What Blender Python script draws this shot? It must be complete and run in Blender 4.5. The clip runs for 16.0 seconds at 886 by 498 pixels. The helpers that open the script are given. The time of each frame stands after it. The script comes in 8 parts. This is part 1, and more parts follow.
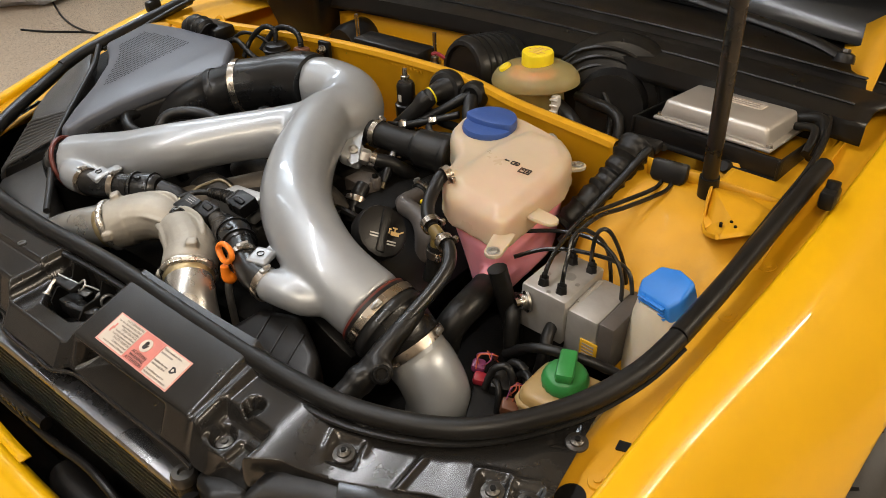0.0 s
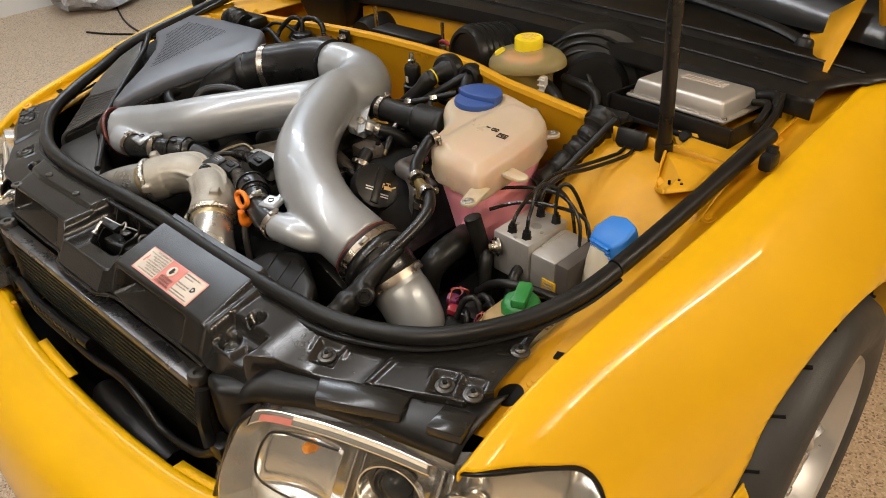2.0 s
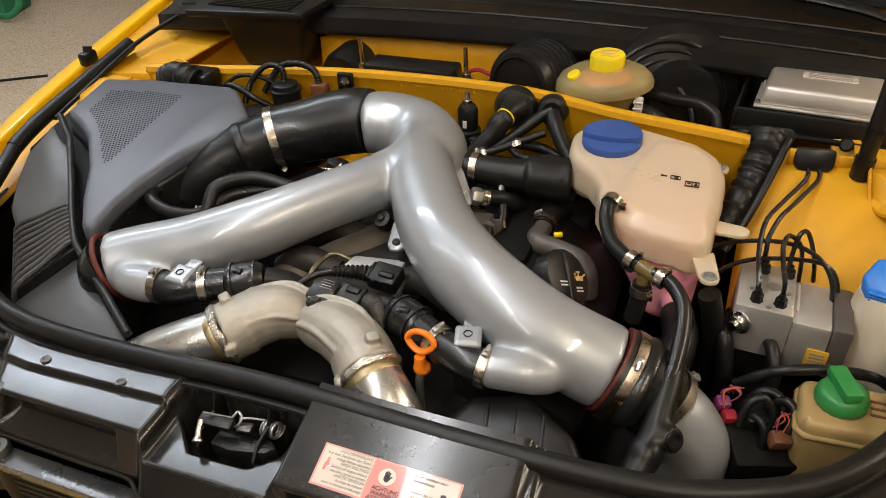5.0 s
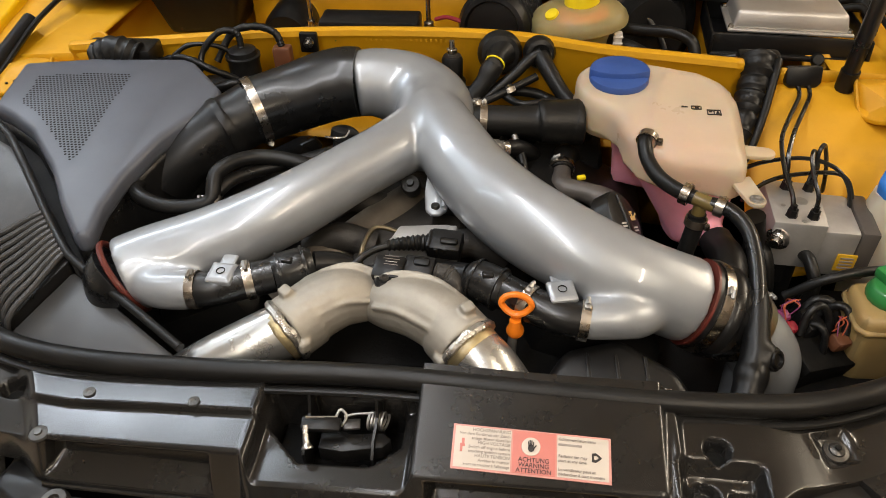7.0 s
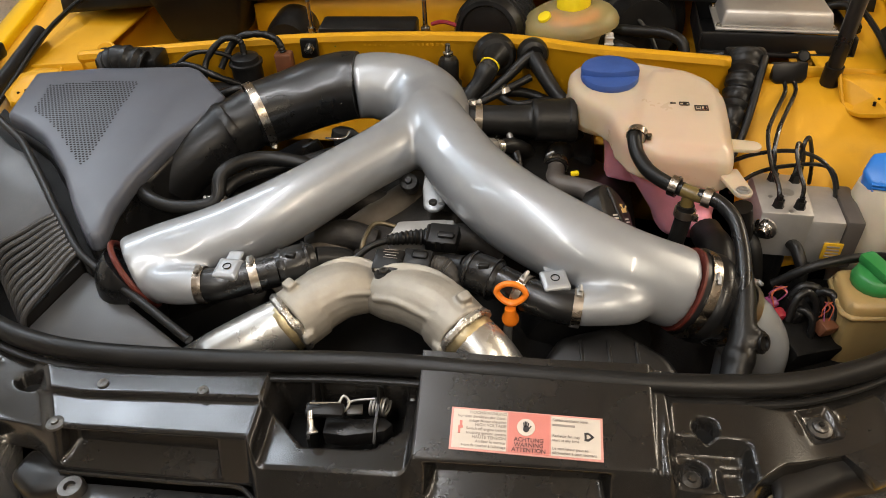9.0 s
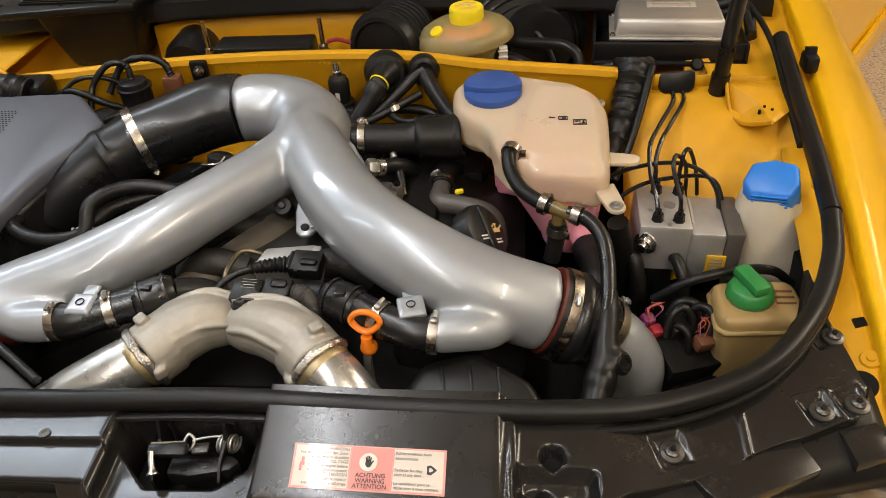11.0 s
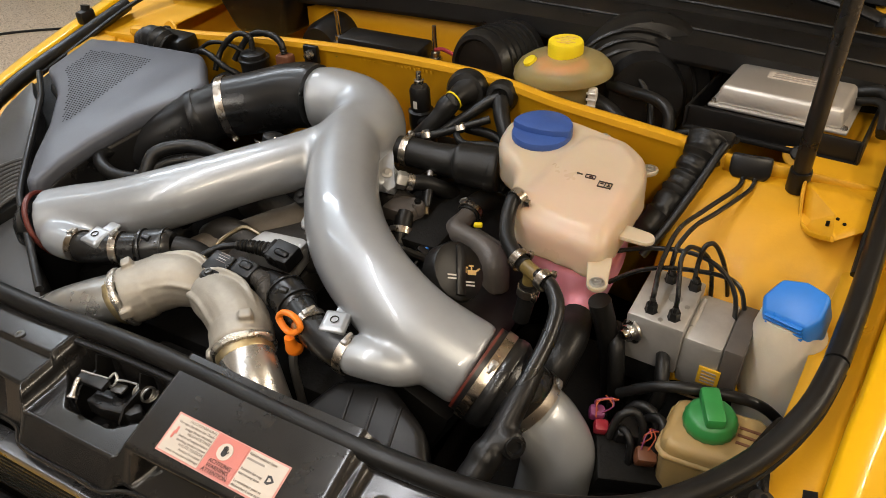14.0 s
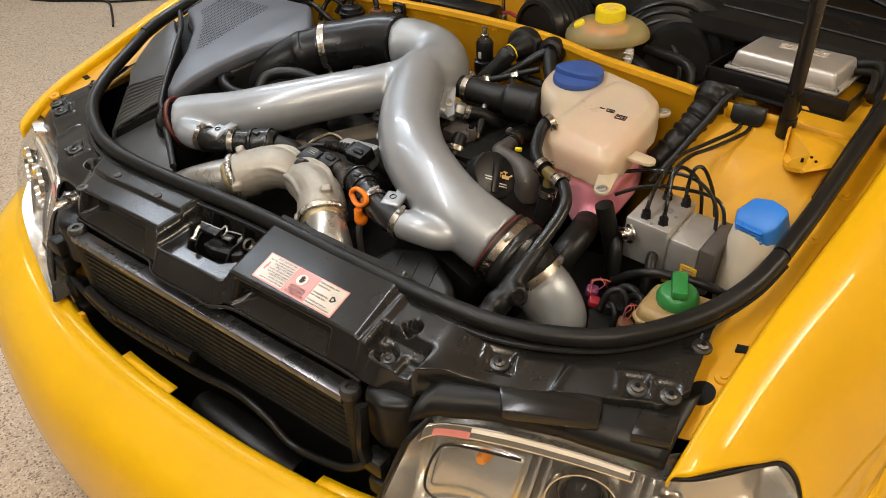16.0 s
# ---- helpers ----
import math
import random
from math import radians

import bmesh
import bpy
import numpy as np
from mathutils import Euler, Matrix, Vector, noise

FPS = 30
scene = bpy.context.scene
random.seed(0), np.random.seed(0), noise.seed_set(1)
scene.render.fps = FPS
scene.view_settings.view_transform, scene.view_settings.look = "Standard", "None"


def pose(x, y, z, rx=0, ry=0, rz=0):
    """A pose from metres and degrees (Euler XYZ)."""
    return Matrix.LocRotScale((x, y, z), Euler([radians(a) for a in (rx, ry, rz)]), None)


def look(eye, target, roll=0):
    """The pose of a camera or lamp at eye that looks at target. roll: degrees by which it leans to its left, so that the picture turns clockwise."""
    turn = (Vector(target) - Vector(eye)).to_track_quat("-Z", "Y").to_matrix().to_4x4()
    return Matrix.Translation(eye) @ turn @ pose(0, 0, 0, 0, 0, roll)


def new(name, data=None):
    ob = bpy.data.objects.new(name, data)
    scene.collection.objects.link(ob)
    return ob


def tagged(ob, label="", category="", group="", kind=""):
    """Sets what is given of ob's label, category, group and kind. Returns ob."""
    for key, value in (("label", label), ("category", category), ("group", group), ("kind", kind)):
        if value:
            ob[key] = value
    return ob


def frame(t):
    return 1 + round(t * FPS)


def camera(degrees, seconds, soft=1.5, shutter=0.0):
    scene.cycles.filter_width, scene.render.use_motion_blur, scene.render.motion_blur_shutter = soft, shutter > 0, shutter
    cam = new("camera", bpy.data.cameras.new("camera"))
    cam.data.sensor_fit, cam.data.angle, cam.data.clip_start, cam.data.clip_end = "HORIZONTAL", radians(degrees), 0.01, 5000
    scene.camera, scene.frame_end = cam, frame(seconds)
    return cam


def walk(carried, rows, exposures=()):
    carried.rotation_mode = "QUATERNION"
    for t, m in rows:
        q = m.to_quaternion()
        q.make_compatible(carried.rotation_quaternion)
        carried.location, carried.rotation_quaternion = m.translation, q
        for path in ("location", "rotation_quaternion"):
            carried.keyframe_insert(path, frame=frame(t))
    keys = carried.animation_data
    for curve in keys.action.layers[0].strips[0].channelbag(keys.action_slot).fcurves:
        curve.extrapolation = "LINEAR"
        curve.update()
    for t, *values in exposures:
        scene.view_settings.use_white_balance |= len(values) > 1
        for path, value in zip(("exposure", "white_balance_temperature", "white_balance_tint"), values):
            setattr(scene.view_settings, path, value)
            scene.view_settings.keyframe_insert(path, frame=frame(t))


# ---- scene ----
cam = camera(59.8, 16.0, soft=0.9)
PATH = [
    (0, (0.855, -0.465, 1.35), (-0.191, 0.808, 0.216), -2.1),
    (0.5, (0.905, -0.482, 1.355), (-0.181, 0.759, 0.223), -2.3),
    (1, (0.948, -0.495, 1.358), (-0.175, 0.719, 0.233), -2.4),
    (1.5, (1.005, -0.507, 1.357), (-0.151, 0.687, 0.244), -2.8),
    (2, (1.037, -0.539, 1.36), (-0.116, 0.665, 0.255), -3.2),
    (2.5, (0.986, -0.572, 1.363), (-0.126, 0.679, 0.269), -3.5),
    (3, (0.851, -0.624, 1.369), (-0.181, 0.693, 0.274), -3.7),
    (3.5, (0.743, -0.646, 1.371), (-0.202, 0.732, 0.271), -3.7),
    (4, (0.627, -0.614, 1.358), (-0.22, 0.813, 0.242), -3.5),
    (4.2, (0.584, -0.588, 1.354), (-0.23, 0.856, 0.235), -3.4),
    (6.3, (0.17, -0.561, 1.356), (-0.111, 0.972, 0.103), -2.7),
    (6.5, (0.16, -0.568, 1.351), (-0.089, 0.963, 0.089), -2.5),
    (7, (0.141, -0.59, 1.356), (-0.063, 0.93, 0.072), -2.1),
    (7.5, (0.134, -0.61, 1.364), (-0.057, 0.906, 0.073), -1.9),
    (8, (0.131, -0.623, 1.367), (-0.069, 0.896, 0.082), -2.0),
    (8.2, (0.134, -0.626, 1.367), (-0.076, 0.895, 0.085), -2.4),
    (10.3, (0.206, -0.609, 1.356), (0.013, 0.941, 0.106), -4.6),
    (10.5, (0.22, -0.6, 1.364), (0.039, 0.942, 0.104), -4.5),
    (11, (0.298, -0.582, 1.36), (0.097, 0.961, 0.103), -4.7),
    (11.5, (0.373, -0.578, 1.361), (0.108, 0.958, 0.107), -4.9),
    (12, (0.451, -0.556, 1.355), (0.097, 0.966, 0.107), -5.1),
    (12.5, (0.485, -0.527, 1.347), (0.026, 0.968, 0.101), -5.0),
    (13, (0.491, -0.456, 1.331), (-0.089, 1.003, 0.092), -4.8),
    (13.5, (0.512, -0.433, 1.344), (-0.194, 0.979, 0.115), -4.5),
    (14, (0.592, -0.46, 1.364), (-0.212, 0.902, 0.14), -3.6),
    (14.5, (0.693, -0.488, 1.369), (-0.206, 0.816, 0.147), -3.2),
    (15, (0.764, -0.518, 1.372), (-0.192, 0.745, 0.152), -2.8),
    (15.5, (0.782, -0.583, 1.379), (-0.201, 0.663, 0.163), -2.8),
    (16, (0.78, -0.661, 1.392), (-0.2, 0.595, 0.183), -2.8),
]
walk(cam, [(t, look(eye, target, roll)) for t, eye, target, roll in PATH])

# ---- light ----
world = bpy.data.worlds.new("room_dark")
world.use_nodes = True
world.node_tree.nodes["Background"].inputs[0].default_value = (0.9, 0.85, 0.78, 1)
world.node_tree.nodes["Background"].inputs[1].default_value = 0.004
scene.world = world
LAMP_WATTS = 30.5
WARM, NEUTRAL, COOL, BLUISH = (1.0, 0.86, 0.68), (1.0, 0.93, 0.83), (0.95, 0.96, 1.0), (0.80, 0.89, 1.0)
# place on the ceiling, share of the light, colour
LAMPS = [(3.2, 1.15, 2.3, WARM), (1.3, -1.9, 1.15, WARM), (-0.38, -0.60, 0.85, COOL), (-2.1, 1.27, 1.2, BLUISH, True), (-0.6, -2.8, 0.55, NEUTRAL), (-2.4, 0.06, 0.33, BLUISH, True)]
CEIL, HANG = 3.0, 2.75
scene.view_settings.exposure = 0.0


# ---- small tools ----
def spline(pts, k=8, closed=False):
    """Catmull-Rom through points of any dimension."""
    p = [np.array(q, float) for q in pts]
    n = len(p)
    out = []
    for i in range(n if closed else n - 1):
        if closed:
            a, b, c, d = p[i - 1], p[i], p[(i + 1) % n], p[(i + 2) % n]
        else:
            a, b, c, d = p[max(i - 1, 0)], p[i], p[i + 1], p[min(i + 2, n - 1)]
        for j in range(k):
            t = j / k
            out.append(0.5 * (2 * b + (c - a) * t + (2 * a - 5 * b + 4 * c - d) * t * t + (3 * b - a - 3 * c + d) * t ** 3))
    if not closed:
        out.append(p[-1])
    return out


def tube(bm, pts, r=None, n=14, k=6, closed=False, caps=True, flat=1.0, wave=None):
    """A swept round section; points are (x, y, z) with r, or (x, y, z, r). flat squashes its height. wave(s): radius factor along it."""
    q = [tuple(a) + ((r,) if len(a) == 3 else ()) for a in pts]
    s = spline(q, k, closed)
    m = len(s)
    rings, prev, run = [], None, 0.0
    for i, a in enumerate(s):
        b, c = (s[i - 1], s[(i + 1) % m]) if closed else (s[max(i - 1, 0)], s[min(i + 1, m - 1)])
        d = Vector(c[:3] - b[:3]).normalized()
        if prev is None:
            ref = Vector((0, 0, 1)) if abs(d.z) < 0.9 else Vector((0, 1, 0))
            side = d.cross(ref).normalized()
        else:
            side = (prev - d * prev.dot(d)).normalized()
        prev = side
        up = side.cross(d)
        if i:
            run += float(np.linalg.norm(a[:3] - s[i - 1][:3]))
        rad = a[3] * (wave(run) if wave else 1)
        rings.append([bm.verts.new(Vector(a[:3]) + side * (rad * math.cos(2 * math.pi * j / n)) + up * (rad * flat * math.sin(2 * math.pi * j / n))) for j in range(n)])
    for i in range(m if closed else m - 1):
        A, B = rings[i], rings[(i + 1) % m]
        for j in range(n):
            bm.faces.new((A[j], A[(j + 1) % n], B[(j + 1) % n], B[j]))
    if caps and not closed:
        bm.faces.new(rings[0][::-1])
        bm.faces.new(rings[-1])
    return bm


def box(bm, c, s, bevel=0.0, m=None, seg=2):
    """A bevelled box at c of size s, placed by m."""
    made = bmesh.ops.create_cube(bm, size=1.0)["verts"]
    for v in made:
        v.co = Vector((v.co.x * s[0], v.co.y * s[1], v.co.z * s[2]))
    if bevel:
        edges = list({e for v in made for e in v.link_edges})
        res = bmesh.ops.bevel(bm, geom=edges, offset=bevel, segments=seg, affect="EDGES", profile=0.5)
        made = list({v for f in res["faces"] for v in f.verts} | {v for v in made if v.is_valid})
    t = Matrix.Translation(c) @ (m or Matrix())
    for v in made:
        v.co = t @ v.co
    return bm


def prism(bm, poly, z0, z1, bevel=0.0, seg=2, slope=None, shrink=0.0):
    """A polygon in plan drawn up from z0 to z1; slope(x, y) is added to the heights; shrink pulls in the foot."""
    cx, cy = sum(p[0] for p in poly) / len(poly), sum(p[1] for p in poly) / len(poly)
    lo = [bm.verts.new((cx + (p[0] - cx) * (1 - shrink), cy + (p[1] - cy) * (1 - shrink), z0)) for p in poly]
    hi = [bm.verts.new((p[0], p[1], z1)) for p in poly]
    n = len(poly)
    faces = [bm.faces.new(lo[::-1]), bm.faces.new(hi)] + [bm.faces.new((lo[i], lo[(i + 1) % n], hi[(i + 1) % n], hi[i])) for i in range(n)]
    made = lo + hi
    bmesh.ops.recalc_face_normals(bm, faces=faces)
    if bevel:
        edges = list({e for v in made for e in v.link_edges})
        res = bmesh.ops.bevel(bm, geom=edges, offset=bevel, segments=seg, affect="EDGES", profile=0.5)
        made = list({v for f in res["faces"] for v in f.verts} | {v for v in made if v.is_valid})
    if slope:
        for v in made:
            v.co.z += slope(v.co.x, v.co.y)
    return bm


def lathe(bm, prof, m, n=24, wave=None):
    """A turned profile of (radius, height), placed by m. wave(angle): factor on the radius."""
    rings = []
    for r, h in prof:
        if r < 1e-5:
            rings.append([bm.verts.new(m @ Vector((0, 0, h)))])
        else:
            ring = []
            for j in range(n):
                a = 2 * math.pi * j / n
                rr = r * (wave(a) if wave else 1)
                ring.append(bm.verts.new(m @ Vector((rr * math.cos(a), rr * math.sin(a), h))))
            rings.append(ring)
    for A, B in zip(rings, rings[1:]):
        for j in range(n):
            a, b, c, d = A[j % len(A)], A[(j + 1) % len(A)], B[(j + 1) % len(B)], B[j % len(B)]
            q = []
            for v in (a, b, c, d):
                if v not in q:
                    q.append(v)
            if len(q) > 2:
                bm.faces.new(q)
    return bm


def grid(bm, fn, nu, nv, keep=None):
    """A sheet of nu by nv faces; fn(u, v) gives the place for u, v in 0..1."""
    vs = [[bm.verts.new(fn(i / nu, j / nv)) for j in range(nv + 1)] for i in range(nu + 1)]
    for i in range(nu):
        for j in range(nv):
            if keep is None or keep((i + 0.5) / nu, (j + 0.5) / nv):
                bm.faces.new((vs[i][j], vs[i + 1][j], vs[i + 1][j + 1], vs[i][j + 1]))
    return bm


def along(a, b):
    """The pose at a whose z axis points at b."""
    return Matrix.Translation(a) @ (Vector(b) - Vector(a)).to_track_quat("Z", "Y").to_matrix().to_4x4()


def part(name, bm, mat, parent=None, label="", sharp=40, thick=0.0, soften=0.0, smooth=8, face=None):
    """Links a bmesh as one mesh object under its thing."""
    loose = [v for v in bm.verts if not v.link_faces]
    if loose:
        bmesh.ops.delete(bm, geom=loose, context="VERTS")
    bmesh.ops.recalc_face_normals(bm, faces=bm.faces[:])
    if face and sum((f.normal * f.calc_area() for f in bm.faces), Vector()).dot(Vector(face)) < 0:
        bmesh.ops.reverse_faces(bm, faces=bm.faces[:])
    for f in bm.faces:
        f.smooth = True
    for e in bm.edges:
        e.smooth = not (len(e.link_faces) == 2 and e.calc_face_angle(0) > radians(sharp))
    me = bpy.data.meshes.new(name)
    bm.to_mesh(me)
    bm.free()
    me.materials.append(mat)
    ob = new(name, me)
    if parent:
        ob.parent = parent
    if label:
        ob["label"] = label
    if thick:
        md = ob.modifiers.new("sheet", "SOLIDIFY")
        md.thickness, md.offset = thick, -1
    if soften:
        md = ob.modifiers.new("blend", "REMESH")
        md.mode, md.voxel_size, md.use_smooth_shade = "VOXEL", soften, True
        md = ob.modifiers.new("even", "SMOOTH")
        md.factor, md.iterations = 0.5, smooth
    return ob


def thing(name, label, category, group="", kind=""):
    return tagged(new(name), label, category, group, kind)


def solo(name, bm, mat, label, category, group="", kind="", **k):
    return tagged(part(name, bm, mat, None, "", **k), label, category, group, kind)


B = bmesh.new


# ---- materials ----
def material(name, base, rough=0.5, metal=0.0, coat=0.0, vary=0.08, scale=40.0, bump=0.0, bump_scale=400.0, spots=None, spot_amount=0.5, spot_scale=9.0, rough_vary=0.12, spec=0.5, sss=0.0, fine=0.0, coat_rough=0.06):
    """A principled surface with broad and fine variation of colour, gloss and relief. spots: a second colour that wears through."""
    m = bpy.data.materials.new(name)
    m.use_nodes = True
    t = m.node_tree
    p = t.nodes["Principled BSDF"]
    co = t.nodes.new("ShaderNodeTexCoord").outputs["Object"]

    def nz(s, detail=4.0, r=0.6):
        q = t.nodes.new("ShaderNodeTexNoise")
        q.inputs["Scale"].default_value, q.inputs["Detail"].default_value, q.inputs["Roughness"].default_value = s, detail, r
        t.links.new(co, q.inputs["Vector"])
        return q.outputs["Fac"]

    def mixed(a, b, fac):
        q = t.nodes.new("ShaderNodeMix")
        q.data_type = "RGBA"
        for s, v in ((q.inputs[6], a), (q.inputs[7], b), (q.inputs[0], fac)):
            if isinstance(v, (tuple, list)):
                s.default_value = (*v[:3], 1)
            elif isinstance(v, float):
                s.default_value = v
            else:
                t.links.new(v, s)
        return q.outputs[2]

    def ramp(src, lo, hi, a=0.0, b=1.0):
        q = t.nodes.new("ShaderNodeMapRange")
        t.links.new(src, q.inputs[0])
        q.inputs[1].default_value, q.inputs[2].default_value, q.inputs[3].default_value, q.inputs[4].default_value = lo, hi, a, b
        return q.outputs[0]

    dark, light = [c * (1 - vary) for c in base], [min(1, c * (1 + vary)) for c in base]
    col = mixed(dark, light, ramp(nz(scale), 0.3, 0.7))
    if fine:
        col = mixed(col, [c * (1 - fine) for c in base], ramp(nz(scale * 12, 2.0), 0.45, 0.65))
    if spots:
        col = mixed(col, spots, ramp(nz(spot_scale, 6.0, 0.7), 0.62 - 0.25 * spot_amount, 0.85, 0.0, min(1.0, spot_amount * 1.5)))
    t.links.new(col, p.inputs["Base Color"])
    t.links.new(ramp(nz(scale * 0.6, 5.0), 0.25, 0.75, max(0.02, rough - rough_vary), min(1, rough + rough_vary)), p.inputs["Roughness"])
    p.inputs["Metallic"].default_value = metal
    p.inputs["Coat Weight"].default_value = coat
    p.inputs["Coat Roughness"].default_value = coat_rough
    p.inputs["Specular IOR Level"].default_value = spec
    if sss:
        p.inputs["Subsurface Weight"].default_value = sss
        p.inputs["Subsurface Radius"].default_value = (0.03, 0.02, 0.012)
        p.inputs["Subsurface Scale"].default_value = 0.5
    if bump:
        q = t.nodes.new("ShaderNodeBump")
        q.inputs["Strength"].default_value, q.inputs["Distance"].default_value = bump, 0.002
        t.links.new(nz(bump_scale, 3.0), q.inputs["Height"])
        t.links.new(q.outputs[0], p.inputs["Normal"])
    return m


def clear_cover(name, tint=(0.95, 0.95, 0.93), gloss=0.1):
    """A thin clear plastic shell: mostly see-through with a gloss."""
    m = bpy.data.materials.new(name)
    m.use_nodes = True
    t = m.node_tree
    t.nodes.clear()
    out, mix = t.nodes.new("ShaderNodeOutputMaterial"), t.nodes.new("ShaderNodeMixShader")
    a, b = t.nodes.new("ShaderNodeBsdfTransparent"), t.nodes.new("ShaderNodeBsdfGlossy")
    a.inputs[0].default_value = (*tint, 1)
    b.inputs["Roughness"].default_value = 0.05
    mix.inputs[0].default_value = gloss
    t.links.new(a.outputs[0], mix.inputs[1])
    t.links.new(b.outputs[0], mix.inputs[2])
    t.links.new(mix.outputs[0], out.inputs[0])
    return m


YELLOW = material("yellow_car_paint", (0.775, 0.434, 0.001), 0.48, 0.0, 0.6, 0.04, 6, 0.0, 900, rough_vary=0.06, spec=0.2, coat_rough=0.025)
YELLOW_IN = material("yellow_inner_paint", (0.655, 0.325, 0.003), 0.55, 0.0, 0.04, 0.06, 12, 0.08, 300, (0.30, 0.15, 0.02), 0.22, 14)
SILVER = material("silver_metallic_paint", (0.355, 0.375, 0.395), 0.40, 0.45, 0.75, 0.05, 18, 0.01, 1500, rough_vary=0.05)
CAST = material("cast_aluminium", (0.40, 0.37, 0.315), 0.55, 0.6, 0.0, 0.14, 25, 0.22, 1600, (0.24, 0.20, 0.15), 0.4, 16)
TINTED = material("straw_heat_tint", (0.42, 0.34, 0.19), 0.4, 0.8, 0.0, 0.3, 60, 0.2, 500, (0.45, 0.45, 0.42), 0.5, 40)
PALE = material("pale_strip_reflection", (0.80, 0.72, 0.58), 0.35, 0.0, 0.2, 0.04, 30)
STAINLESS = material("stainless_tube", (0.52, 0.52, 0.50), 0.28, 0.85, 0.0, 0.10, 14, 0.05, 500, (0.46, 0.37, 0.22), 0.3, 8)
STEEL = material("bright_steel", (0.62, 0.60, 0.57), 0.25, 1.0, 0.0, 0.08, 40)
CLAMP = material("clamp_steel", (0.44, 0.39, 0.33), 0.28, 1.0, 0.0, 0.1, 60, 0.0, 400, (0.25, 0.17, 0.11), 0.3, 40)
DULLSTEEL = material("dull_steel", (0.42, 0.41, 0.39), 0.42, 0.9, 0.0, 0.12, 40, 0.1, 500)
BAREALU = material("bare_condenser_metal", (0.20, 0.20, 0.205), 0.30, 0.9, 0.0, 0.15, 30, 0.06, 300, (0.16, 0.14, 0.12), 0.35, 14)
BLACKSTEEL = material("blackened_steel", (0.10, 0.095, 0.088), 0.38, 0.8, 0.0, 0.15, 60)
ALU = material("milled_aluminium", (0.52, 0.51, 0.49), 0.45, 0.7, 0.0, 0.1, 30, 0.15, 600, (0.32, 0.30, 0.27), 0.25, 18)
ALU_BOX = material("ecu_aluminium", (0.60, 0.57, 0.53), 0.48, 0.8, 0.0, 0.05, 12, 0.04, 500)
PLASTIC = material("black_plastic", (0.0075, 0.0072, 0.007), 0.36, 0, 0, 0.25, 30, 0.08, 900, (0.020, 0.018, 0.016), 0.3, 11, spec=0.35)
PANEL = material("dark_panel_plastic", (0.0135, 0.0126, 0.0116), 0.18, 0, 0.0, 0.22, 16, 0.015, 110, (0.036, 0.031, 0.026), 0.45, 12, 0.06)
RUBBER = material("black_rubber", (0.009, 0.0086, 0.008), 0.38, 0, 0, 0.2, 30, 0.1, 700, (0.020, 0.0185, 0.0165), 0.35, 9, spec=0.32)
HOSE = material("black_silicone_hose", (0.008, 0.008, 0.008), 0.30, 0, 0.12, 0.2, 20, 0.03, 500)
# near-black for dark fittings, and for the shade in holes and bay gaps
BLACK = material("near_black_parts_and_shade", (0.005, 0.0046, 0.004), 0.6, 0, 0, 0.35, 20, 0.3, 250, (0.016, 0.013, 0.010), 0.35, 10, spec=0.2)
GREY = material("grey_box_plastic", (0.084, 0.091, 0.110), 0.40, 0, 0, 0.05, 20, 0.04, 1200, rough_vary=0.05)
RIBBED = material("dark_grey_duct_plastic", (0.045, 0.044, 0.043), 0.36, 0, 0, 0.12, 14, 0.12, 900, (0.15, 0.14, 0.12), 0.25, 8)
TANK = material("milky_tank_plastic", (0.71, 0.585, 0.435), 0.32, 0, 0.2, 0.04, 14, 0.05, 300, (0.66, 0.45, 0.32), 0.3, 6, sss=0.55)
PINK = material("pink_coolant_through_plastic", (0.90, 0.36, 0.44), 0.34, 0, 0.1, 0.1, 14, 0.05, 300, (0.82, 0.42, 0.44), 0.35, 8, sss=0.4)
BLUE = material("blue_cap_plastic", (0.035, 0.085, 0.30), 0.42, 0, 0, 0.08, 30, 0.1, 900)
LIGHTBLUE = material("bright_blue_cap_plastic", (0.025, 0.20, 0.68), 0.38, 0, 0, 0.06, 30, 0.08, 900)
GREEN = material("green_cap_plastic", (0.025, 0.20, 0.045), 0.38, 0, 0.1, 0.12, 30, 0.08, 900)
LEMON = material("yellow_cap_plastic", (0.86, 0.66, 0.012), 0.4, 0, 0, 0.06, 30, 0.08, 900)
ORANGE = material("orange_plastic", (0.88, 0.22, 0.012), 0.36, 0, 0.1, 0.05, 30)
AGED = material("aged_reservoir_plastic", (0.36, 0.245, 0.095), 0.42, 0, 0.1, 0.14, 20, 0.08, 400, (0.24, 0.15, 0.05), 0.45, 10, sss=0.3)
BRAKE = material("brake_reservoir_plastic", (0.52, 0.43, 0.20), 0.36, 0, 0.1, 0.06, 20, 0.05, 400, (0.70, 0.36, 0.14), 0.3, 12, sss=0.5)
FLOAT = material("orange_float_plastic", (0.90, 0.22, 0.06), 0.5, 0, 0.0, 0.1, 30)
SMOKED = material("grey_brown_plastic", (0.085, 0.074, 0.066), 0.42, 0, 0.1, 0.15, 25, 0.1, 500, (0.13, 0.11, 0.095), 0.3, 12)
OLDCAST = material("browned_cast_metal", (0.16, 0.135, 0.105), 0.6, 0.4, 0.0, 0.2, 25, 0.25, 700, (0.09, 0.075, 0.06), 0.4, 12)
OLIVE = material("olive_tee_plastic", (0.15, 0.105, 0.03), 0.42, 0, 0.1, 0.15, 30)
AMBERPAPER = material("orange_yellow_label", (0.62, 0.36, 0.015), 0.45, 0, 0, 0.06, 40)
WELD = material("bright_weld_metal", (0.66, 0.64, 0.60), 0.28, 0.95, 0, 0.2, 90, 0.35, 700)
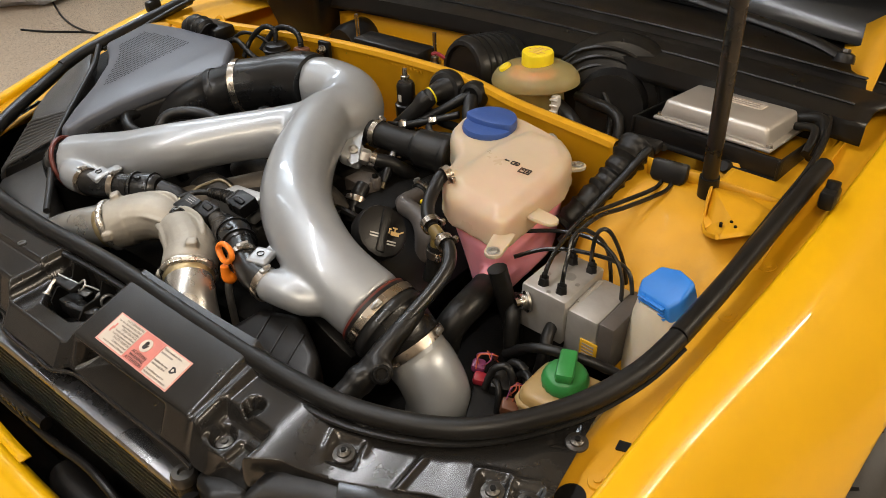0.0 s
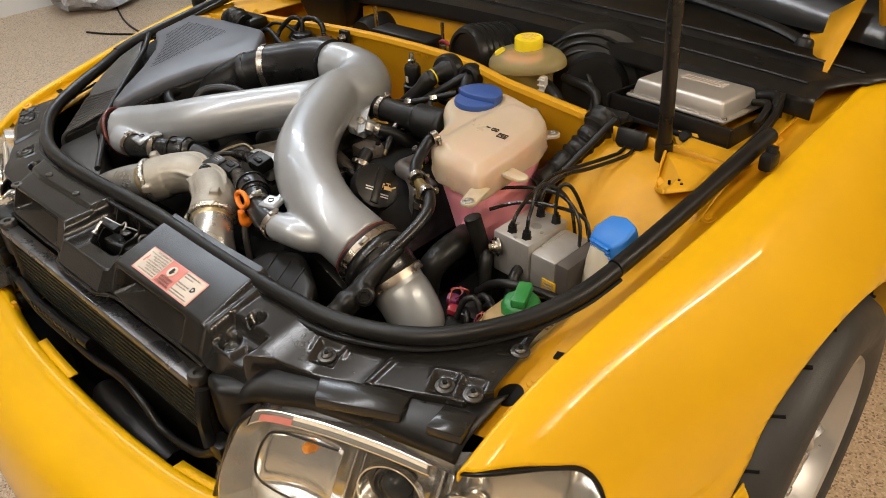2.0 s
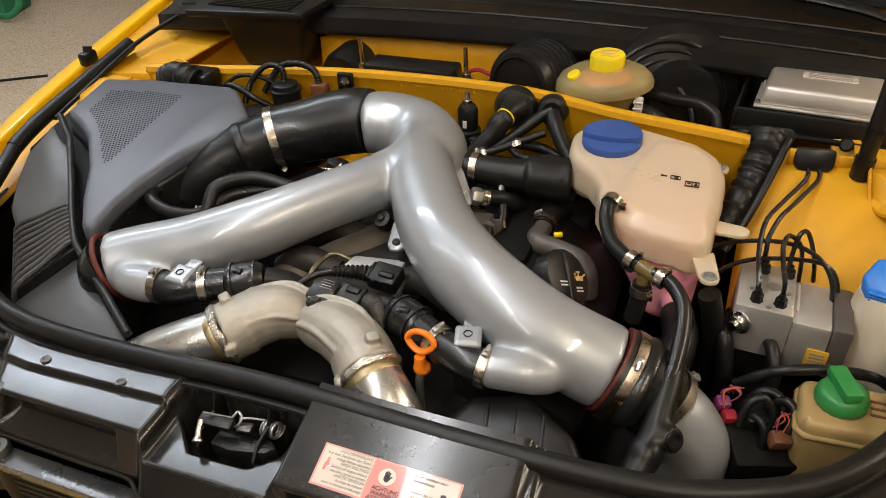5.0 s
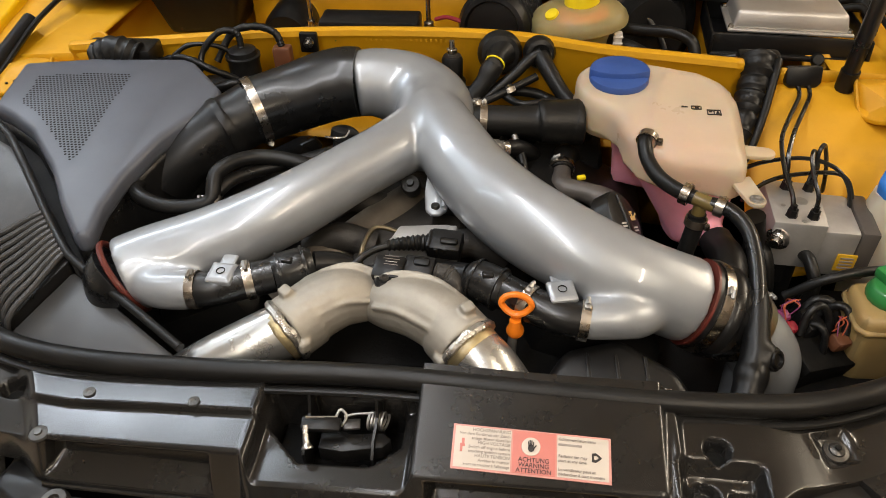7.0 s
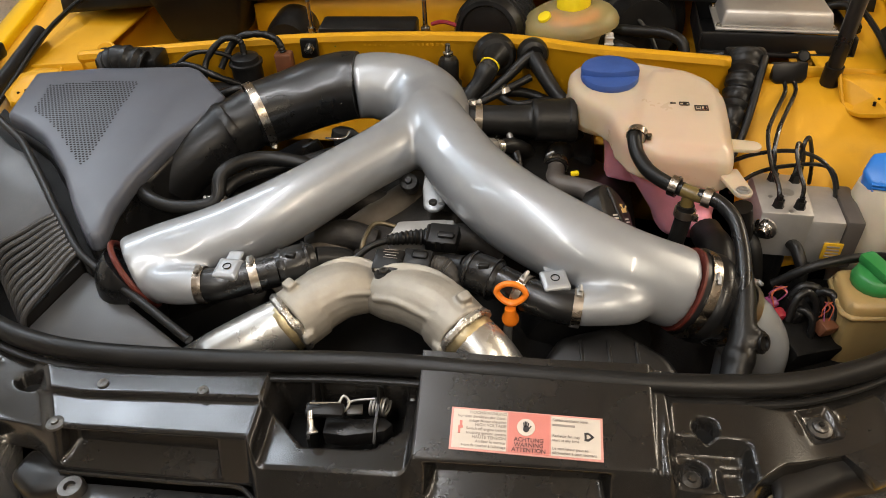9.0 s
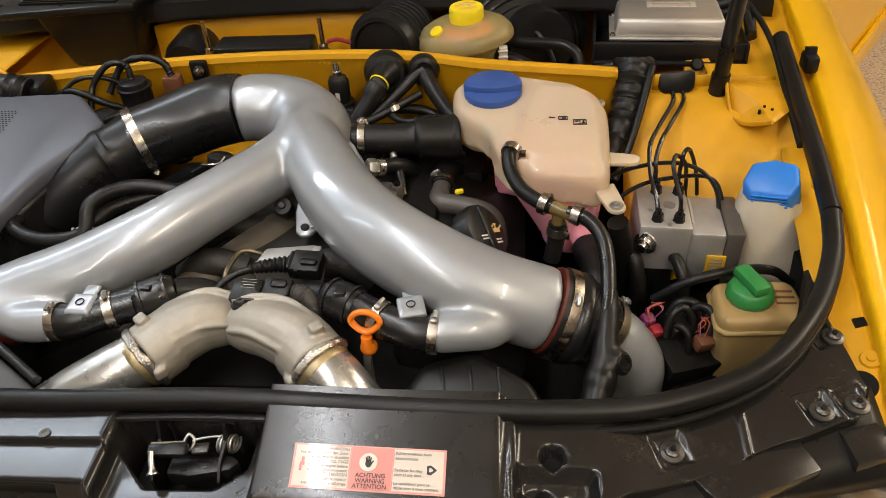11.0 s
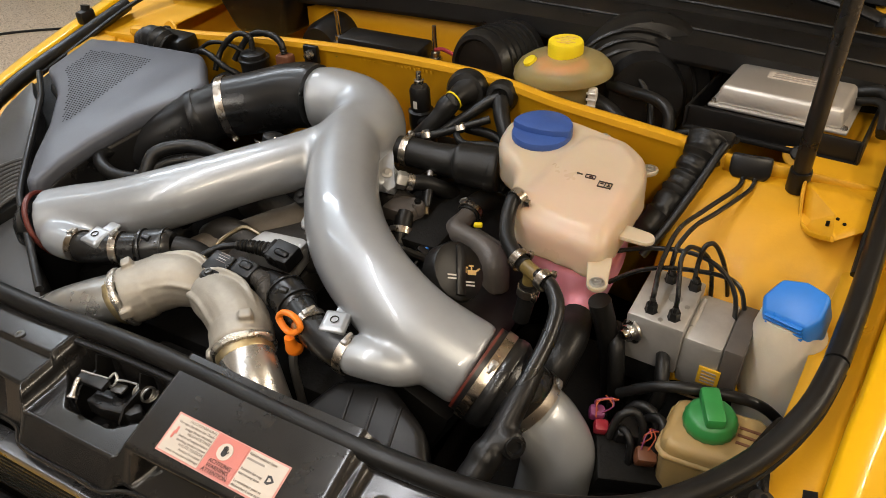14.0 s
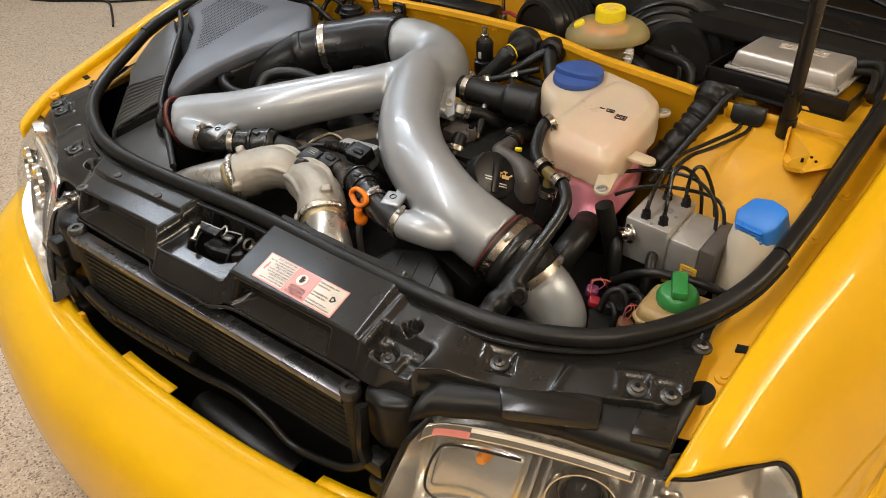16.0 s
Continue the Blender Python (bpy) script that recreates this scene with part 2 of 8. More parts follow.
BRASS = material("dull_brass", (0.20, 0.165, 0.105), 0.42, 0.9, 0, 0.12, 40)


def see_through(m, share):
    """Let a share of the light pass straight through a thin plastic."""
    t = m.node_tree
    out, p = t.nodes["Material Output"], t.nodes["Principled BSDF"]
    clear, mix = t.nodes.new("ShaderNodeBsdfTransparent"), t.nodes.new("ShaderNodeMixShader")
    clear.inputs[0].default_value = (0.95, 0.88, 0.62, 1)
    mix.inputs[0].default_value = share
    t.links.new(p.outputs[0], mix.inputs[1])
    t.links.new(clear.outputs[0], mix.inputs[2])
    t.links.new(mix.outputs[0], out.inputs[0])


see_through(BRAKE, 0.5)
see_through(TANK, 0.26)
WASHER = material("washer_bottle_plastic", (0.62, 0.55, 0.43), 0.4, 0, 0, 0.08, 14, 0.06, 400, (0.45, 0.37, 0.26), 0.3, 8, sss=0.5)
RED = material("red_silicone", (0.105, 0.018, 0.011), 0.42, 0, 0.1, 0.12, 30)
REDPLUG = material("red_plug_plastic", (0.27, 0.016, 0.028), 0.36, 0, 0.1, 0.1, 40)
PURPLE = material("purple_plug_plastic", (0.17, 0.03, 0.10), 0.4, 0, 0, 0.1, 40)
BROWN = material("brown_plug_plastic", (0.13, 0.048, 0.022), 0.42, 0, 0, 0.12, 40)
WIREOR = material("orange_wire", (0.36, 0.07, 0.028), 0.4, 0, 0, 0.1, 40)
PAPER_RED = material("sticker_red", (0.62, 0.20, 0.16), 0.38, 0, 0.6, 0.06, 30)
PAPER = material("sticker_paper", (0.62, 0.545, 0.46), 0.38, 0, 0.6, 0.06, 20, spots=(0.55, 0.46, 0.38), spot_amount=0.25)
PAPER_PINK = material("sticker_pink_edge", (0.62, 0.28, 0.235), 0.38, 0, 0.6, 0.06, 30)
PRINT = material("fine_print", (0.24, 0.20, 0.17), 0.45, vary=0.1)
INK = material("printing_ink", (0.025, 0.02, 0.018), 0.45, vary=0.1)
GREYINK = material("grey_print", (0.30, 0.255, 0.22), 0.45, vary=0.1)
OCHREINK = material("ochre_print", (0.75, 0.50, 0.20), 0.5, vary=0.1)
WHITEINK = material("pale_print", (0.62, 0.60, 0.56), 0.5, vary=0.1)
DARKCAST = material("grimy_cast_metal", (0.055, 0.05, 0.044), 0.55, 0.5, 0.0, 0.25, 25, 0.35, 500, (0.045, 0.04, 0.034), 0.5, 14)
CHROME = material("chromed_reflector", (0.88, 0.86, 0.82), 0.10, 1.0, 0, 0.03, 10, rough_vary=0.05)
SATIN = material("satin_reflector", (0.80, 0.79, 0.77), 0.17, 0.85, 0, 0.05, 14)
LENS = clear_cover("headlight_lens")
GLASS = material("dark_windscreen_glass", (0.016, 0.017, 0.018), 0.12, 0, 0.0, 0.1, 5, rough_vary=0.03, spec=0.3)
# tone chosen for the light it bounces into the bay
LINER = material("bonnet_bounce_tone", (0.34, 0.29, 0.20), 0.8, 0, 0, 0.06, 8, 0.2, 200)
AMBER = material("amber_plastic", (0.85, 0.30, 0.03), 0.3, 0, 0.1, 0.05, 30)
TYRE = material("tyre_rubber", (0.036, 0.035, 0.034), 0.55, 0, 0, 0.15, 20, 0.15, 300, (0.06, 0.056, 0.05), 0.3, 6)
RIM = material("silver_wheel_paint", (0.58, 0.57, 0.56), 0.3, 0.6, 0.4, 0.04, 12)
FINS = material("radiator_fins", (0.018, 0.0155, 0.0125), 0.5, 0.3, 0, 0.25, 60, 0.5, 900, (0.045, 0.037, 0.026), 0.35, 25)
WALLPAINT = material("white_wall_paint", (0.80, 0.78, 0.74), 0.7, 0, 0, 0.02, 2, 0.1, 120)
BACKWALL = material("grey_wall_paint", (0.26, 0.245, 0.225), 0.7, 0, 0, 0.04, 2, 0.1, 120)
CEILPAINT = material("pale_ceiling_paint", (0.80, 0.78, 0.73), 0.8, 0, 0, 0.02, 2)
BAG = material("green_bag_fabric", (0.03, 0.22, 0.09), 0.7, 0, 0, 0.1, 20, 0.2, 300)
BAGBLUE = material("blue_print_bag", (0.05, 0.28, 0.48), 0.5, 0, 0, 0.1, 9, 0.2, 80, (0.70, 0.62, 0.10), 0.6, 7)
CLEARBAG = material("crumpled_clear_film", (0.50, 0.52, 0.58), 0.25, 0, 0.3, 0.3, 25, 0.6, 60, (0.16, 0.17, 0.2), 0.5, 14)


def floor_material():
    """Beige floor with small dark, white and tan chips."""
    m = bpy.data.materials.new("speckled_floor")
    m.use_nodes = True
    t = m.node_tree
    p = t.nodes["Principled BSDF"]
    co = t.nodes.new("ShaderNodeTexCoord").outputs["Object"]
    vor = t.nodes.new("ShaderNodeTexVoronoi")
    vor.inputs["Scale"].default_value = 210
    t.links.new(co, vor.inputs["Vector"])
    sep = t.nodes.new("ShaderNodeSeparateColor")
    t.links.new(vor.outputs["Color"], sep.inputs[0])
    rmp = t.nodes.new("ShaderNodeValToRGB")
    rmp.color_ramp.interpolation = "CONSTANT"
    e = rmp.color_ramp.elements
    e[0].position, e[0].color = 0.0, (0.28, 0.20, 0.13, 1)
    e[1].position, e[1].color = 0.10, (0.57, 0.43, 0.295, 1)
    for pos, c in ((0.55, (0.66, 0.52, 0.37, 1)), (0.82, (0.73, 0.61, 0.47, 1)), (0.94, (0.37, 0.285, 0.20, 1))):
        q = e.new(pos)
        q.color = c
    t.links.new(sep.outputs[0], rmp.inputs[0])
    nz = t.nodes.new("ShaderNodeTexNoise")
    nz.inputs["Scale"].default_value = 1.4
    t.links.new(co, nz.inputs["Vector"])
    mx = t.nodes.new("ShaderNodeMix")
    mx.data_type, mx.blend_type = "RGBA", "MULTIPLY"
    mx.inputs[0].default_value = 0.12
    t.links.new(rmp.outputs[0], mx.inputs[6])
    t.links.new(nz.outputs["Fac"], mx.inputs[7])
    t.links.new(mx.outputs[2], p.inputs["Base Color"])
    p.inputs["Roughness"].default_value = 0.42
    b = t.nodes.new("ShaderNodeBump")
    b.inputs["Strength"].default_value, b.inputs["Distance"].default_value = 0.15, 0.001
    t.links.new(vor.outputs["Distance"], b.inputs["Height"])
    t.links.new(b.outputs[0], p.inputs["Normal"])
    return m


FLOOR = floor_material()

# ---- room ----
X0, X1, Y0, Y1 = -4.4, 4.6, -4.2, 6.5
bm = B()
box(bm, ((X0 + X1) / 2, (Y0 + Y1) / 2, -0.05), (X1 - X0 + 0.6, Y1 - Y0 + 0.6, 0.1))
solo("floor", bm, FLOOR, "beige floor speckled with dark and white chips", "floor", kind="structure")
for nm, c, s in (("wall_west", (X0 - 0.1, 1.15, CEIL / 2), (0.2, Y1 - Y0 + 0.4, CEIL)), ("wall_east", (X1 + 0.1, 1.15, CEIL / 2), (0.2, Y1 - Y0 + 0.4, CEIL)),
                 ("wall_south", (0.1, Y0 - 0.1, CEIL / 2), (X1 - X0, 0.2, CEIL)), ("wall_north", (0.1, Y1 + 0.1, CEIL / 2), (X1 - X0, 0.2, CEIL))):
    bm = B()
    box(bm, c, s)
    solo(nm, bm, WALLPAINT if nm == "wall_west" else BACKWALL, "plain white painted wall" if nm == "wall_west" else "plain grey painted wall", "wall", kind="structure")
bm = B()
box(bm, (0.1, 1.15, CEIL + 0.1), (X1 - X0 + 0.4, Y1 - Y0 + 0.4, 0.2))
solo("ceiling", bm, CEILPAINT, "plain white painted ceiling", "ceiling", kind="structure")


def ceiling_light(x, y, share, colour, across=False):
    """A long open batten hung below the ceiling; its light comes from area lamps along its lower side, and from an
    added fill lamp along its upper side.
    """
    ob = thing("ceiling_light", "long white fluorescent batten lamp hung from the ceiling", "ceiling light", "ceiling lights")
    bm = B()
    box(bm, (x, y, HANG - 0.03), (2.45, 0.22, 0.06) if across else (0.12, 2.45, 0.06), 0.008)
    part("housing", bm, WALLPAINT, ob)
    for sy in (-0.9, 0.9):
        bm = B()
        tube(bm, [(x + (sy if across else 0), y + (0 if across else sy), HANG - 0.02), (x + (sy if across else 0), y + (0 if across else sy), CEIL)], 0.004, 6)
        part("hanger", bm, WALLPAINT, ob)

    def tube_light(at, size_x, size_y, watts, up):
        lamp = bpy.data.lights.new("tube", "AREA")
        lamp.shape, lamp.size, lamp.size_y = "RECTANGLE", size_x, size_y
        lamp.energy, lamp.color = watts, colour
        lo = new("tube", lamp)
        lo.matrix_world = pose(*at, 180 if up else 0, 0, 0)
        lo.parent = ob
    for sy in (-0.61, 0.61):
        tube_light((x + (sy if across else 0), y + (0 if across else sy), HANG - 0.065), 1.16 if across else 0.07, 0.17 if across else 1.16, LAMP_WATTS * share / 2, False)
    # unseen up-facing lamp added as fill: it brightens the ceiling and its reflections
    tube_light((x, y, HANG + 0.006), 2.4 if across else 0.10, 0.18 if across else 2.4, LAMP_WATTS * share * 0.45, True)


for lamp_row in LAMPS:
    ceiling_light(*lamp_row)

# ---- car body ----
car = thing("car", "yellow car with its bonnet open and grille removed", "car")


def lerp_table(tab, q):
    """Values of a table of rows (key, a, b, ...) at q."""
    if q <= tab[0][0]:
        return tab[0][1:]
    for a, b in zip(tab, tab[1:]):
        if q <= b[0]:
            f = (q - a[0]) / (b[0] - a[0])
            f = f * f * (3 - 2 * f) * 0.35 + f * 0.65
            return tuple(u + (v - u) * f for u, v in zip(a[1:], b[1:]))
    return tab[-1][1:]


# the fender's upper edge: y, half width, height
EDGE = [(-0.15, 0.653, 0.700), (-0.08, 0.660, 0.736), (0.0, 0.667, 0.759), (0.1, 0.676, 0.776), (0.2, 0.688, 0.791), (0.4, 0.709, 0.818), (0.6, 0.723, 0.844), (0.8, 0.732, 0.868), (1.1, 0.742, 0.90)]
WHEEL_Y, WHEEL_Z, ARCH = 0.47, 0.315, 0.362


def left_back(x):
    """How far the far front corner of the car sits back."""
    return max(0.0, abs(x) - 0.30) * 0.125


def fender(side):
    prof = [(-0.0015, -0.017), (-0.0008, -0.006), (0.003, -0.0005), (0.010, 0.000), (0.026, -0.002), (0.050, -0.012), (0.076, -0.033), (0.100, -0.065), (0.120, -0.103), (0.136, -0.147), (0.147, -0.198), (0.153, -0.27), (0.154, -0.37), (0.150, -0.48)]
    front = [(-0.0016, -0.137), (0.002, -0.136), (0.012, -0.131), (0.021, -0.124), (0.042, -0.097), (0.063, -0.064), (0.080, -0.031), (0.096, -0.019), (0.108, -0.021), (0.120, -0.028), (0.136, -0.040), (0.16, -0.045)]
    base = spline([(a, b, 0.0) for a, b in prof], 6)
    fs = spline([(a, y, 0) for a, y in front], 6)
    rows = [(p[0], p[1], float(np.interp(p[0], [q[0] for q in fs], [q[1] for q in fs]))) for p in base]
    es = np.array(spline(EDGE, 12))

    def at(u, row):
        a, b, y0 = row
        y = y0 + (1.05 - y0) * (u ** 1.1)
        ex, ez = float(np.interp(y, es[:, 0], es[:, 1])), float(np.interp(y, es[:, 0], es[:, 2]))
        flare = 0.024 * math.exp(-((y - WHEEL_Y) / 0.26) ** 2) * min(1, max(0, (-b - 0.03) / 0.12))
        k = min(1, max(0, (0.42 - y) / 0.56))
        q = min(max(a, 0), 0.08)
        nose = k * k * (3 - 2 * k) * (0.04 * q + 4.5 * q * q + 0.0315 * (1 - math.exp(-max(0, a - 0.08) / 0.05)))
        c = min(1, max(0, 0.5 - (b + 0.198 + 0.06 * (0.22 - y)) / 0.014))
        crease = 0.005 * c * c * (3 - 2 * c) * min(1, max(0, (0.30 - y) / 0.1)) * min(1, max(0.2, (y + 0.06) / 0.2))
        return Vector((ex + a + flare + crease, y, ez + b - nose))

    def radius(q):
        return math.hypot(q.y - WHEEL_Y, q.z - WHEEL_Z)
    bm = B()
    cols = []
    for i in range(111):
        col, cut = [], None
        for row in rows:
            q = at(i / 110, row)
            if cut is None and col and radius(q) < ARCH:
                p = col[-1]
                f = (radius(p) - ARCH) / max(1e-6, radius(p) - radius(q))
                cut = p + (q - p) * f
            col.append(cut if cut is not None else q)
        cols.append([bm.verts.new((side * q.x - (0.030 if side < 0 else 0), q.y + (left_back(0.655) * max(0, min(1, (0.35 - q.y) / 0.45)) if side < 0 else 0), q.z)) for q in col])
    for A, C in zip(cols, cols[1:]):
        for j in range(len(rows) - 1):
            bm.faces.new((A[j], C[j], C[j + 1], A[j + 1]))
    bmesh.ops.remove_doubles(bm, verts=bm.verts[:], dist=0.0002)
    f = part("fender", bm, YELLOW, car, "glossy yellow front fender", thick=0.003, sharp=60, face=(side, 0, 0.5))
    # the flange inside the edge, with its holes
    bm = B()

    def flange(u, v):
        y = -0.088 + u * 1.1
        ex, ez = lerp_table(EDGE, y)
        w = lerp_table([(-0.13, 0.020), (-0.075, 0.060), (0.02, 0.050), (0.2, 0.055), (1, 0.06)], y)[0] + (0.025 if side < 0 else 0)
        return Vector((side * (ex - 0.001 - w * v) - (0.030 if side < 0 else 0), y + (left_back(0.655) * max(0, min(1, (0.35 - y) / 0.45)) if side < 0 else 0), ez - 0.0145 - 0.012 * v - 0.002 * math.sin(v * 3.1)))
    grid(bm, flange, 60, 5)
    part("fender_flange", bm, YELLOW_IN, car, "yellow inner flange of the fender", thick=0.002)
    # swage line ending at the wheel arch
    return f


fender(1)
fender(-1)


def flange_z(x, y):
    ex, ez = lerp_table(EDGE, y)
    w = lerp_table([(-0.13, 0.020), (-0.075, 0.060), (0.02, 0.050), (0.2, 0.055), (1, 0.06)], y)[0]
    v = min(1, max(0, (ex - 0.004 - x) / w))
    return ez - 0.0145 - 0.012 * v - 0.002 * math.sin(v * 3.1)


# holes in the flange: square punch, big round hole, stamped screw bosses
for side in (1, -1):
    bm = B()
    box(bm, (side * 0.661 - (0.03 if side < 0 else 0), 0.0425 + (0.03 if side < 0 else 0), flange_z(0.661, 0.0425) - 0.0016), (0.0125, 0.011, 0.006), 0.0, pose(0, 0, 0, 9, -12 * side, 4 * side))
    part("punched_hole", bm, BLACK, car, "small square hole in the flange")
    bm = B()
    lathe(bm, [(0, 0.002), (0.016, 0.002), (0.016, -0.008), (0, -0.008)], Matrix.Translation((side * 0.644 - (0.03 if side < 0 else 0), -0.030 + (0.035 if side < 0 else 0), flange_z(0.641, -0.030))) @ pose(0, 0, 0, 14, -12 * side, 0) @ Matrix.Diagonal((1, 1.0, 1, 1)))
    part("round_hole", bm, BLACK, car, "large dark hole in the flange")
    for fx, fy in ((0.659, -0.004), (0.676, 0.26), (0.684, 0.36)):
        bm = B()
        zz = flange_z(fx, fy) - 0.001
        lathe(bm, [(0, 0.004), (0.004, 0.004), (0.0045, 0.002), (0.010, 0.002), (0.011, 0), (0.011, -0.004)], Matrix.Translation((side * fx - (0.03 if side < 0 else 0), fy, zz)) @ pose(0, 0, 0, 9, -12 * side, 0), 16)
        part("flange_screw", bm, YELLOW_IN, car, "painted screw in the flange")

# bumper: a profile swept round the nose
PATH_B = [(-0.86, 0.32), (-0.85, 0.11), (-0.775, -0.055), (-0.65, -0.155), (-0.5, -0.213), (-0.33, -0.263), (-0.17, -0.286), (0, -0.294), (0.17, -0.290), (0.33, -0.270), (0.5, -0.212), (0.64, -0.150), (0.76, -0.06), (0.835, 0.10), (0.845, 0.30)]
PROF_B = [(-0.012, 0.522), (-0.004, 0.540), (0.004, 0.545), (0.016, 0.544), (0.024, 0.540), (0.045, 0.536), (0.080, 0.520), (0.108, 0.488), (0.124, 0.440), (0.130, 0.38), (0.127, 0.30), (0.110, 0.235), (0.06, 0.20)]


def bumper():
    s = spline([(x, y, 0) for x, y in PATH_B], 8)
    pr = spline([(a, b, 0) for a, b in PROF_B], 3)
    bm = B()
    rings = []
    for i, p in enumerate(s):
        d = s[min(i + 1, len(s) - 1)] - s[max(i - 1, 0)]
        nrm = Vector((d[1], -d[0], 0)).normalized()
        k = min(1, max(0.0, (0.86 - abs(p[0])) / 0.2)) * 0.86 + 0.14
        lift = (0.035 if p[0] > 0 else 0.015) * min(1, max(0, (abs(p[0]) - 0.36) / 0.3)) - 0.075 * min(1, max(0, (abs(p[0]) - 0.755) / 0.08))
        rings.append([bm.verts.new((p[0] + nrm.x * a * k, p[1] + nrm.y * a * k, b + lift * max(0, (b - 0.4) / 0.14))) for a, b, _ in pr])
    for A, C in zip(rings, rings[1:]):
        for j in range(len(pr) - 1):
            bm.faces.new((A[j], A[j + 1], C[j + 1], C[j]))
    return part("bumper", bm, YELLOW, car, "glossy yellow front bumper skin", thick=0.004, sharp=70)


bumper()
for x0, x1 in ((-0.185, -0.03), (0.25, 0.36)):
    bm = B()
    tab = [(x, y) for x, y, _ in spline([(a, b, 0) for a, b in PATH_B], 8) if x0 <= x <= x1]
    lo = [bm.verts.new((x, y + 0.004, 0.5405)) for x, y in tab]
    hi = [bm.verts.new((x, y + 0.020, 0.5395)) for x, y in tab]
    for i in range(len(tab) - 1):
        bm.faces.new((lo[i], lo[i + 1], hi[i + 1], hi[i]))
    part("bumper_lip", bm, YELLOW, car, "yellow inner lip of the bumper", thick=0.003)
# washer jet cover on the bumper corner
for side in (-1, 1):
    bm = B()
    box(bm, (side * 0.585, -0.275, 0.500), (0.085, 0.02, 0.04), 0.008, pose(0, 0, 0, -30, 0, -26 * -side))
    part("jet_cover", bm, YELLOW, car, "yellow headlamp washer cover")

# firewall between engine bay and plenum
WALL = [(-0.56, 0.44), (-0.49, 0.452), (-0.42, 0.467), (-0.244, 0.502), (-0.07, 0.515), (0.105, 0.508), (0.24, 0.470), (0.33, 0.452), (0.434, 0.432)]
ws = [p for p in spline([(x, y, 0) for x, y in WALL], 6)]
bm = B()
PROFW = [(-0.012, 0.866), (-0.004, 0.868), (0.004, 0.866), (0.006, 0.858), (0.0, 0.848), (0.0, 0.79), (-0.006, 0.78), (-0.006, 0.56)]
rings = [[bm.verts.new((p[0], p[1] - a, z - 0.008)) for a, z in PROFW] for p in ws]
for A, C in zip(rings, rings[1:]):
    for j in range(len(PROFW) - 1):
        bm.faces.new((A[j], A[j + 1], C[j + 1], C[j]))
part("firewall", bm, YELLOW_IN, car, "yellow painted bulkhead with a rolled top lip", thick=0.002)
# stamped number: unreadable small bars
for i in range(18):
    x = -0.115 + i * 0.0078
    y = lerp_table([(a, b) for a, b in WALL], x)[0]
    bm = B()
    box(bm, (x, y - 0.0005, 0.842), (0.0036, 0.0012, 0.0045))
    part("stamped_mark", bm, YELLOW_IN, car)
# the shelf right of the gap and the inner wings (strut towers)


def wing(side):
    tab = [(-0.10, 0.55), (0.02, 0.57), (0.12, 0.60), (0.2, 0.66), (0.28, 0.735), (0.34, 0.785), (0.39, 0.812), (0.43, 0.826), (0.5, 0.823), (0.75, 0.815)]

    def at(u, v):
        y = 0.215 + 0.535 * u
        x = 0.44 + 0.245 * v
        ex, ez = lerp_table(EDGE, y)
        z = lerp_table(tab, y)[0]
        dome = -0.03 * max(0, 1 - v * 2.2) * min(1, max(0, (0.42 - y) / 0.1))
        side_up = max(0.0, (v - 0.74) / 0.26)
        z = z + dome + side_up ** 1.5 * max(0, ez - 0.03 - z)
        z -= 0.008 * math.exp(-((y - 0.33) / 0.012) ** 2) * (v < 0.7) * 0.6
        return Vector((side * min(x, ex - 0.03), y, z))
    bm = B()
    grid(bm, at, 70, 26, lambda u, v: not (u > 0.50 and v < 0.55))
    return part("inner_wing", bm, YELLOW_IN, car, "yellow painted inner wing and strut tower", thick=0.002)


wing(1)
wing(-1)
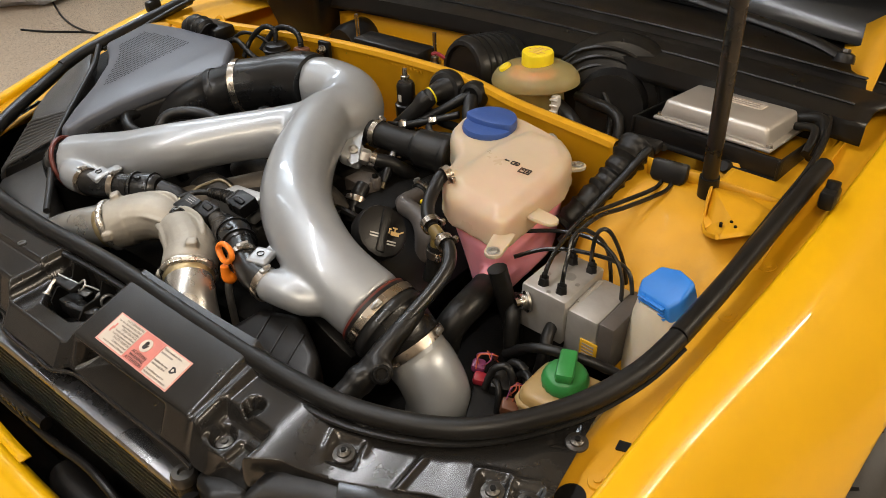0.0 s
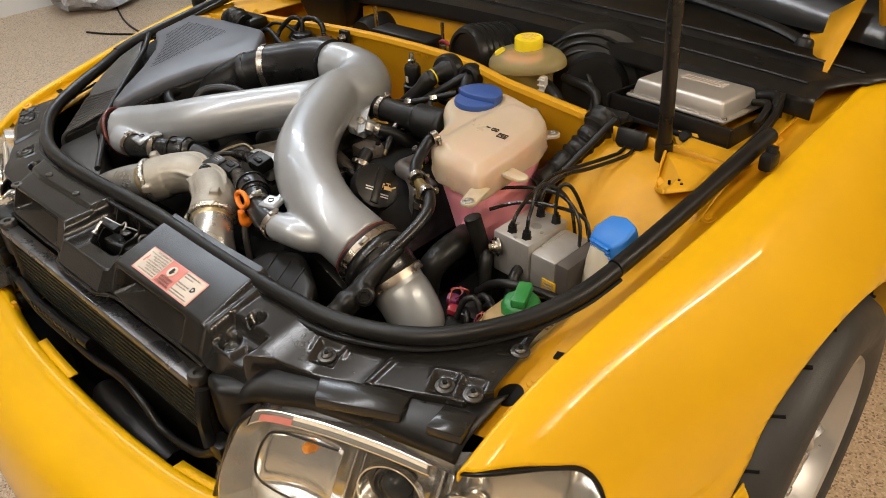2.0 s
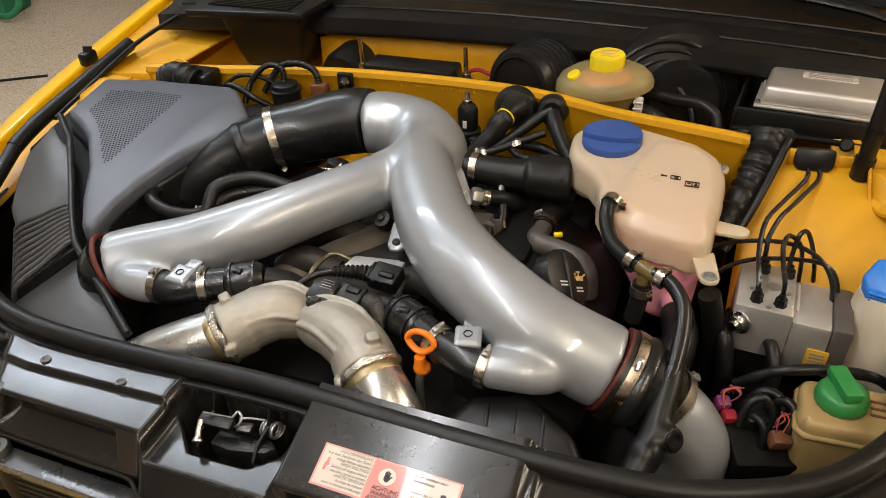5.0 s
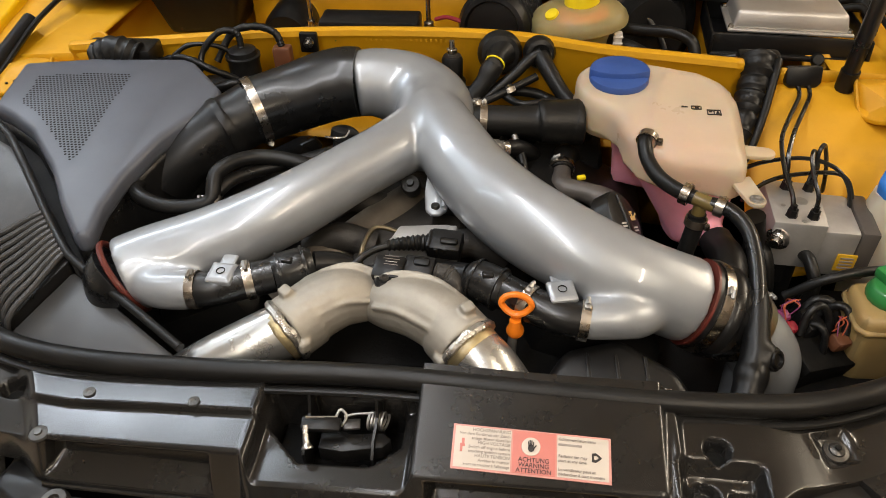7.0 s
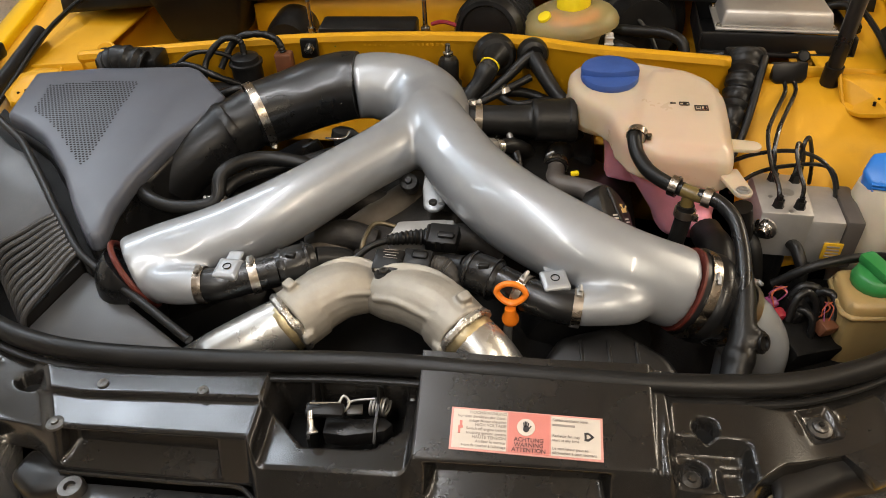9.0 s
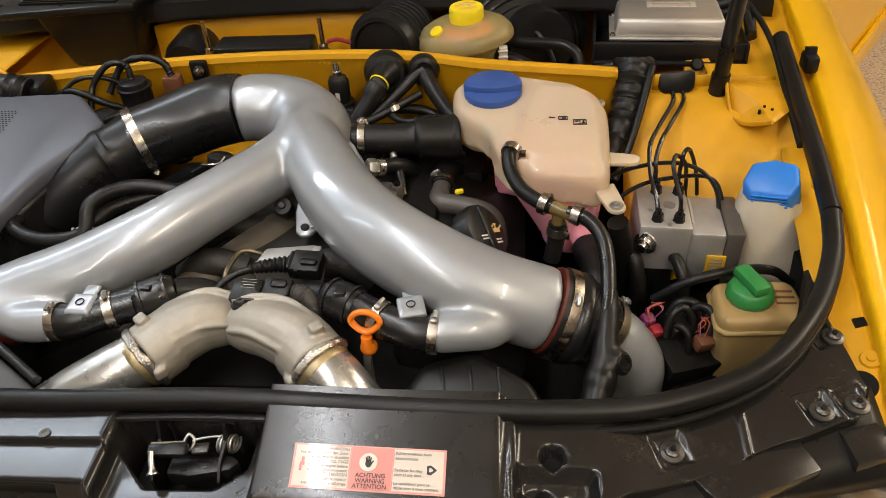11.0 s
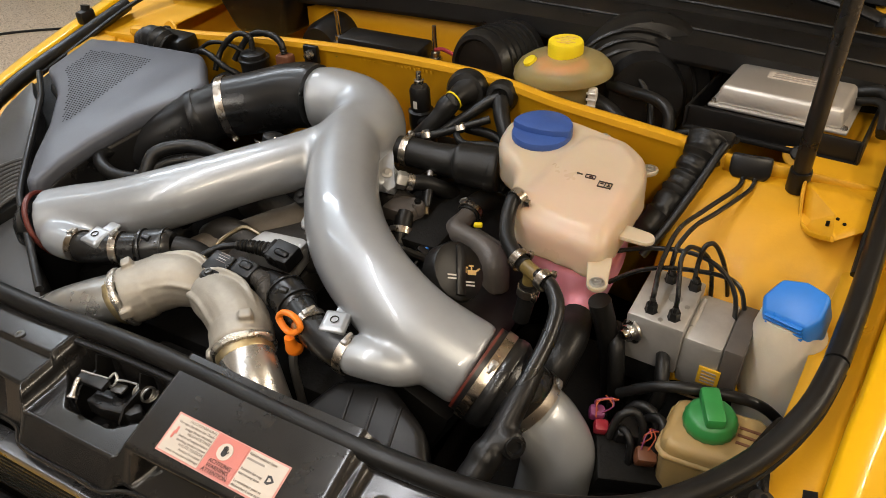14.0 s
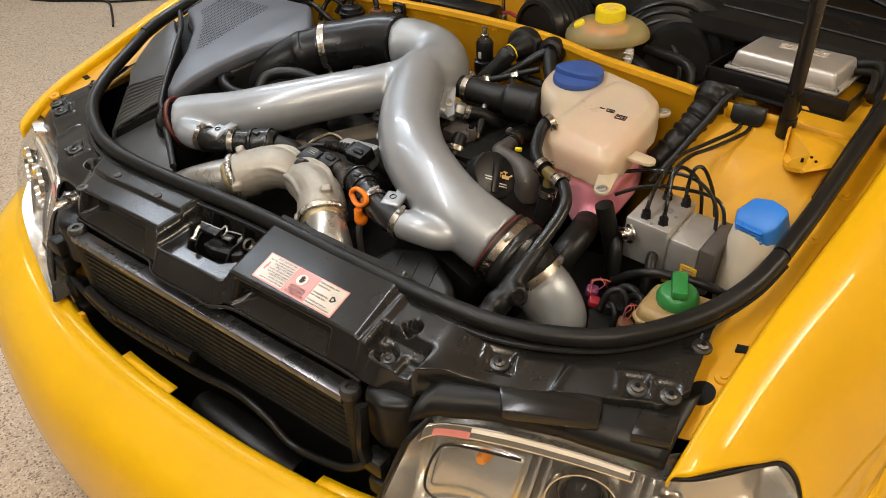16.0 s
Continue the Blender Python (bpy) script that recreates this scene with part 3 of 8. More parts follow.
for side in (1, -1):
    bm = B()
    grid(bm, lambda u, v: Vector((side * (0.485 + 0.175 * u), 0.433 + 0.028 * u + 0.004 * (v - 0.5), 0.852 - 0.022 * u - 0.030 * v)), 10, 2)
    part("shelf_lip", bm, YELLOW_IN, car, "yellow upright lip of the strut tower", thick=0.002)
    # gusset bracket
    bm = B()
    pr = [(0.582, 0.420, 0.842), (0.585, 0.402, 0.820), (0.5896, 0.388, 0.804), (0.600, 0.366, 0.806), (0.612, 0.350, 0.814), (0.626, 0.334, 0.825), (0.655, 0.365, 0.826), (0.662, 0.42, 0.832), (0.62, 0.432, 0.838)]
    rim = [(k / 9, side * x, y, z) for k, (x, y, z) in enumerate(pr + pr[:1])]
    grid(bm, lambda u, v: Vector((side * 0.622, 0.386, 0.8265)).lerp(Vector(lerp_table(rim, u)), v), 36, 3)
    bmesh.ops.remove_doubles(bm, verts=bm.verts[:], dist=0.0002)
    gus = part("gusset", bm, YELLOW_IN, car, "pressed yellow gusset with small holes", thick=0.002)
    bm = B()
    tube(bm, [(side * (x - 0.001), y - 0.001, z + 0.003) for x, y, z in pr[:6]], 0.0024, 8, 6, flat=1.6)
    part("gusset_lip", bm, YELLOW_IN, gus, "upturned edge of the gusset")
    for gx, gy in ((0.617, 0.366), (0.626, 0.377), (0.634, 0.369)):
        bm = B()
        lathe(bm, [(0, 0.0025), (0.0020, 0.0025), (0.0020, -0.003)], Matrix.Translation((side * gx, gy, 0.8255)), 10)
        part("gusset_hole", bm, BLACK, gus)
    # round lug with a rubber stop behind the lip
    bm = B()
    m = Matrix.Translation((side * 0.5635, 0.526, 0.818)) @ pose(0, 0, 0, 62, 0, -8)
    lathe(bm, [(0, 0.004), (0.018, 0.004), (0.020, 0.002), (0.020, -0.002), (0, -0.002)], m)
    part("round_lug", bm, YELLOW_IN, car, "round yellow lug")
    bm = B()
    lathe(bm, [(0, 0.014), (0.007, 0.014), (0.009, 0.012), (0.010, 0.004), (0.010, 0.0)], m, 16)
    part("rubber_stop", bm, RUBBER, car, "black rubber stop")

# plenum behind the firewall: yellow trough and black far wall
bm = B()
grid(bm, lambda u, v: Vector((-0.68 + 1.36 * u, 0.45 + 0.45 * v, 0.70 + 0.13 * max(0, (abs(u - 0.5) - 0.38) / 0.12) + 0.14 * max(0, (v - 0.55) / 0.45))), 40, 12)
part("plenum_floor", bm, YELLOW_IN, car, "yellow painted plenum trough", thick=0.003)

bm = B()
grid(bm, lambda u, v: Vector((-0.35 + 0.40 * u, 0.675 + 0.01 * v, 0.70 + 0.165 * v - 0.05 * max(0, 0.25 - u) * 2 * v)), 8, 4)
part("plenum_back", bm, YELLOW_IN, car, "yellow painted back of the plenum", thick=0.003)
# windscreen cowl, wiper, glass
bm = B()


def cowl(u, v):
    x = (-0.70 + 1.40 * u) * (1 + 0.17 * max(0.0, v - 0.35) / 0.65)
    pr = [(0.0, 0.862), (0.006, 0.892), (0.05, 0.897), (0.10, 0.899), (0.13, 0.902), (0.20, 0.908), (0.27, 0.94)]
    f = v * 6
    i = min(5, int(f))
    g = f - i
    a, b = pr[i][0] * (1 - g) + pr[i + 1][0] * g, pr[i][1] * (1 - g) + pr[i + 1][1] * g
    return Vector((x, 0.665 - 0.02 * abs(x) + a, b - 0.025 * (abs(x) / 0.7) ** 2 + 0.003 * math.sin(v * 40) * (v > 0.5)))


grid(bm, cowl, 40, 24)
part("windscreen_cowl", bm, PLASTIC, car, "black plastic windscreen cowl", thick=0.004)
for v in (0.34, 0.68):
    bm = B()
    tube(bm, [tuple(cowl(0.02 + 0.96 * k / 24, v) + Vector((0, 0, 0.001))) for k in range(25)], 0.0025, 6, 2)
    part("cowl_ridge", bm, PLASTIC, car, "moulded edge along the cowl")
bm = B()
grid(bm, lambda u, v: Vector((-0.80 + 1.60 * u, 0.890 + 0.60 * v - 0.05 * (u * 2 - 1) ** 2, 0.921 + 0.33 * v - 0.022 * (u * 2 - 1) ** 2)), 20, 6)
part("windscreen", bm, GLASS, car, "dark windscreen glass", thick=0.005)
# roof and scuttle closing the cabin behind the glass
bm = B()
box(bm, (0, 2.2, 0.75), (1.64, 1.9, 0.9), 0.08)
box(bm, (0, 2.5, 1.3), (1.25, 1.9, 0.24), 0.1)
part("cabin", bm, YELLOW, car, "yellow car cabin")
for side in (1, -1):
    bm = B()
    box(bm, (side * 0.775, 1.12, 0.52), (0.14, 0.30, 0.66), 0.02)
    part("sill_panel", bm, YELLOW, car, "yellow body side")
    # bonnet hinge and upright
    bm = B()
    tube(bm, [(side * 0.715, 0.93, 0.86), (side * 0.713, 0.90, 0.94), (side * 0.708, 0.84, 1.03)], 0.011, 8, flat=1.6)
    part("bonnet_hinge", bm, YELLOW_IN, car, "yellow bonnet hinge arm")
DOOR = pose(0.866, 0.962, 0.0, 0, 0, -33)
bm = B()
grid(bm, lambda u, v: DOOR @ Vector((0.010 * math.sin(math.pi * v) + 0.012 * u, 0.02 + 1.05 * u, 0.30 + 0.62 * v)), 12, 10)
door = part("front_door", bm, YELLOW, car, "open yellow front door", thick=0.05)
bm = B()
box(bm, (0.020, 0.53, 0.375), (0.014, 1.0, 0.085), 0.006)
bmesh.ops.transform(bm, matrix=DOOR, verts=bm.verts)
part("door_moulding", bm, YELLOW, door, "raised yellow moulding low on the door")
bm = B()


def hood(u, v):
    x = (-0.70 + 1.40 * u) * (1 - 0.10 * v)
    s = 1.02 * v
    return Vector((x, 0.93 - s * 0.28 + 0.05 * math.sin(math.pi * v) - 0.02 * math.cos((u - 0.5) * math.pi), 0.97 + s * 0.96 + 0.03 * math.cos((u - 0.5) * math.pi)))


# unseen sheet added inside the bonnet; its warm grey tints the bounced light
grid(bm, hood, 20, 20)
part("bonnet_bounce_sheet", bm, LINER, car, "added sheet inside the raised bonnet, toned to bounce light", thick=0.008)
bm = B()
grid(bm, lambda u, v: hood(u, v) + Vector((0, 0.030, 0.010)), 20, 20)
part("bonnet", bm, YELLOW, car, "raised yellow bonnet", thick=0.008)


# wiper linkage arm on the cowl
def wiper():
    ob = thing("wiper_arm", "black windscreen wiper arm on the cowl", "wiper")
    bm = B()
    tube(bm, [(0.626, 0.788, 0.908), (0.57, 0.80, 0.921), (0.45, 0.83, 0.93), (0.25, 0.86, 0.945), (-0.05, 0.88, 0.955)], 0.013, 10, flat=0.6)
    part("arm", bm, PLASTIC, ob)
    bm = B()
    lathe(bm, [(0, 0.014), (0.010, 0.014), (0.014, 0.010), (0.016, 0), (0.016, -0.012)], Matrix.Translation((0.626, 0.788, 0.908)) @ pose(0, 0, 0, -20, 0, 0) @ Matrix.Diagonal((1, 1, 0.6, 1)))
    part("pivot", bm, PLASTIC, ob)
    bm = B()
    lathe(bm, [(0, 0.010), (0.006, 0.010), (0.007, 0.008), (0.007, 0)], Matrix.Translation((0.626, 0.787, 0.912)) @ pose(0, 0, 0, -20, 0, 0), 6)
    part("nut", bm, BLACKSTEEL, ob)


wiper()


# wheel
def wheel(x, side):
    w = thing("wheel", "silver alloy wheel with a black tyre", "wheel", "front wheels")
    m = Matrix.Translation((x, WHEEL_Y, WHEEL_Z)) @ pose(0, 0, 0, 0, 90 * side, 0)
    bm = B()
    lathe(bm, [(0.210, -0.20), (0.26, -0.224), (0.300, -0.212), (0.313, -0.195), (0.315, -0.11), (0.313, -0.03), (0.302, -0.008), (0.288, 0.004), (0.262, 0.008), (0.236, 0.003), (0.213, -0.012)], m, 64)
    t = part("tyre", bm, TYRE, w, "black low-profile tyre", sharp=60)
    for k in range(48):
        a = 2 * math.pi * k / 48
        bm = B()
        box(bm, (0, 0, 0), (0.005, 0.10, 0.004), 0, pose(0, 0, 0, 0, 0, 0))
        bmesh.ops.transform(bm, matrix=m @ Matrix.Rotation(a, 4, "Z") @ Matrix.Translation((0.3146, 0, -0.07 if k % 2 else -0.14)) @ Matrix.Rotation(radians(90), 4, "X") @ Matrix.Rotation(radians(25), 4, "X"), verts=bm.verts)
        part("tread_groove", bm, BLACK, t)
    bm = B()
    lathe(bm, [(0.212, -0.014), (0.216, -0.006), (0.213, -0.002), (0.204, -0.006), (0.197, -0.03), (0.192, -0.12), (0.192, -0.2)], m, 64)
    part("rim", bm, RIM, w, "silver rim")
    for k in range(7):
        a = 2 * math.pi * k / 7
        bm = B()

        def spoke(u, v):
            r = 0.05 + 0.150 * u
            ang = a + 0.35 * u ** 2 + (v - 0.5) * (0.62 - 0.36 * u)
            h = -0.030 - 0.018 * math.sin(math.pi * u) - 0.012 * abs(v - 0.5) * 4 * (0.3 + u)
            return m @ Vector((r * math.cos(ang), r * math.sin(ang), h))
        grid(bm, spoke, 10, 8)
        part("spoke", bm, RIM, w, thick=0.012)
    bm = B()
    lathe(bm, [(0, -0.022), (0.03, -0.022), (0.034, -0.026), (0.07, -0.032), (0.08, -0.05), (0.08, -0.1)], m, 32)
    part("hub", bm, RIM, w)
    for k in range(5):
        a = 2 * math.pi * k / 5
        bm = B()
        lathe(bm, [(0, 0.006), (0.009, 0.006), (0.010, 0), (0.010, -0.01)], m @ Matrix.Translation((0.056 * math.cos(a), 0.056 * math.sin(a), -0.030)), 6)
        part("wheel_bolt", bm, DULLSTEEL, w)
    bm = B()
    lathe(bm, [(0, -0.17), (0.16, -0.17), (0.165, -0.18), (0.165, -0.2)], m, 40)
    part("brake_disc", bm, DULLSTEEL, w)
    return w


wheel(0.884, 1)
wheel(-0.884, -1)
for side in (1, -1):
    bm = B()
    tb = [(ang, 0.375) for ang in range(-10, 195, 12)]
    A = [bm.verts.new((side * 0.62, WHEEL_Y + r * math.cos(radians(q)), WHEEL_Z + r * math.sin(radians(q)))) for q, r in tb]
    C = [bm.verts.new((side * 0.835, WHEEL_Y + r * math.cos(radians(q)), WHEEL_Z + r * math.sin(radians(q)))) for q, r in tb]
    for i in range(len(tb) - 1):
        bm.faces.new((A[i], A[i + 1], C[i + 1], C[i]))
    bm.faces.new(A)
    part("wheel_housing", bm, BLACK, car, "black wheel housing liner")

# bay floor and near-black mass round the engine: the bay's deep shade put into colour
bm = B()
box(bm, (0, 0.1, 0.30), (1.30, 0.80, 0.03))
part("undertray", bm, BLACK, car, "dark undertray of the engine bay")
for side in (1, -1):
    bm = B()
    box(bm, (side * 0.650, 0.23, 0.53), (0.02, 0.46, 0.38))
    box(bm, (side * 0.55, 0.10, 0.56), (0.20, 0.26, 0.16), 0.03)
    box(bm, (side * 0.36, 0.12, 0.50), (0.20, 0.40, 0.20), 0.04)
    part("bay_side_filler", bm, BLACK, car, "near-black filler boxes low at the side of the engine bay")

# near-black box closes the gap behind the engine, in place of shade
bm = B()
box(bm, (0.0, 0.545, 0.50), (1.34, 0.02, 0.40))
part("bay_rear_filler", bm, BLACK, car, "near-black filler box closing the gap behind the engine")

# ---- rubber seal round the bay ----
HALF = [(0.0, -0.098, 0.772), (0.19, -0.103, 0.770), (0.34, -0.103, 0.769), (0.44, -0.090, 0.769), (0.535, -0.048, 0.772), (0.602, 0.025, 0.779), (0.640, 0.10, 0.791), (0.655, 0.165, 0.803), (0.664, 0.26, 0.815), (0.673, 0.40, 0.831), (0.6795, 0.50, 0.843), (0.683, 0.542, 0.848)]
ring_pts = [(-x, y + 1.4 * left_back(x) * min(1, max(0, (0.30 - y) / 0.2)), z) for x, y, z in HALF[:0:-1]] + HALF
seal = thing("bay_seal", "black rubber bonnet seal round the engine bay", "rubber seal")
left = [p for p, q in zip(ring_pts, HALF[:0:-1]) if q[1] < 0.17]
front = left + [p for p in HALF if p[1] < 0.17]
bm = B()
tube(bm, front, 0.0118, 14, 8)
part("bulb", bm, RUBBER, seal)
bm = B()
tube(bm, [(x * (1 + 0.012 * min(1, max(0, (abs(x) - 0.4) / 0.2))), y - 0.014 * (1 - min(1, max(0, (abs(x) - 0.45) / 0.2))), z - 0.011) for x, y, z in front], 0.0045, 8, 8, flat=0.7)
part("lip", bm, RUBBER, seal)
for side in (1, -1):
    bm = B()
    tube(bm, [(side * x, y + (1.4 * left_back(x) * min(1, max(0, (0.30 - y) / 0.2)) if side < 0 else 0), z + 0.001) for x, y, z in HALF if y > 0.16], 0.0120, 12, 8, flat=1.1)
    part("side_strip", bm, RUBBER, seal, "straight side piece of the rubber seal")
    bm = B()
    box(bm, (side * 0.709 - (0.02 if side < 0 else 0), 0.478, 0.842), (0.020, 0.034, 0.026), 0.006)
    tube(bm, [(side * 0.709 - (0.02 if side < 0 else 0), 0.478, 0.842), (side * 0.709 - (0.02 if side < 0 else 0), 0.484, 0.862)], 0.0085, 12)
    solo("bonnet_buffer", bm, RUBBER, "black rubber bonnet buffer on the fender flange", "buffer", "bonnet buffers")

for side in (1, -1):
    bm = B()
    tube(bm, [(side * 0.655, 0.30, 0.812), (side * 0.662, 0.42, 0.832), (side * 0.668, 0.52, 0.848), (side * 0.664, 0.60, 0.858), (side * 0.652, 0.66, 0.866)], 0.0045, 8, 8)
    solo("edge_cable", bm, RUBBER, "thin black cable beside the bay seal", "cable", "edge cables")

# ---- front carrier panel ----
carrier = thing("front_panel", "black plastic front carrier panel with a warning sticker", "front panel")


def seal_y(x):
    return lerp_table([(a, b) for a, b, c in HALF[:7]], abs(x))[0]


def edge_y(x):
    return lerp_table([(0, -0.205), (0.28, -0.20), (0.34, -0.185), (0.40, -0.172), (0.45, -0.155), (0.55, -0.110), (0.62, -0.085), (0.66, -0.03)], abs(x))[0]


def ease(d, w):
    """0 below -w, 1 above w, smooth between."""
    f = min(1.0, max(0.0, 0.5 + 0.5 * d / w))
    return f * f * (3 - 2 * f)


def window(x, y, x0, x1, y0, y1, w):
    return ease(x - x0, w) * ease(x1 - x, w) * ease(y - y0, w) * ease(y1 - y, w)


PAD_SLOPE = lambda x, y: (y + 0.17) * 0.28
FRONT_Y = [(-0.65, -0.045), (-0.62, -0.085), (-0.55, -0.11), (-0.45, -0.155), (-0.42, -0.172), (-0.40, -0.180), (-0.112, -0.186), (-0.100, -0.203), (0.040, -0.206), (0.052, -0.193), (0.28, -0.193), (0.33, -0.200), (0.365, -0.197), (0.40, -0.172), (0.45, -0.155), (0.55, -0.110), (0.62, -0.085), (0.65, -0.045)]
BOLTS = [(0.439, -0.127, 20), (0.587, -0.078, 35), (0.623, 0.015, 50), (0.622, -0.070, 35)]


def panel_z(x, y):
    """Height of the moulded panel."""
    ax, a, b = abs(x), seal_y(x) + 0.012, edge_y(x)
    v = min(1.0, max(0.0, (y - a) / (b - a)))
    z = 0.752 - 0.012 * v + 0.012 * max(0, (ax - 0.5) / 0.15)
    # label pad
    wp = ease(x - 0.047, 0.003) * (1 - ease(x - 0.287, 0.013))
    z = z + wp * (0.7605 + PAD_SLOPE(x, y) - z)
    z += 0.0130 * ease(x - 0.287, 0.006) * (1 - ease(x - 0.405, 0.045))
    # stepped cover on the other side
    wt = ease(-0.105 - x, 0.003) * ease(x + 0.345 + 0.6 * (y + 0.15), 0.012)
    tray = 0.7635 + 0.03 * (x + 0.22) - 0.0075 * ease(-0.147 - y, 0.0025) - 0.012 * max(0, -0.150 - y)
    z = z + wt * (tray - z)
    # latch bay with its well and its raised rims
    wb = ease(x + 0.105, 0.003) * ease(0.047 - x, 0.003)
    bay = 0.757 - 0.019 * ease(-0.112 - y, 0.004) + 0.05 * (x + 0.03) * ease(-0.15 - y, 0.02)
    cut_l, cut_r = 0.032 * max(0, (-0.143 - y) / 0.031), 0.022 * max(0, (-0.158 - y) / 0.020)
    well = window(x, y, -0.096 + cut_l, 0.032 - cut_r, -0.178, -0.110, 0.0025)
    z = z + wb * (bay - 0.075 * well - z)
    z += 0.004 * math.exp(-((x + 0.104) / 0.004) ** 2) * ease(-0.112 - y, 0.006)
    # steps down beside the pad, with a screw pocket
    step = window(x, y, 0.294, 0.364, -0.26, -0.160, 0.006)
    z += -0.018 * step - 0.007 * window(x, y, 0.3385, 0.364, -0.26, -0.176, 0.004) - 0.012 * step * (1 - ease(math.hypot(x - 0.3146, y + 0.183) - 0.0125, 0.003))
    # dished bolt seats with a raised rim, and stiffening beads
    for bx, by, _ in BOLTS:
        r = math.hypot(ax - bx, y - by)
        if r < 0.05:
            q = max(abs(ax - bx + 0.35 * (y - by)), abs(y - by - 0.35 * (ax - bx)))
            z += -0.003 * (1 - ease(q - 0.0155, 0.0034)) + 0.0016 * math.exp(-((q - 0.0205) / 0.0032) ** 2) * ease(y - by + 0.002 - 0.5 * (ax - bx), 0.005)
    if ax > 0.34:
        z += 0.003 * math.exp(-((v - 0.16) / 0.035) ** 2)
        z += 0.0030 * math.exp(-((ax - 0.51) / 0.003) ** 2) * ease(v - 0.45, 0.1)
    hole = math.hypot(x - 0.327, y + 0.146) if x > 0 else math.hypot((x + 0.371) * 0.85, y + 0.133)
    z -= 0.020 * (1 - ease(hole - 0.0105, 0.0022))
    return z


# one moulding from fender to fender, with its front skirt
verts, faces = [], []
NX, NY, DROP = 430, 56, 22
for i in range(NX + 1):
    x = -0.645 + 1.29 * i / NX
    a, b = seal_y(x) + 0.012, lerp_table(FRONT_Y, x)[0]
    # the front face leans out below the edge; two long openings are let into it
    lean = ease(0.33 - abs(x + 0.01), 0.02)
    for j in range(NY + DROP + 1):
        y = a + (b - a) * min(1.0, j / NY)
        z = panel_z(x, y)
        if j > NY:
            f = (j - NY) / DROP
            low = 0.712 - 0.006 * ease(0.0 - x, 0.1)
            y, z = y - 0.004 * math.sin(f * 1.6) * (1 - lean) - lean * (0.002 + 0.020 * f), z + (low - z) * f * lean - (1 - lean) * (0.004 * f + 0.046 * max(0, f - 0.2))
            y += 0.030 * (window(x, f, 0.066, 0.234, 0.18, 0.92, 0.004) + window(x, f, -0.312, -0.146, 0.10, 0.88, 0.004))
        xe = lerp_table([(-0.12, 0.648), (-0.092, 0.643), (-0.021, 0.633), (0.048, 0.624)], y)[0]
        xx = x if abs(x) < 0.55 else math.copysign(0.55 + (abs(x) - 0.55) * (xe - 0.55) / 0.095, x)
        verts.append((xx - (0.012 * ease(-x - 0.38, 0.05)), y + (left_back(x) if x < 0 else 0), z))
W = NY + DROP + 1
for i in range(NX):
    for j in range(W - 1):
        faces.append((i * W + j, i * W + j + 1, (i + 1) * W + j + 1, (i + 1) * W + j))
me = bpy.data.meshes.new("moulding")
me.from_pydata(verts, [], faces)
me.polygons.foreach_set("use_smooth", [True] * len(faces))
me.materials.append(PANEL)
pm = new("moulding", me)
pm.parent = carrier
for side in (1, -1):
    for bx, by, turn in BOLTS:
        m = Matrix.Translation((side * bx - (0.012 if side < 0 else 0), by + (left_back(bx) if side < 0 else 0), panel_z(side * bx, by) - 0.0045)) @ pose(0, 0, 0, 6, 0, turn * side)
        bm = B()
        lathe(bm, [(0, 0.012), (0.004, 0.012), (0.005, 0.011), (0.007, 0.010), (0.0075, 0.008), (0.0115, 0.007), (0.012, 0.005)], m, 18)
        s = part("screw", bm, BLACKSTEEL, carrier, "dark steel screw")
        bm = B()
        lathe(bm, [(0, 0.0135), (0.003, 0.0135), (0.003, 0.012)], m, 6)
        part("socket", bm, BLACK, s)
    # black shelf over the headlamp
    bm = B()

    def shelf(u, v):
        x = 0.385 + 0.262 * u
        a = edge_y(x) + 0.008
        b = lerp_table([(0.385, -0.232), (0.405, -0.208), (0.47, -0.176), (0.55, -0.153), (0.65, -0.132)], x)[0] + (0.030 if side < 0 else 0)
        return Vector((side * x - (0.012 if side < 0 else 0), a + (b - a) * v + (left_back(x) if side < 0 else 0), 0.733 + 0.008 * max(0, (x - 0.5) / 0.15) * (1 - v) - 0.004 * v - 0.022 * v ** 6))
    grid(bm, shelf, 24, 12)
    part("headlamp_shelf", bm, PLASTIC, carrier, thick=0.004)
    for poly in () if side < 0 else ([(0.452, -0.150), (0.561, -0.104), (0.573, -0.139), (0.478, -0.183)], [(0.600, -0.094), (0.640, -0.082), (0.647, -0.120), (0.606, -0.133)]):
        bm = B()
        prism(bm, [(side * x, y) for x, y in poly], 0.724, 0.7395, 0.003)
        part("shelf_plate", bm, PANEL, carrier, "flat dark plate")
    bm = B()
    prism(bm, [(side * 0.300, -0.205), (side * 0.305, -0.224), (side * 0.338, -0.232), (side * 0.372, -0.212), (side * 0.365, -0.175), (side * 0.315, -0.185)], 0.62, 0.703, 0.010, 3)
    part("side_bracket", bm, PLASTIC, carrier)
    bm = B()
    lathe(bm, [(0, 0.005), (0.0035, 0.005), (0.004, 0.003), (0.009, 0.002), (0.010, 0)], Matrix.Translation((side * 0.3146, -0.183 + (0.002 if side < 0 else 0), panel_z(0.3146, -0.183) if side > 0 else 0.751)), 16)
    part("bracket_screw", bm, BLACKSTEEL, carrier)
# thin lip along the foot of the moulding
bm = B()
tube(bm, [(x, lerp_table(FRONT_Y, x)[0] - 0.024, 0.7105 - 0.006 * ease(0.0 - x, 0.1)) for x in (-0.315, -0.25, -0.18, -0.125, -0.09, 0.0, 0.035, 0.07, 0.15, 0.25, 0.30)], 0.0026, 8, 6)
part("foot_lip", bm, PANEL, carrier, "thin lip along the foot")
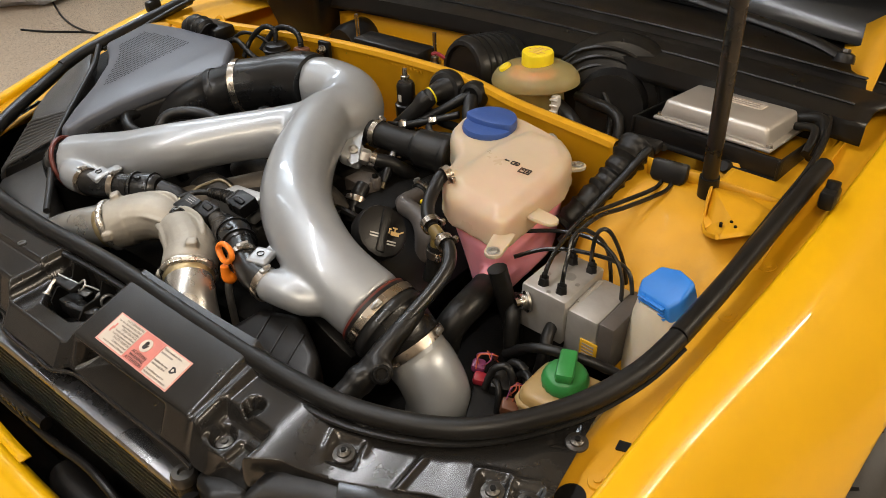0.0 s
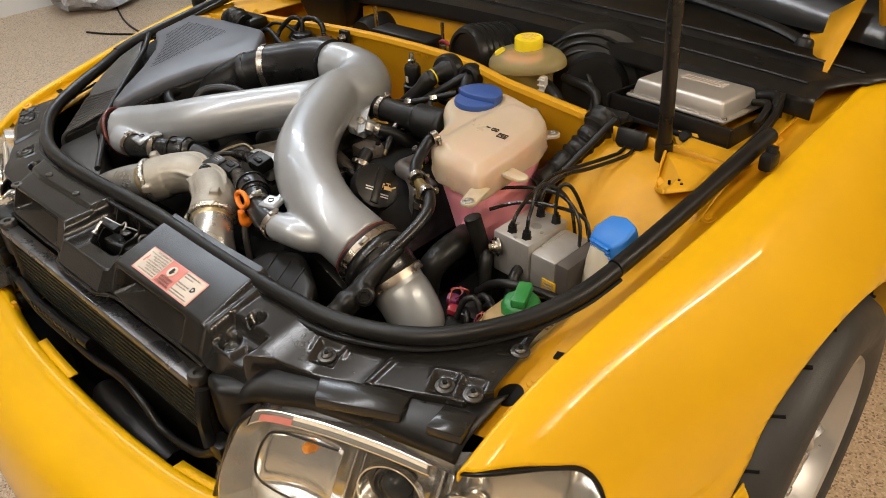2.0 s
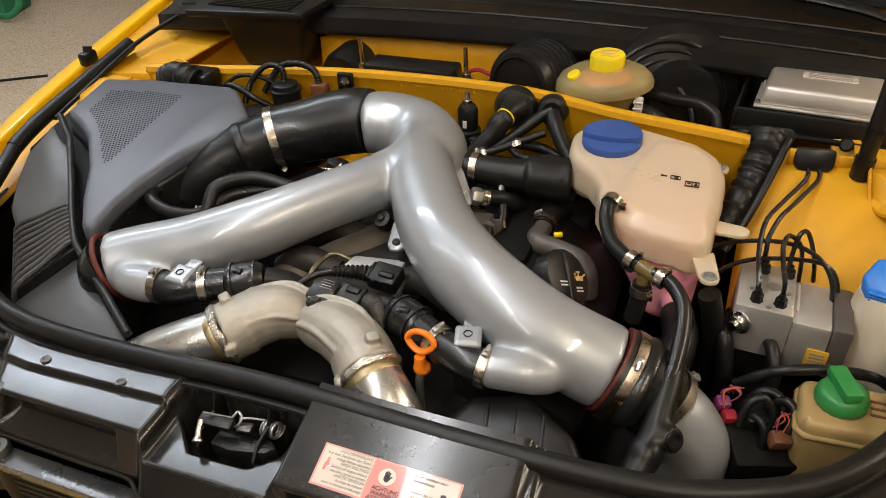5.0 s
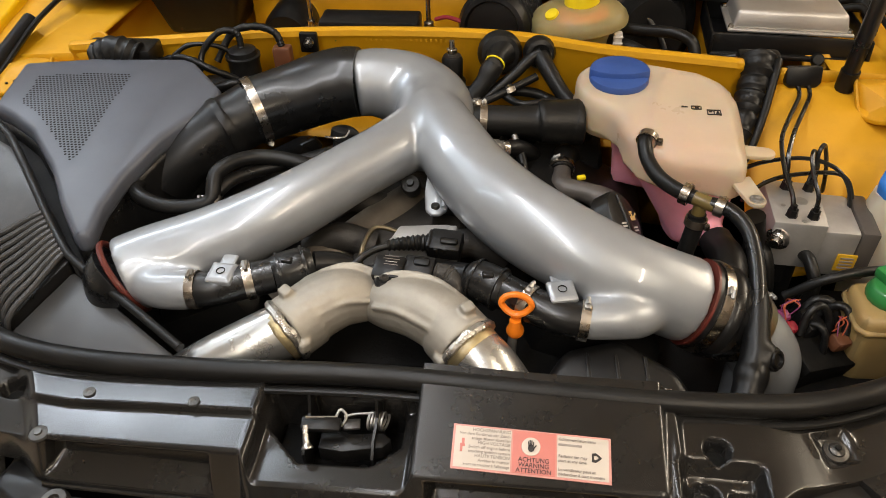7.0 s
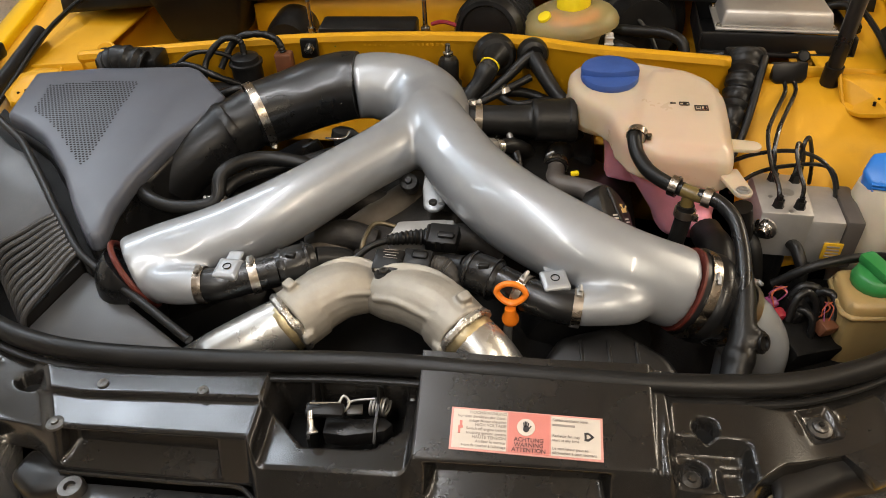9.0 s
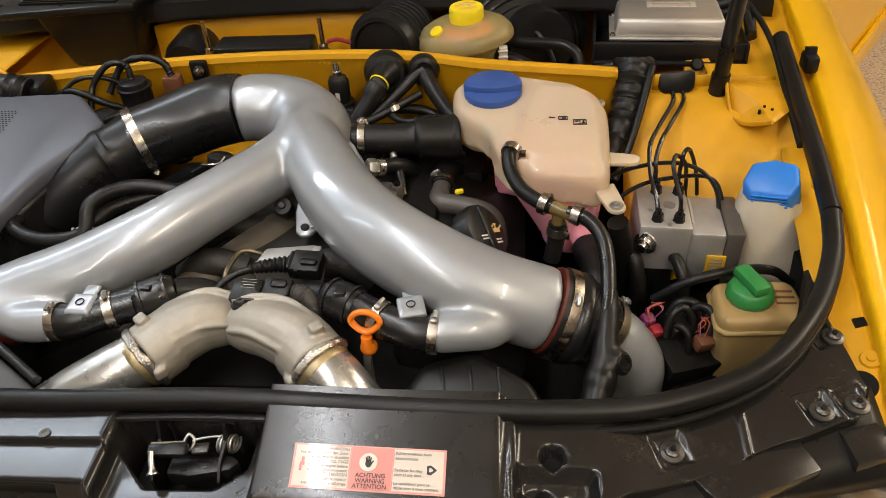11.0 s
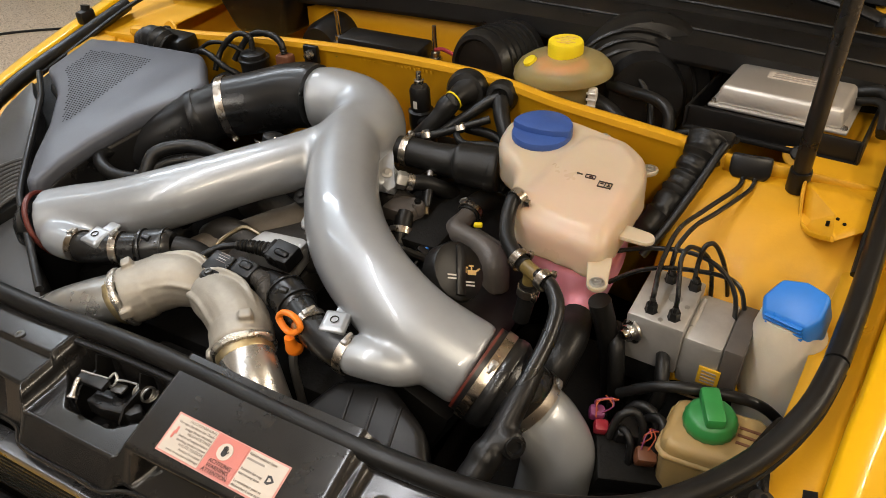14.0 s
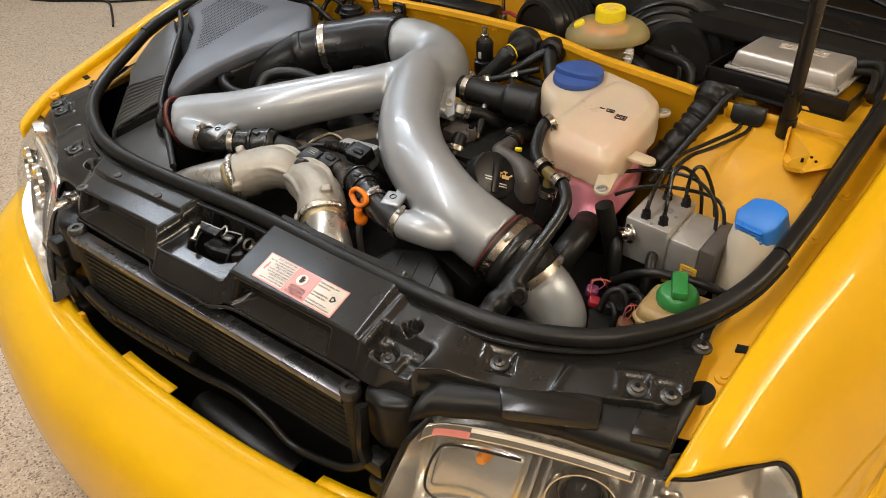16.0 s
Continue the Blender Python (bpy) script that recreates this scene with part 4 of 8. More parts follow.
for sx, sy in ((-0.2814, -0.1355), (-0.1701, -0.1405)):
    bm = B()
    lathe(bm, [(0, 0.0012), (0.002, 0.0012), (0.003, 0.0022), (0.0058, 0.002), (0.0062, 0)], Matrix.Translation((sx, sy, panel_z(sx, sy))), 14)
    part("cover_screw", bm, BLACKSTEEL, carrier)
for sx, sy, wx, wy in ((0.327, -0.146, 0.327, -0.146), (-0.371, -0.133, -0.376, -0.1235)):
    bm = B()
    lathe(bm, [(0, 0.0), (0.012, 0.0), (0.012, -0.003)], Matrix.Translation((wx, wy, panel_z(sx, sy) + 0.004)), 20)
    part("round_hole", bm, BLACK, carrier, "dark round hole")


# sticker, flat on the pad
def sticker():
    ob = thing("warning_sticker", "white and red multilingual engine warning sticker", "sticker")
    x0, x1, y0, y1 = 0.0858, 0.2300, -0.1865, -0.1455

    def sheet(name, a, b, c, d, up, mat, label=""):
        bm = B()
        vs = []
        for (u, w) in ((a, c), (b, c), (b, d), (a, d)):
            x, y = x0 + (x1 - x0) * u, y0 + (y1 - y0) * w
            y -= 0.004 * u
            vs.append((x, y))
        lo = [bm.verts.new((x, y, 0.7607 + PAD_SLOPE(x, y))) for x, y in vs]
        hi = [bm.verts.new((x, y, 0.7607 + PAD_SLOPE(x, y) + up)) for x, y in vs]
        bm.faces.new(lo[::-1])
        bm.faces.new(hi)
        for i in range(4):
            bm.faces.new((lo[i], lo[(i + 1) % 4], hi[(i + 1) % 4], hi[i]))
        return part(name, bm, mat, ob, label)
    sheet("border", 0, 1, 0, 1, 0.0006, PAPER_PINK)
    sheet("red_field", 0.385, 0.655, 0.04, 0.97, 0.0010, PAPER_RED)
    sheet("left_field", 0.015, 0.375, 0.045, 0.955, 0.0010, PAPER)
    sheet("right_field", 0.665, 0.985, 0.045, 0.955, 0.0010, PAPER)

    def words(body, u, w, size, align, mat=INK, name="print_line"):
        cu = bpy.data.curves.new(name, "FONT")
        cu.body, cu.size, cu.align_x, cu.extrude, cu.offset = body, size, align, 0.0001, 0.00005
        t = new(name, cu)
        y = y0 + w * (y1 - y0) - 0.004 * u
        t.matrix_world = Matrix.Translation((x0 + u * (x1 - x0), y, 0.7621 + PAD_SLOPE(0, y))) @ pose(0, 0, 0, 15.5, 0, -1.6)
        cu.materials.append(mat)
        t.parent = ob
    for k, (body, size) in enumerate((("HOCHSPANNUNG", 0.0042), ("Vor dem Ber\u00fchren der Z\u00fcnd-", 0.0039), ("anlage Motor abstellen", 0.0039), ("HIGH VOLTAGE", 0.0042), ("Switch off engine before", 0.0039), ("touching ignition system", 0.0039), ("HAUTE TENSION", 0.0042), ("Arr\u00eater le moteur", 0.0039), ("avant de toucher \u00e0 l'allumage", 0.0036))):
        words(body, 0.37, 0.865 - k * 0.096, size, "RIGHT", PRINT)
    for w, body in ((0.84, "K\u00fchlerventilator kann"), (0.47, "Radiator fan may"), (0.37, "start at any time"), (0.18, "Le ventilateur peut se"), (0.08, "d\u00e9clencher \u00e0 tout moment")):
        words(body, 0.672, w, 0.0038, "LEFT", PRINT)
    sheet("print_bar", 0.672, 0.82, 0.73, 0.775, 0.0013, GREYINK)
    for k, (a, b, c, d) in enumerate(((0.060, 0.078, 0.55, 0.68), (0.052, 0.082, 0.50, 0.56), (0.052, 0.068, 0.38, 0.51))):
        sheet("bolt_sign", a, b, c, d, 0.0013 + 0.0002 * k, PAPER_RED)
    # round sign with a hand shape, fan sign
    bm = B()
    cx, cy = x0 + 0.5 * (x1 - x0), y0 + 0.64 * (y1 - y0)
    lathe(bm, [(0, 0.0012), (0.0085, 0.0012), (0.0088, 0)], Matrix.Translation((cx, cy - 0.002, 0.7607 + PAD_SLOPE(cx, cy))) @ pose(0, 0, 0, 15.5, 0, 0), 24)
    part("round_sign", bm, PAPER, ob)
    bm = B()
    mm = Matrix.Translation((cx, cy - 0.002, 0.7624 + PAD_SLOPE(cx, cy))) @ pose(0, 0, 0, 15.5, 0, 0)
    lathe(bm, [(0, 0.0003), (0.0030, 0.0003), (0.0030, -0.0003)], mm @ Matrix.Translation((0.0002, -0.0022, 0)) @ Matrix.Diagonal((1, 1.15, 1, 1)), 14)
    for fx, fl, tilt in ((-0.0021, 0.0050, 8), (-0.0008, 0.0062, 3), (0.0006, 0.0060, -3), (0.0020, 0.0048, -9)):
        box(bm, (0, 0, 0), (0.0010, fl, 0.0006), 0, mm @ Matrix.Translation((fx, fl / 2 - 0.001, 0)) @ pose(0, 0, 0, 0, 0, tilt))
    box(bm, (0, 0, 0), (0.0011, 0.0042, 0.0006), 0, mm @ Matrix.Translation((0.0036, -0.0010, 0)) @ pose(0, 0, 0, 0, 0, -38))
    part("hand_sign", bm, INK, ob)
    for k, word in enumerate(("ACHTUNG", "WARNING", "ATTENTION")):
        words(word, 0.520, 0.300 - 0.118 * k, 0.0057, "CENTER", INK, "word")
    bm = B()
    fx, fy = x0 + 0.905 * (x1 - x0), y0 + 0.45 * (y1 - y0)
    lathe(bm, [(0.002, 0.0013), (0.0045, 0.0013), (0.0045, 0)], Matrix.Translation((fx, fy, 0.7609 + PAD_SLOPE(fx, fy))) @ pose(0, 0, 0, 15.5, 0, 0), 8, wave=lambda a: 1 + 0.25 * math.cos(3 * a))
    part("fan_sign", bm, INK, ob)


sticker()


# bonnet latch
def latch():
    ob = thing("bonnet_latch", "greasy steel bonnet latch with a coil spring", "latch")
    bm = B()
    box(bm, (-0.032, -0.145, 0.690), (0.125, 0.075, 0.02), 0.003)
    part("plate", bm, BLACK, ob)
    # two upright cheeks with pointed tops
    for cx in (-0.058, 0.009):
        bm = B()
        outline = [(-0.116, 0.700), (-0.114, 0.752), (-0.126, 0.770), (-0.134, 0.752), (-0.158, 0.748), (-0.170, 0.735), (-0.170, 0.700)]
        lo = [bm.verts.new((cx - 0.0014, y, z)) for y, z in outline]
        hi = [bm.verts.new((cx + 0.0014, y, z)) for y, z in outline]
        bm.faces.new(lo)
        bm.faces.new(hi[::-1])
        for i in range(len(outline)):
            bm.faces.new((lo[i], lo[(i + 1) % 7], hi[(i + 1) % 7], hi[i]))
        part("cheek", bm, PLASTIC, ob)
    bm = B()
    box(bm, (-0.042, -0.150, 0.757), (0.038, 0.014, 0.008), 0.002, pose(0, 0, 0, 8, 3, 4))
    prism(bm, [(-0.044, -0.166), (-0.020, -0.168), (0.018, -0.160), (0.026, -0.150), (0.016, -0.142), (-0.014, -0.146), (-0.030, -0.142), (-0.044, -0.146)], 0.722, 0.742, 0.003)
    part("lever", bm, PLASTIC, ob, "dark steel release lever")
    bm = B()
    tube(bm, [(-0.056, -0.150, 0.767), (-0.030, -0.140, 0.757)], 0.0012, 8)
    tube(bm, [(-0.030, -0.139, 0.756), (-0.026, -0.133, 0.760), (-0.020, -0.137, 0.756), (-0.024, -0.144, 0.750), (-0.031, -0.141, 0.751)], 0.0015, 8)
    tube(bm, [(-0.022, -0.138, 0.756), (-0.012, -0.134, 0.756), (0.006, -0.132, 0.757)], 0.0012, 8)
    part("hook", bm, DULLSTEEL, ob, "bright wire hook")
    bm = B()
    tube(bm, [(-0.055, -0.156, 0.762, 0.0032), (-0.0535, -0.164, 0.758, 0.0032), (-0.0515, -0.170, 0.754, 0.0032), (-0.0505, -0.173, 0.752, 0.0055), (-0.050, -0.1745, 0.751, 0.0058)], None, 12, 3)
    part("release_pin", bm, STEEL, ob, "bright steel release pin")
    bm = B()
    tube(bm, [(0.000 + 0.002 * math.cos(i * 2 * math.pi / 12) + 0.0165 * i / 60, -0.129 + 0.0085 * math.cos(i * 2 * math.pi / 12), 0.741 + 0.0085 * math.sin(i * 2 * math.pi / 12)) for i in range(61)], 0.0014, 6, 1)
    part("spring", bm, DULLSTEEL, ob, "coiled steel spring")
    bm = B()
    box(bm, (-0.014, -0.142, 0.750), (0.016, 0.012, 0.003), 0.001, pose(0, 0, 0, 0, 0, 8))
    part("tongue", bm, BLACKSTEEL, ob)
    for x, y, r in ((-0.030, -0.166, 0.004), (-0.004, -0.160, 0.0045), (0.022, -0.150, 0.004)):
        bm = B()
        lathe(bm, [(0, 0.004), (r, 0.004), (r * 1.2, 0.002), (r * 1.2, -0.004)], Matrix.Translation((x, y, 0.701)), 12)
        part("rivet", bm, BLACKSTEEL, ob)


latch()


# ---- radiator stack ----
def radiator():
    ob = thing("radiator", "black finned condenser in front of the radiator", "radiator")
    bm = B()
    box(bm, (-0.013, -0.217, 0.630), (0.60, 0.014, 0.11))
    part("core", bm, FINS, ob)
    bm = B()
    box(bm, (-0.008, -0.224, 0.685), (0.575, 0.026, 0.012), 0.002, pose(0, 0, 0, -8, 1.2, 0))
    part("top_bar", bm, BAREALU, ob, "bare metal top bar")
    fin = B()
    box(fin, (0, 0, 0), (0.588, 0.005, 0.0045), 0.0)
    first = part("fin", fin, FINS, ob)
    first.location = (-0.013, -0.226, 0.668)
    for k in range(1, 10):
        f = new("fin", first.data)
        f.parent = ob
        f.location = (-0.013, -0.226, 0.668 - k * 0.0105)
    for x, zt in ((0.283, 0.0), (-0.296, 0.012)):
        bm = B()
        tube(bm, [(x, -0.222, 0.545), (x, -0.222, 0.6), (x, -0.222, 0.686 + zt)], 0.012, 12)
        part("end_tank", bm, FINS, ob, "dull metal end tank")
        bm = B()
        lathe(bm, [(0, 0.002), (0.005, 0.002), (0.006, 0.006), (0.012, 0.006), (0.0145, 0.002), (0.0145, -0.006)], Matrix.Translation((x, -0.222, 0.688 + zt)), 20)
        part("tank_cap", bm, BLACKSTEEL, ob)
    bm = B()
    tube(bm, [(0.312, -0.235, 0.69), (0.318, -0.245, 0.66), (0.316, -0.246, 0.63), (0.325, -0.25, 0.61)], 0.007, 8, flat=1.4)
    part("clip", bm, PLASTIC, ob)
    for dz, dx in ((0.60, 0.33), (0.56, 0.335), (0.51, 0.33), (0.46, 0.332)):
        bm = B()
        box(bm, (dx, -0.238, dz), (0.032, 0.026, 0.03), 0.006)
        part("side_clip", bm, PLASTIC, ob)
        bm = B()
        box(bm, (-dx - 0.03, -0.228, dz + 0.05), (0.032, 0.03, 0.03), 0.006)
        part("side_clip", bm, PLASTIC, ob)


radiator()


def front_gear():
    bm = B()
    tube(bm, [(-0.36, -0.232, 0.580), (-0.24, -0.245, 0.556), (-0.065, -0.249, 0.563), (0.0, -0.249, 0.566), (0.07, -0.247, 0.574), (0.13, -0.249, 0.564), (0.18, -0.250, 0.536), (0.27, -0.246, 0.552), (0.32, -0.235, 0.590)], 0.0062, 10)
    solo("cooler_pipe", bm, PLASTIC, "dark metal cooler pipe across the radiator", "pipe")
    ob = thing("bumper_beam", "black bumper beam with worn raised marks", "beam")
    bm = B()
    tube(bm, [(-0.30, -0.238, 0.585), (-0.235, -0.244, 0.578), (-0.14, -0.247, 0.584), (-0.045, -0.247, 0.592), (-0.02, -0.246, 0.592)], 0.009, 10, flat=1.2)
    part("beam", bm, PLASTIC, ob)
    for k in range(11):
        bm = B()
        f = k / 10
        box(bm, (-0.225 + 0.170 * f, -0.2535 - 0.0025 * f, 0.579 + 0.012 * f), (0.009, 0.003, 0.010), 0.001)
        part("raised_mark", bm, PLASTIC, ob)
    bm = B()
    tube(bm, [(-0.035, -0.245, 0.490, 0.020), (0.0, -0.250, 0.482, 0.030), (0.10, -0.250, 0.465, 0.034), (0.165, -0.246, 0.455, 0.024)], None, 16)
    solo("horn", bm, PLASTIC, "rounded black horn behind the bumper", "horn")
    bm = B()
    box(bm, (-0.305, -0.262, 0.52), (0.012, 0.008, 0.06), 0.002)
    solo("yellow_tab", bm, YELLOW_IN, "small yellow bracket beside the beam", "bracket")
    bm = B()
    box(bm, (0, -0.185, 0.38), (0.70, 0.02, 0.60))
    solo("radiator_shroud", bm, BLACK, "dark shroud behind the radiator", "shroud")


front_gear()


# ---- headlamps ----
def headlamp(side):
    ob = thing("headlamp", "clear headlamp with chrome reflectors", "headlamp", "headlamps")
    TOP_H = [(0.386, -0.238, 0.676), (0.400, -0.206, 0.694), (0.47, -0.177, 0.698), (0.55, -0.154, 0.698), (0.61, -0.141, 0.697), (0.650, -0.135, 0.697), (0.677, -0.126, 0.706), (0.704, -0.097, 0.705), (0.724, -0.066, 0.697), (0.745, -0.032, 0.680), (0.761, -0.021, 0.655), (0.772, -0.023, 0.630)]
    LOW_H = [(0.350, -0.276, 0.553), (0.375, -0.276, 0.553), (0.45, -0.250, 0.553), (0.54, -0.216, 0.555), (0.61, -0.187, 0.56), (0.67, -0.156, 0.565), (0.72, -0.118, 0.570), (0.75, -0.088, 0.575), (0.772, -0.058, 0.580), (0.784, -0.040, 0.590)]
    n = 60

    def even(pts):
        s = np.array(spline(pts, 12))
        run = np.concatenate([[0], np.cumsum(np.linalg.norm(np.diff(s, axis=0), axis=1))])
        return [[float(np.interp(run[-1] * k / n, run, s[:, c])) for c in range(3)] for k in range(n + 1)]
    ts, ls = even(TOP_H), even(LOW_H)

    def shell(off, bulge=0.014):
        def at(u, v):
            f = min(max(u, 0), 1) * n
            k = min(int(f), n - 1)
            g = f - k
            a = Vector(ls[k]).lerp(Vector(ls[k + 1]), g)
            b = Vector(ts[k]).lerp(Vector(ts[k + 1]), g)
            b.z += 0.012 if side < 0 else 0
            nrm = Vector((0.25 + 0.75 * u, -1 + 0.35 * u, 0.25)).normalized()
            p = a + (b - a) * v + nrm * (bulge * math.sin(math.pi * v) + off)
            return Vector((side * p.x - (0.018 * v if side < 0 else 0), p.y + ((left_back(p.x) + 0.018) * v if side < 0 else 0), p.z))
        return at
    bm = B()
    grid(bm, shell(0.0), n, 14)
    lens = part("lens", bm, LENS, ob, "clear plastic lens", sharp=80, face=(0.3 * side, -1, 0.2))
    lens.visible_shadow = False
    # bright tray behind the lens: back, roof and floor in one moulding
    bm = B()

    def tray(u, v):
        deep = 0.004 + 0.046 * min(1, u / 0.06, (1 - u) / 0.08)
        if v < 0.2:
            return shell(-0.004 - (deep - 0.004) * v / 0.2, 0.014)(0.01 + 0.98 * u, 0.03)
        if v > 0.8:
            return shell(-deep + (deep - 0.004) * (v - 0.8) / 0.2, 0.014)(0.01 + 0.98 * u, 0.97)
        return shell(-deep, 0.014)(0.01 + 0.98 * u, 0.03 + 0.94 * (v - 0.2) / 0.6)
    grid(bm, tray, n, 20)
    part("reflector", bm, SATIN, ob, "satin silver reflector", sharp=50)
    # chrome band for reflections in the lens's clear upper edge, up to the fender tip
    bm = B()
    grid(bm, lambda u, v: shell(0.0012)(0.055 + 0.475 * u, 0.895 + 0.09 * v - 0.03 * max(0, 0.1 - u) * 10 * (1 - v)), 40, 6)
    part("upper_band", bm, CHROME, ob, "chrome band standing for reflections along the clear lens top", thick=0.001)
    bm = B()
    grid(bm, lambda u, v: shell(0.0022)(0.085 + 0.085 * u, 0.895 + 0.05 * v), 12, 2)
    part("reflective_strip", bm, PAPER_RED, ob, "short red strip at the lens top")
    # pale strip puts the warm reflection on the lens edge into colour
    bm = B()
    grid(bm, lambda u, v: shell(0.0022)(0.17 + 0.35 * u, 0.945 + 0.03 * v), 24, 2)
    part("pale_reflection", bm, PALE, ob, "pale warm reflection painted along the lens top")
    # lamp bowls with their rings
    for bu, bv, r in ((0.46, 0.55, 0.040), (0.66, 0.50, 0.034)):
        c = shell(-0.026, 0.014)(bu, bv)
        d = Vector((0.35 * side, -0.92, 0.22)).normalized()
        m = along(c, c + d)
        bm = B()
        lathe(bm, [(0.010, -0.024), (r * 0.6, -0.018), (r * 0.88, -0.004), (r * 0.97, 0.006), (r, 0.010), (r * 1.05, 0.010), (r * 1.08, 0.002)], m, 36)
        bowl = part("bowl", bm, CHROME, ob, "round chrome lamp bowl")
        bm = B()
        lathe(bm, [(0, 0.004), (r * 0.3, 0.002), (r * 0.5, -0.006), (r * 0.56, -0.012), (r * 0.56, -0.024)], m, 28)
        part("bulb_lens", bm, GLASS if bu < 0.6 else CHROME, bowl)
        bm = B()
        lathe(bm, [(r * 0.60, -0.010), (r * 0.66, -0.006), (r * 0.72, -0.010)], m, 36)
        part("dark_ring", bm, BLACKSTEEL, bowl)
    # upright fins between the bowls
    for u0 in (0.335, 0.36, 0.56, 0.585):
        bm = B()
        grid(bm, lambda u, v: shell(-0.048 + 0.026 * u, 0.014)(u0 + 0.012 * u, 0.10 + 0.80 * v), 3, 8)
        part("fin", bm, SATIN, ob, thick=0.0015)
    bm = B()
    pts = [shell(-0.014)(u, v) for u, v in ((0.30, 0.77), (0.14, 0.775), (0.105, 0.70), (0.10, 0.5), (0.115, 0.36), (0.17, 0.28), (0.28, 0.22))]
    tube(bm, [tuple(p) for p in pts], 0.0018, 8)
    part("divider", bm, PLASTIC, ob, "black inner divider")
    bm = B()
    grid(bm, lambda u, v: shell(-0.022 - 0.012 * math.sin(3 * u), 0.014)(0.11 + 0.20 * u, 0.25 + 0.5 * v), 14, 8)
    part("inner_panel", bm, SATIN, ob, "smooth pale inner panel", thick=0.002)
    bm = B()
    c = shell(-0.035)(0.22, 0.66)
    lathe(bm, [(0, 0.014), (0.006, 0.012), (0.009, 0.0), (0.009, -0.012)], along(c, c + Vector((0, -0.03, 0.006))), 14)
    part("amber_bulb", bm, AMBER, ob, "amber indicator bulb")
    # rubber edges
    bm = B()
    tube(bm, [(side * x - (0.018 if side < 0 else 0), y + 0.001 + (left_back(x) + 0.018 if side < 0 else 0), z + 0.001) for x, y, z in TOP_H[5:] + ([(0.784, -0.030, 0.600), (0.787, -0.040, 0.588)] if side > 0 else [])], 0.0028, 8, 6)
    part("edge_seal", bm, RUBBER, ob, "black rubber edge")
    bm = B()
    tube(bm, [(side * (x - 0.003) - (0.018 if side < 0 else 0), y + 0.004 + ((left_back(x) + 0.018) * (z - 0.553) / 0.14 if side < 0 else 0), z) for x, y, z in ((0.350, -0.276, 0.553), (0.366, -0.260, 0.61), (0.384, -0.240, 0.672), (0.397, -0.208, 0.693))], 0.004, 8, 6)
    part("inner_edge", bm, PLASTIC, ob, "black inner edge of the lamp")


headlamp(1)
headlamp(-1)

# ---- intake ----
def band_clamp(a, b, r, w=0.011, screw=0.0, parent=None, name="hose_clamp"):
    """A steel band round the axis from a towards b."""
    m = along(a, b)
    bm = B()
    lathe(bm, [(r, -w / 2), (r + 0.0016, -w / 2), (r + 0.0018, 0), (r + 0.0016, w / 2), (r, w / 2)], m, 32)
    o = part(name, bm, CLAMP, parent, "bright steel clamp band") if parent else solo(name, bm, CLAMP, "bright steel hose clamp band", "hose clamp", "hose clamps")
    bm = B()
    q = m @ Matrix.Rotation(screw, 4, "Z") @ Matrix.Translation((r + 0.005, 0, 0))
    box(bm, (-0.002, 0, 0), (0.005, 0.010, w * 0.7), 0.0015)
    lathe(bm, [(0, 0.010), (0.002, 0.010), (0.0026, 0.008), (0.0026, 0)], pose(0, 0, 0, -90, 0, 0), 6)
    bmesh.ops.transform(bm, matrix=q, verts=bm.verts)
    part("screw", bm, DULLSTEEL, o)
    return o


pipe = thing("intake_pipe", "silver painted Y-shaped intake pipe", "intake pipe")
bm = B()
# throat and bend
tube(bm, [(-0.106, 0.360, 0.8433, 0.0445), (-0.0747, 0.3717, 0.8435, 0.0475), (-0.026, 0.3718, 0.8315, 0.0535), (0.0097, 0.3357, 0.8264, 0.0550), (0.0165, 0.2800, 0.8345, 0.0490), (0.0165, 0.2400, 0.8320, 0.038)], None, 28, 6)
# legs
tube(bm, [(0.0184, 0.2926, 0.832, 0.0432), (-0.0156, 0.2328, 0.8325, 0.0393), (-0.0702, 0.1655, 0.8307, 0.0373), (-0.1359, 0.1013, 0.8194, 0.0403), (-0.2079, 0.0652, 0.7985, 0.0426), (-0.2712, 0.0425, 0.7835, 0.0446), (-0.3085, 0.0215, 0.7760, 0.046)], None, 28, 6)
tube(bm, [(0.0116, 0.2918, 0.842, 0.043), (0.0445, 0.2278, 0.8387, 0.0455), (0.0825, 0.1644, 0.8304, 0.0475), (0.1319, 0.1072, 0.8235, 0.0489), (0.1905, 0.0655, 0.8140, 0.0484), (0.260, 0.0410, 0.794, 0.0470), (0.326, 0.041, 0.7665, 0.0480)], None, 28, 6)
tube(bm, [(0.0145, 0.270, 0.836, 0.046), (0.0135, 0.240, 0.833, 0.043), (0.0125, 0.218, 0.830, 0.036)], None, 24, 6)
# branch pods
tube(bm, [(0.2903, 0.0256, 0.7799, 0.020), (0.2688, -0.0046, 0.7813, 0.0205), (0.2444, -0.0139, 0.7873, 0.0220), (0.206, -0.0185, 0.7876, 0.0215)], None, 20, 6)
tube(bm, [(-0.285, 0.022, 0.780, 0.021), (-0.264, -0.001, 0.784, 0.0225), (-0.240, -0.008, 0.787, 0.0230), (-0.206, -0.008, 0.789, 0.0215)], None, 20, 6)
part("pipe_body", bm, SILVER, pipe, soften=0.0032, smooth=26)
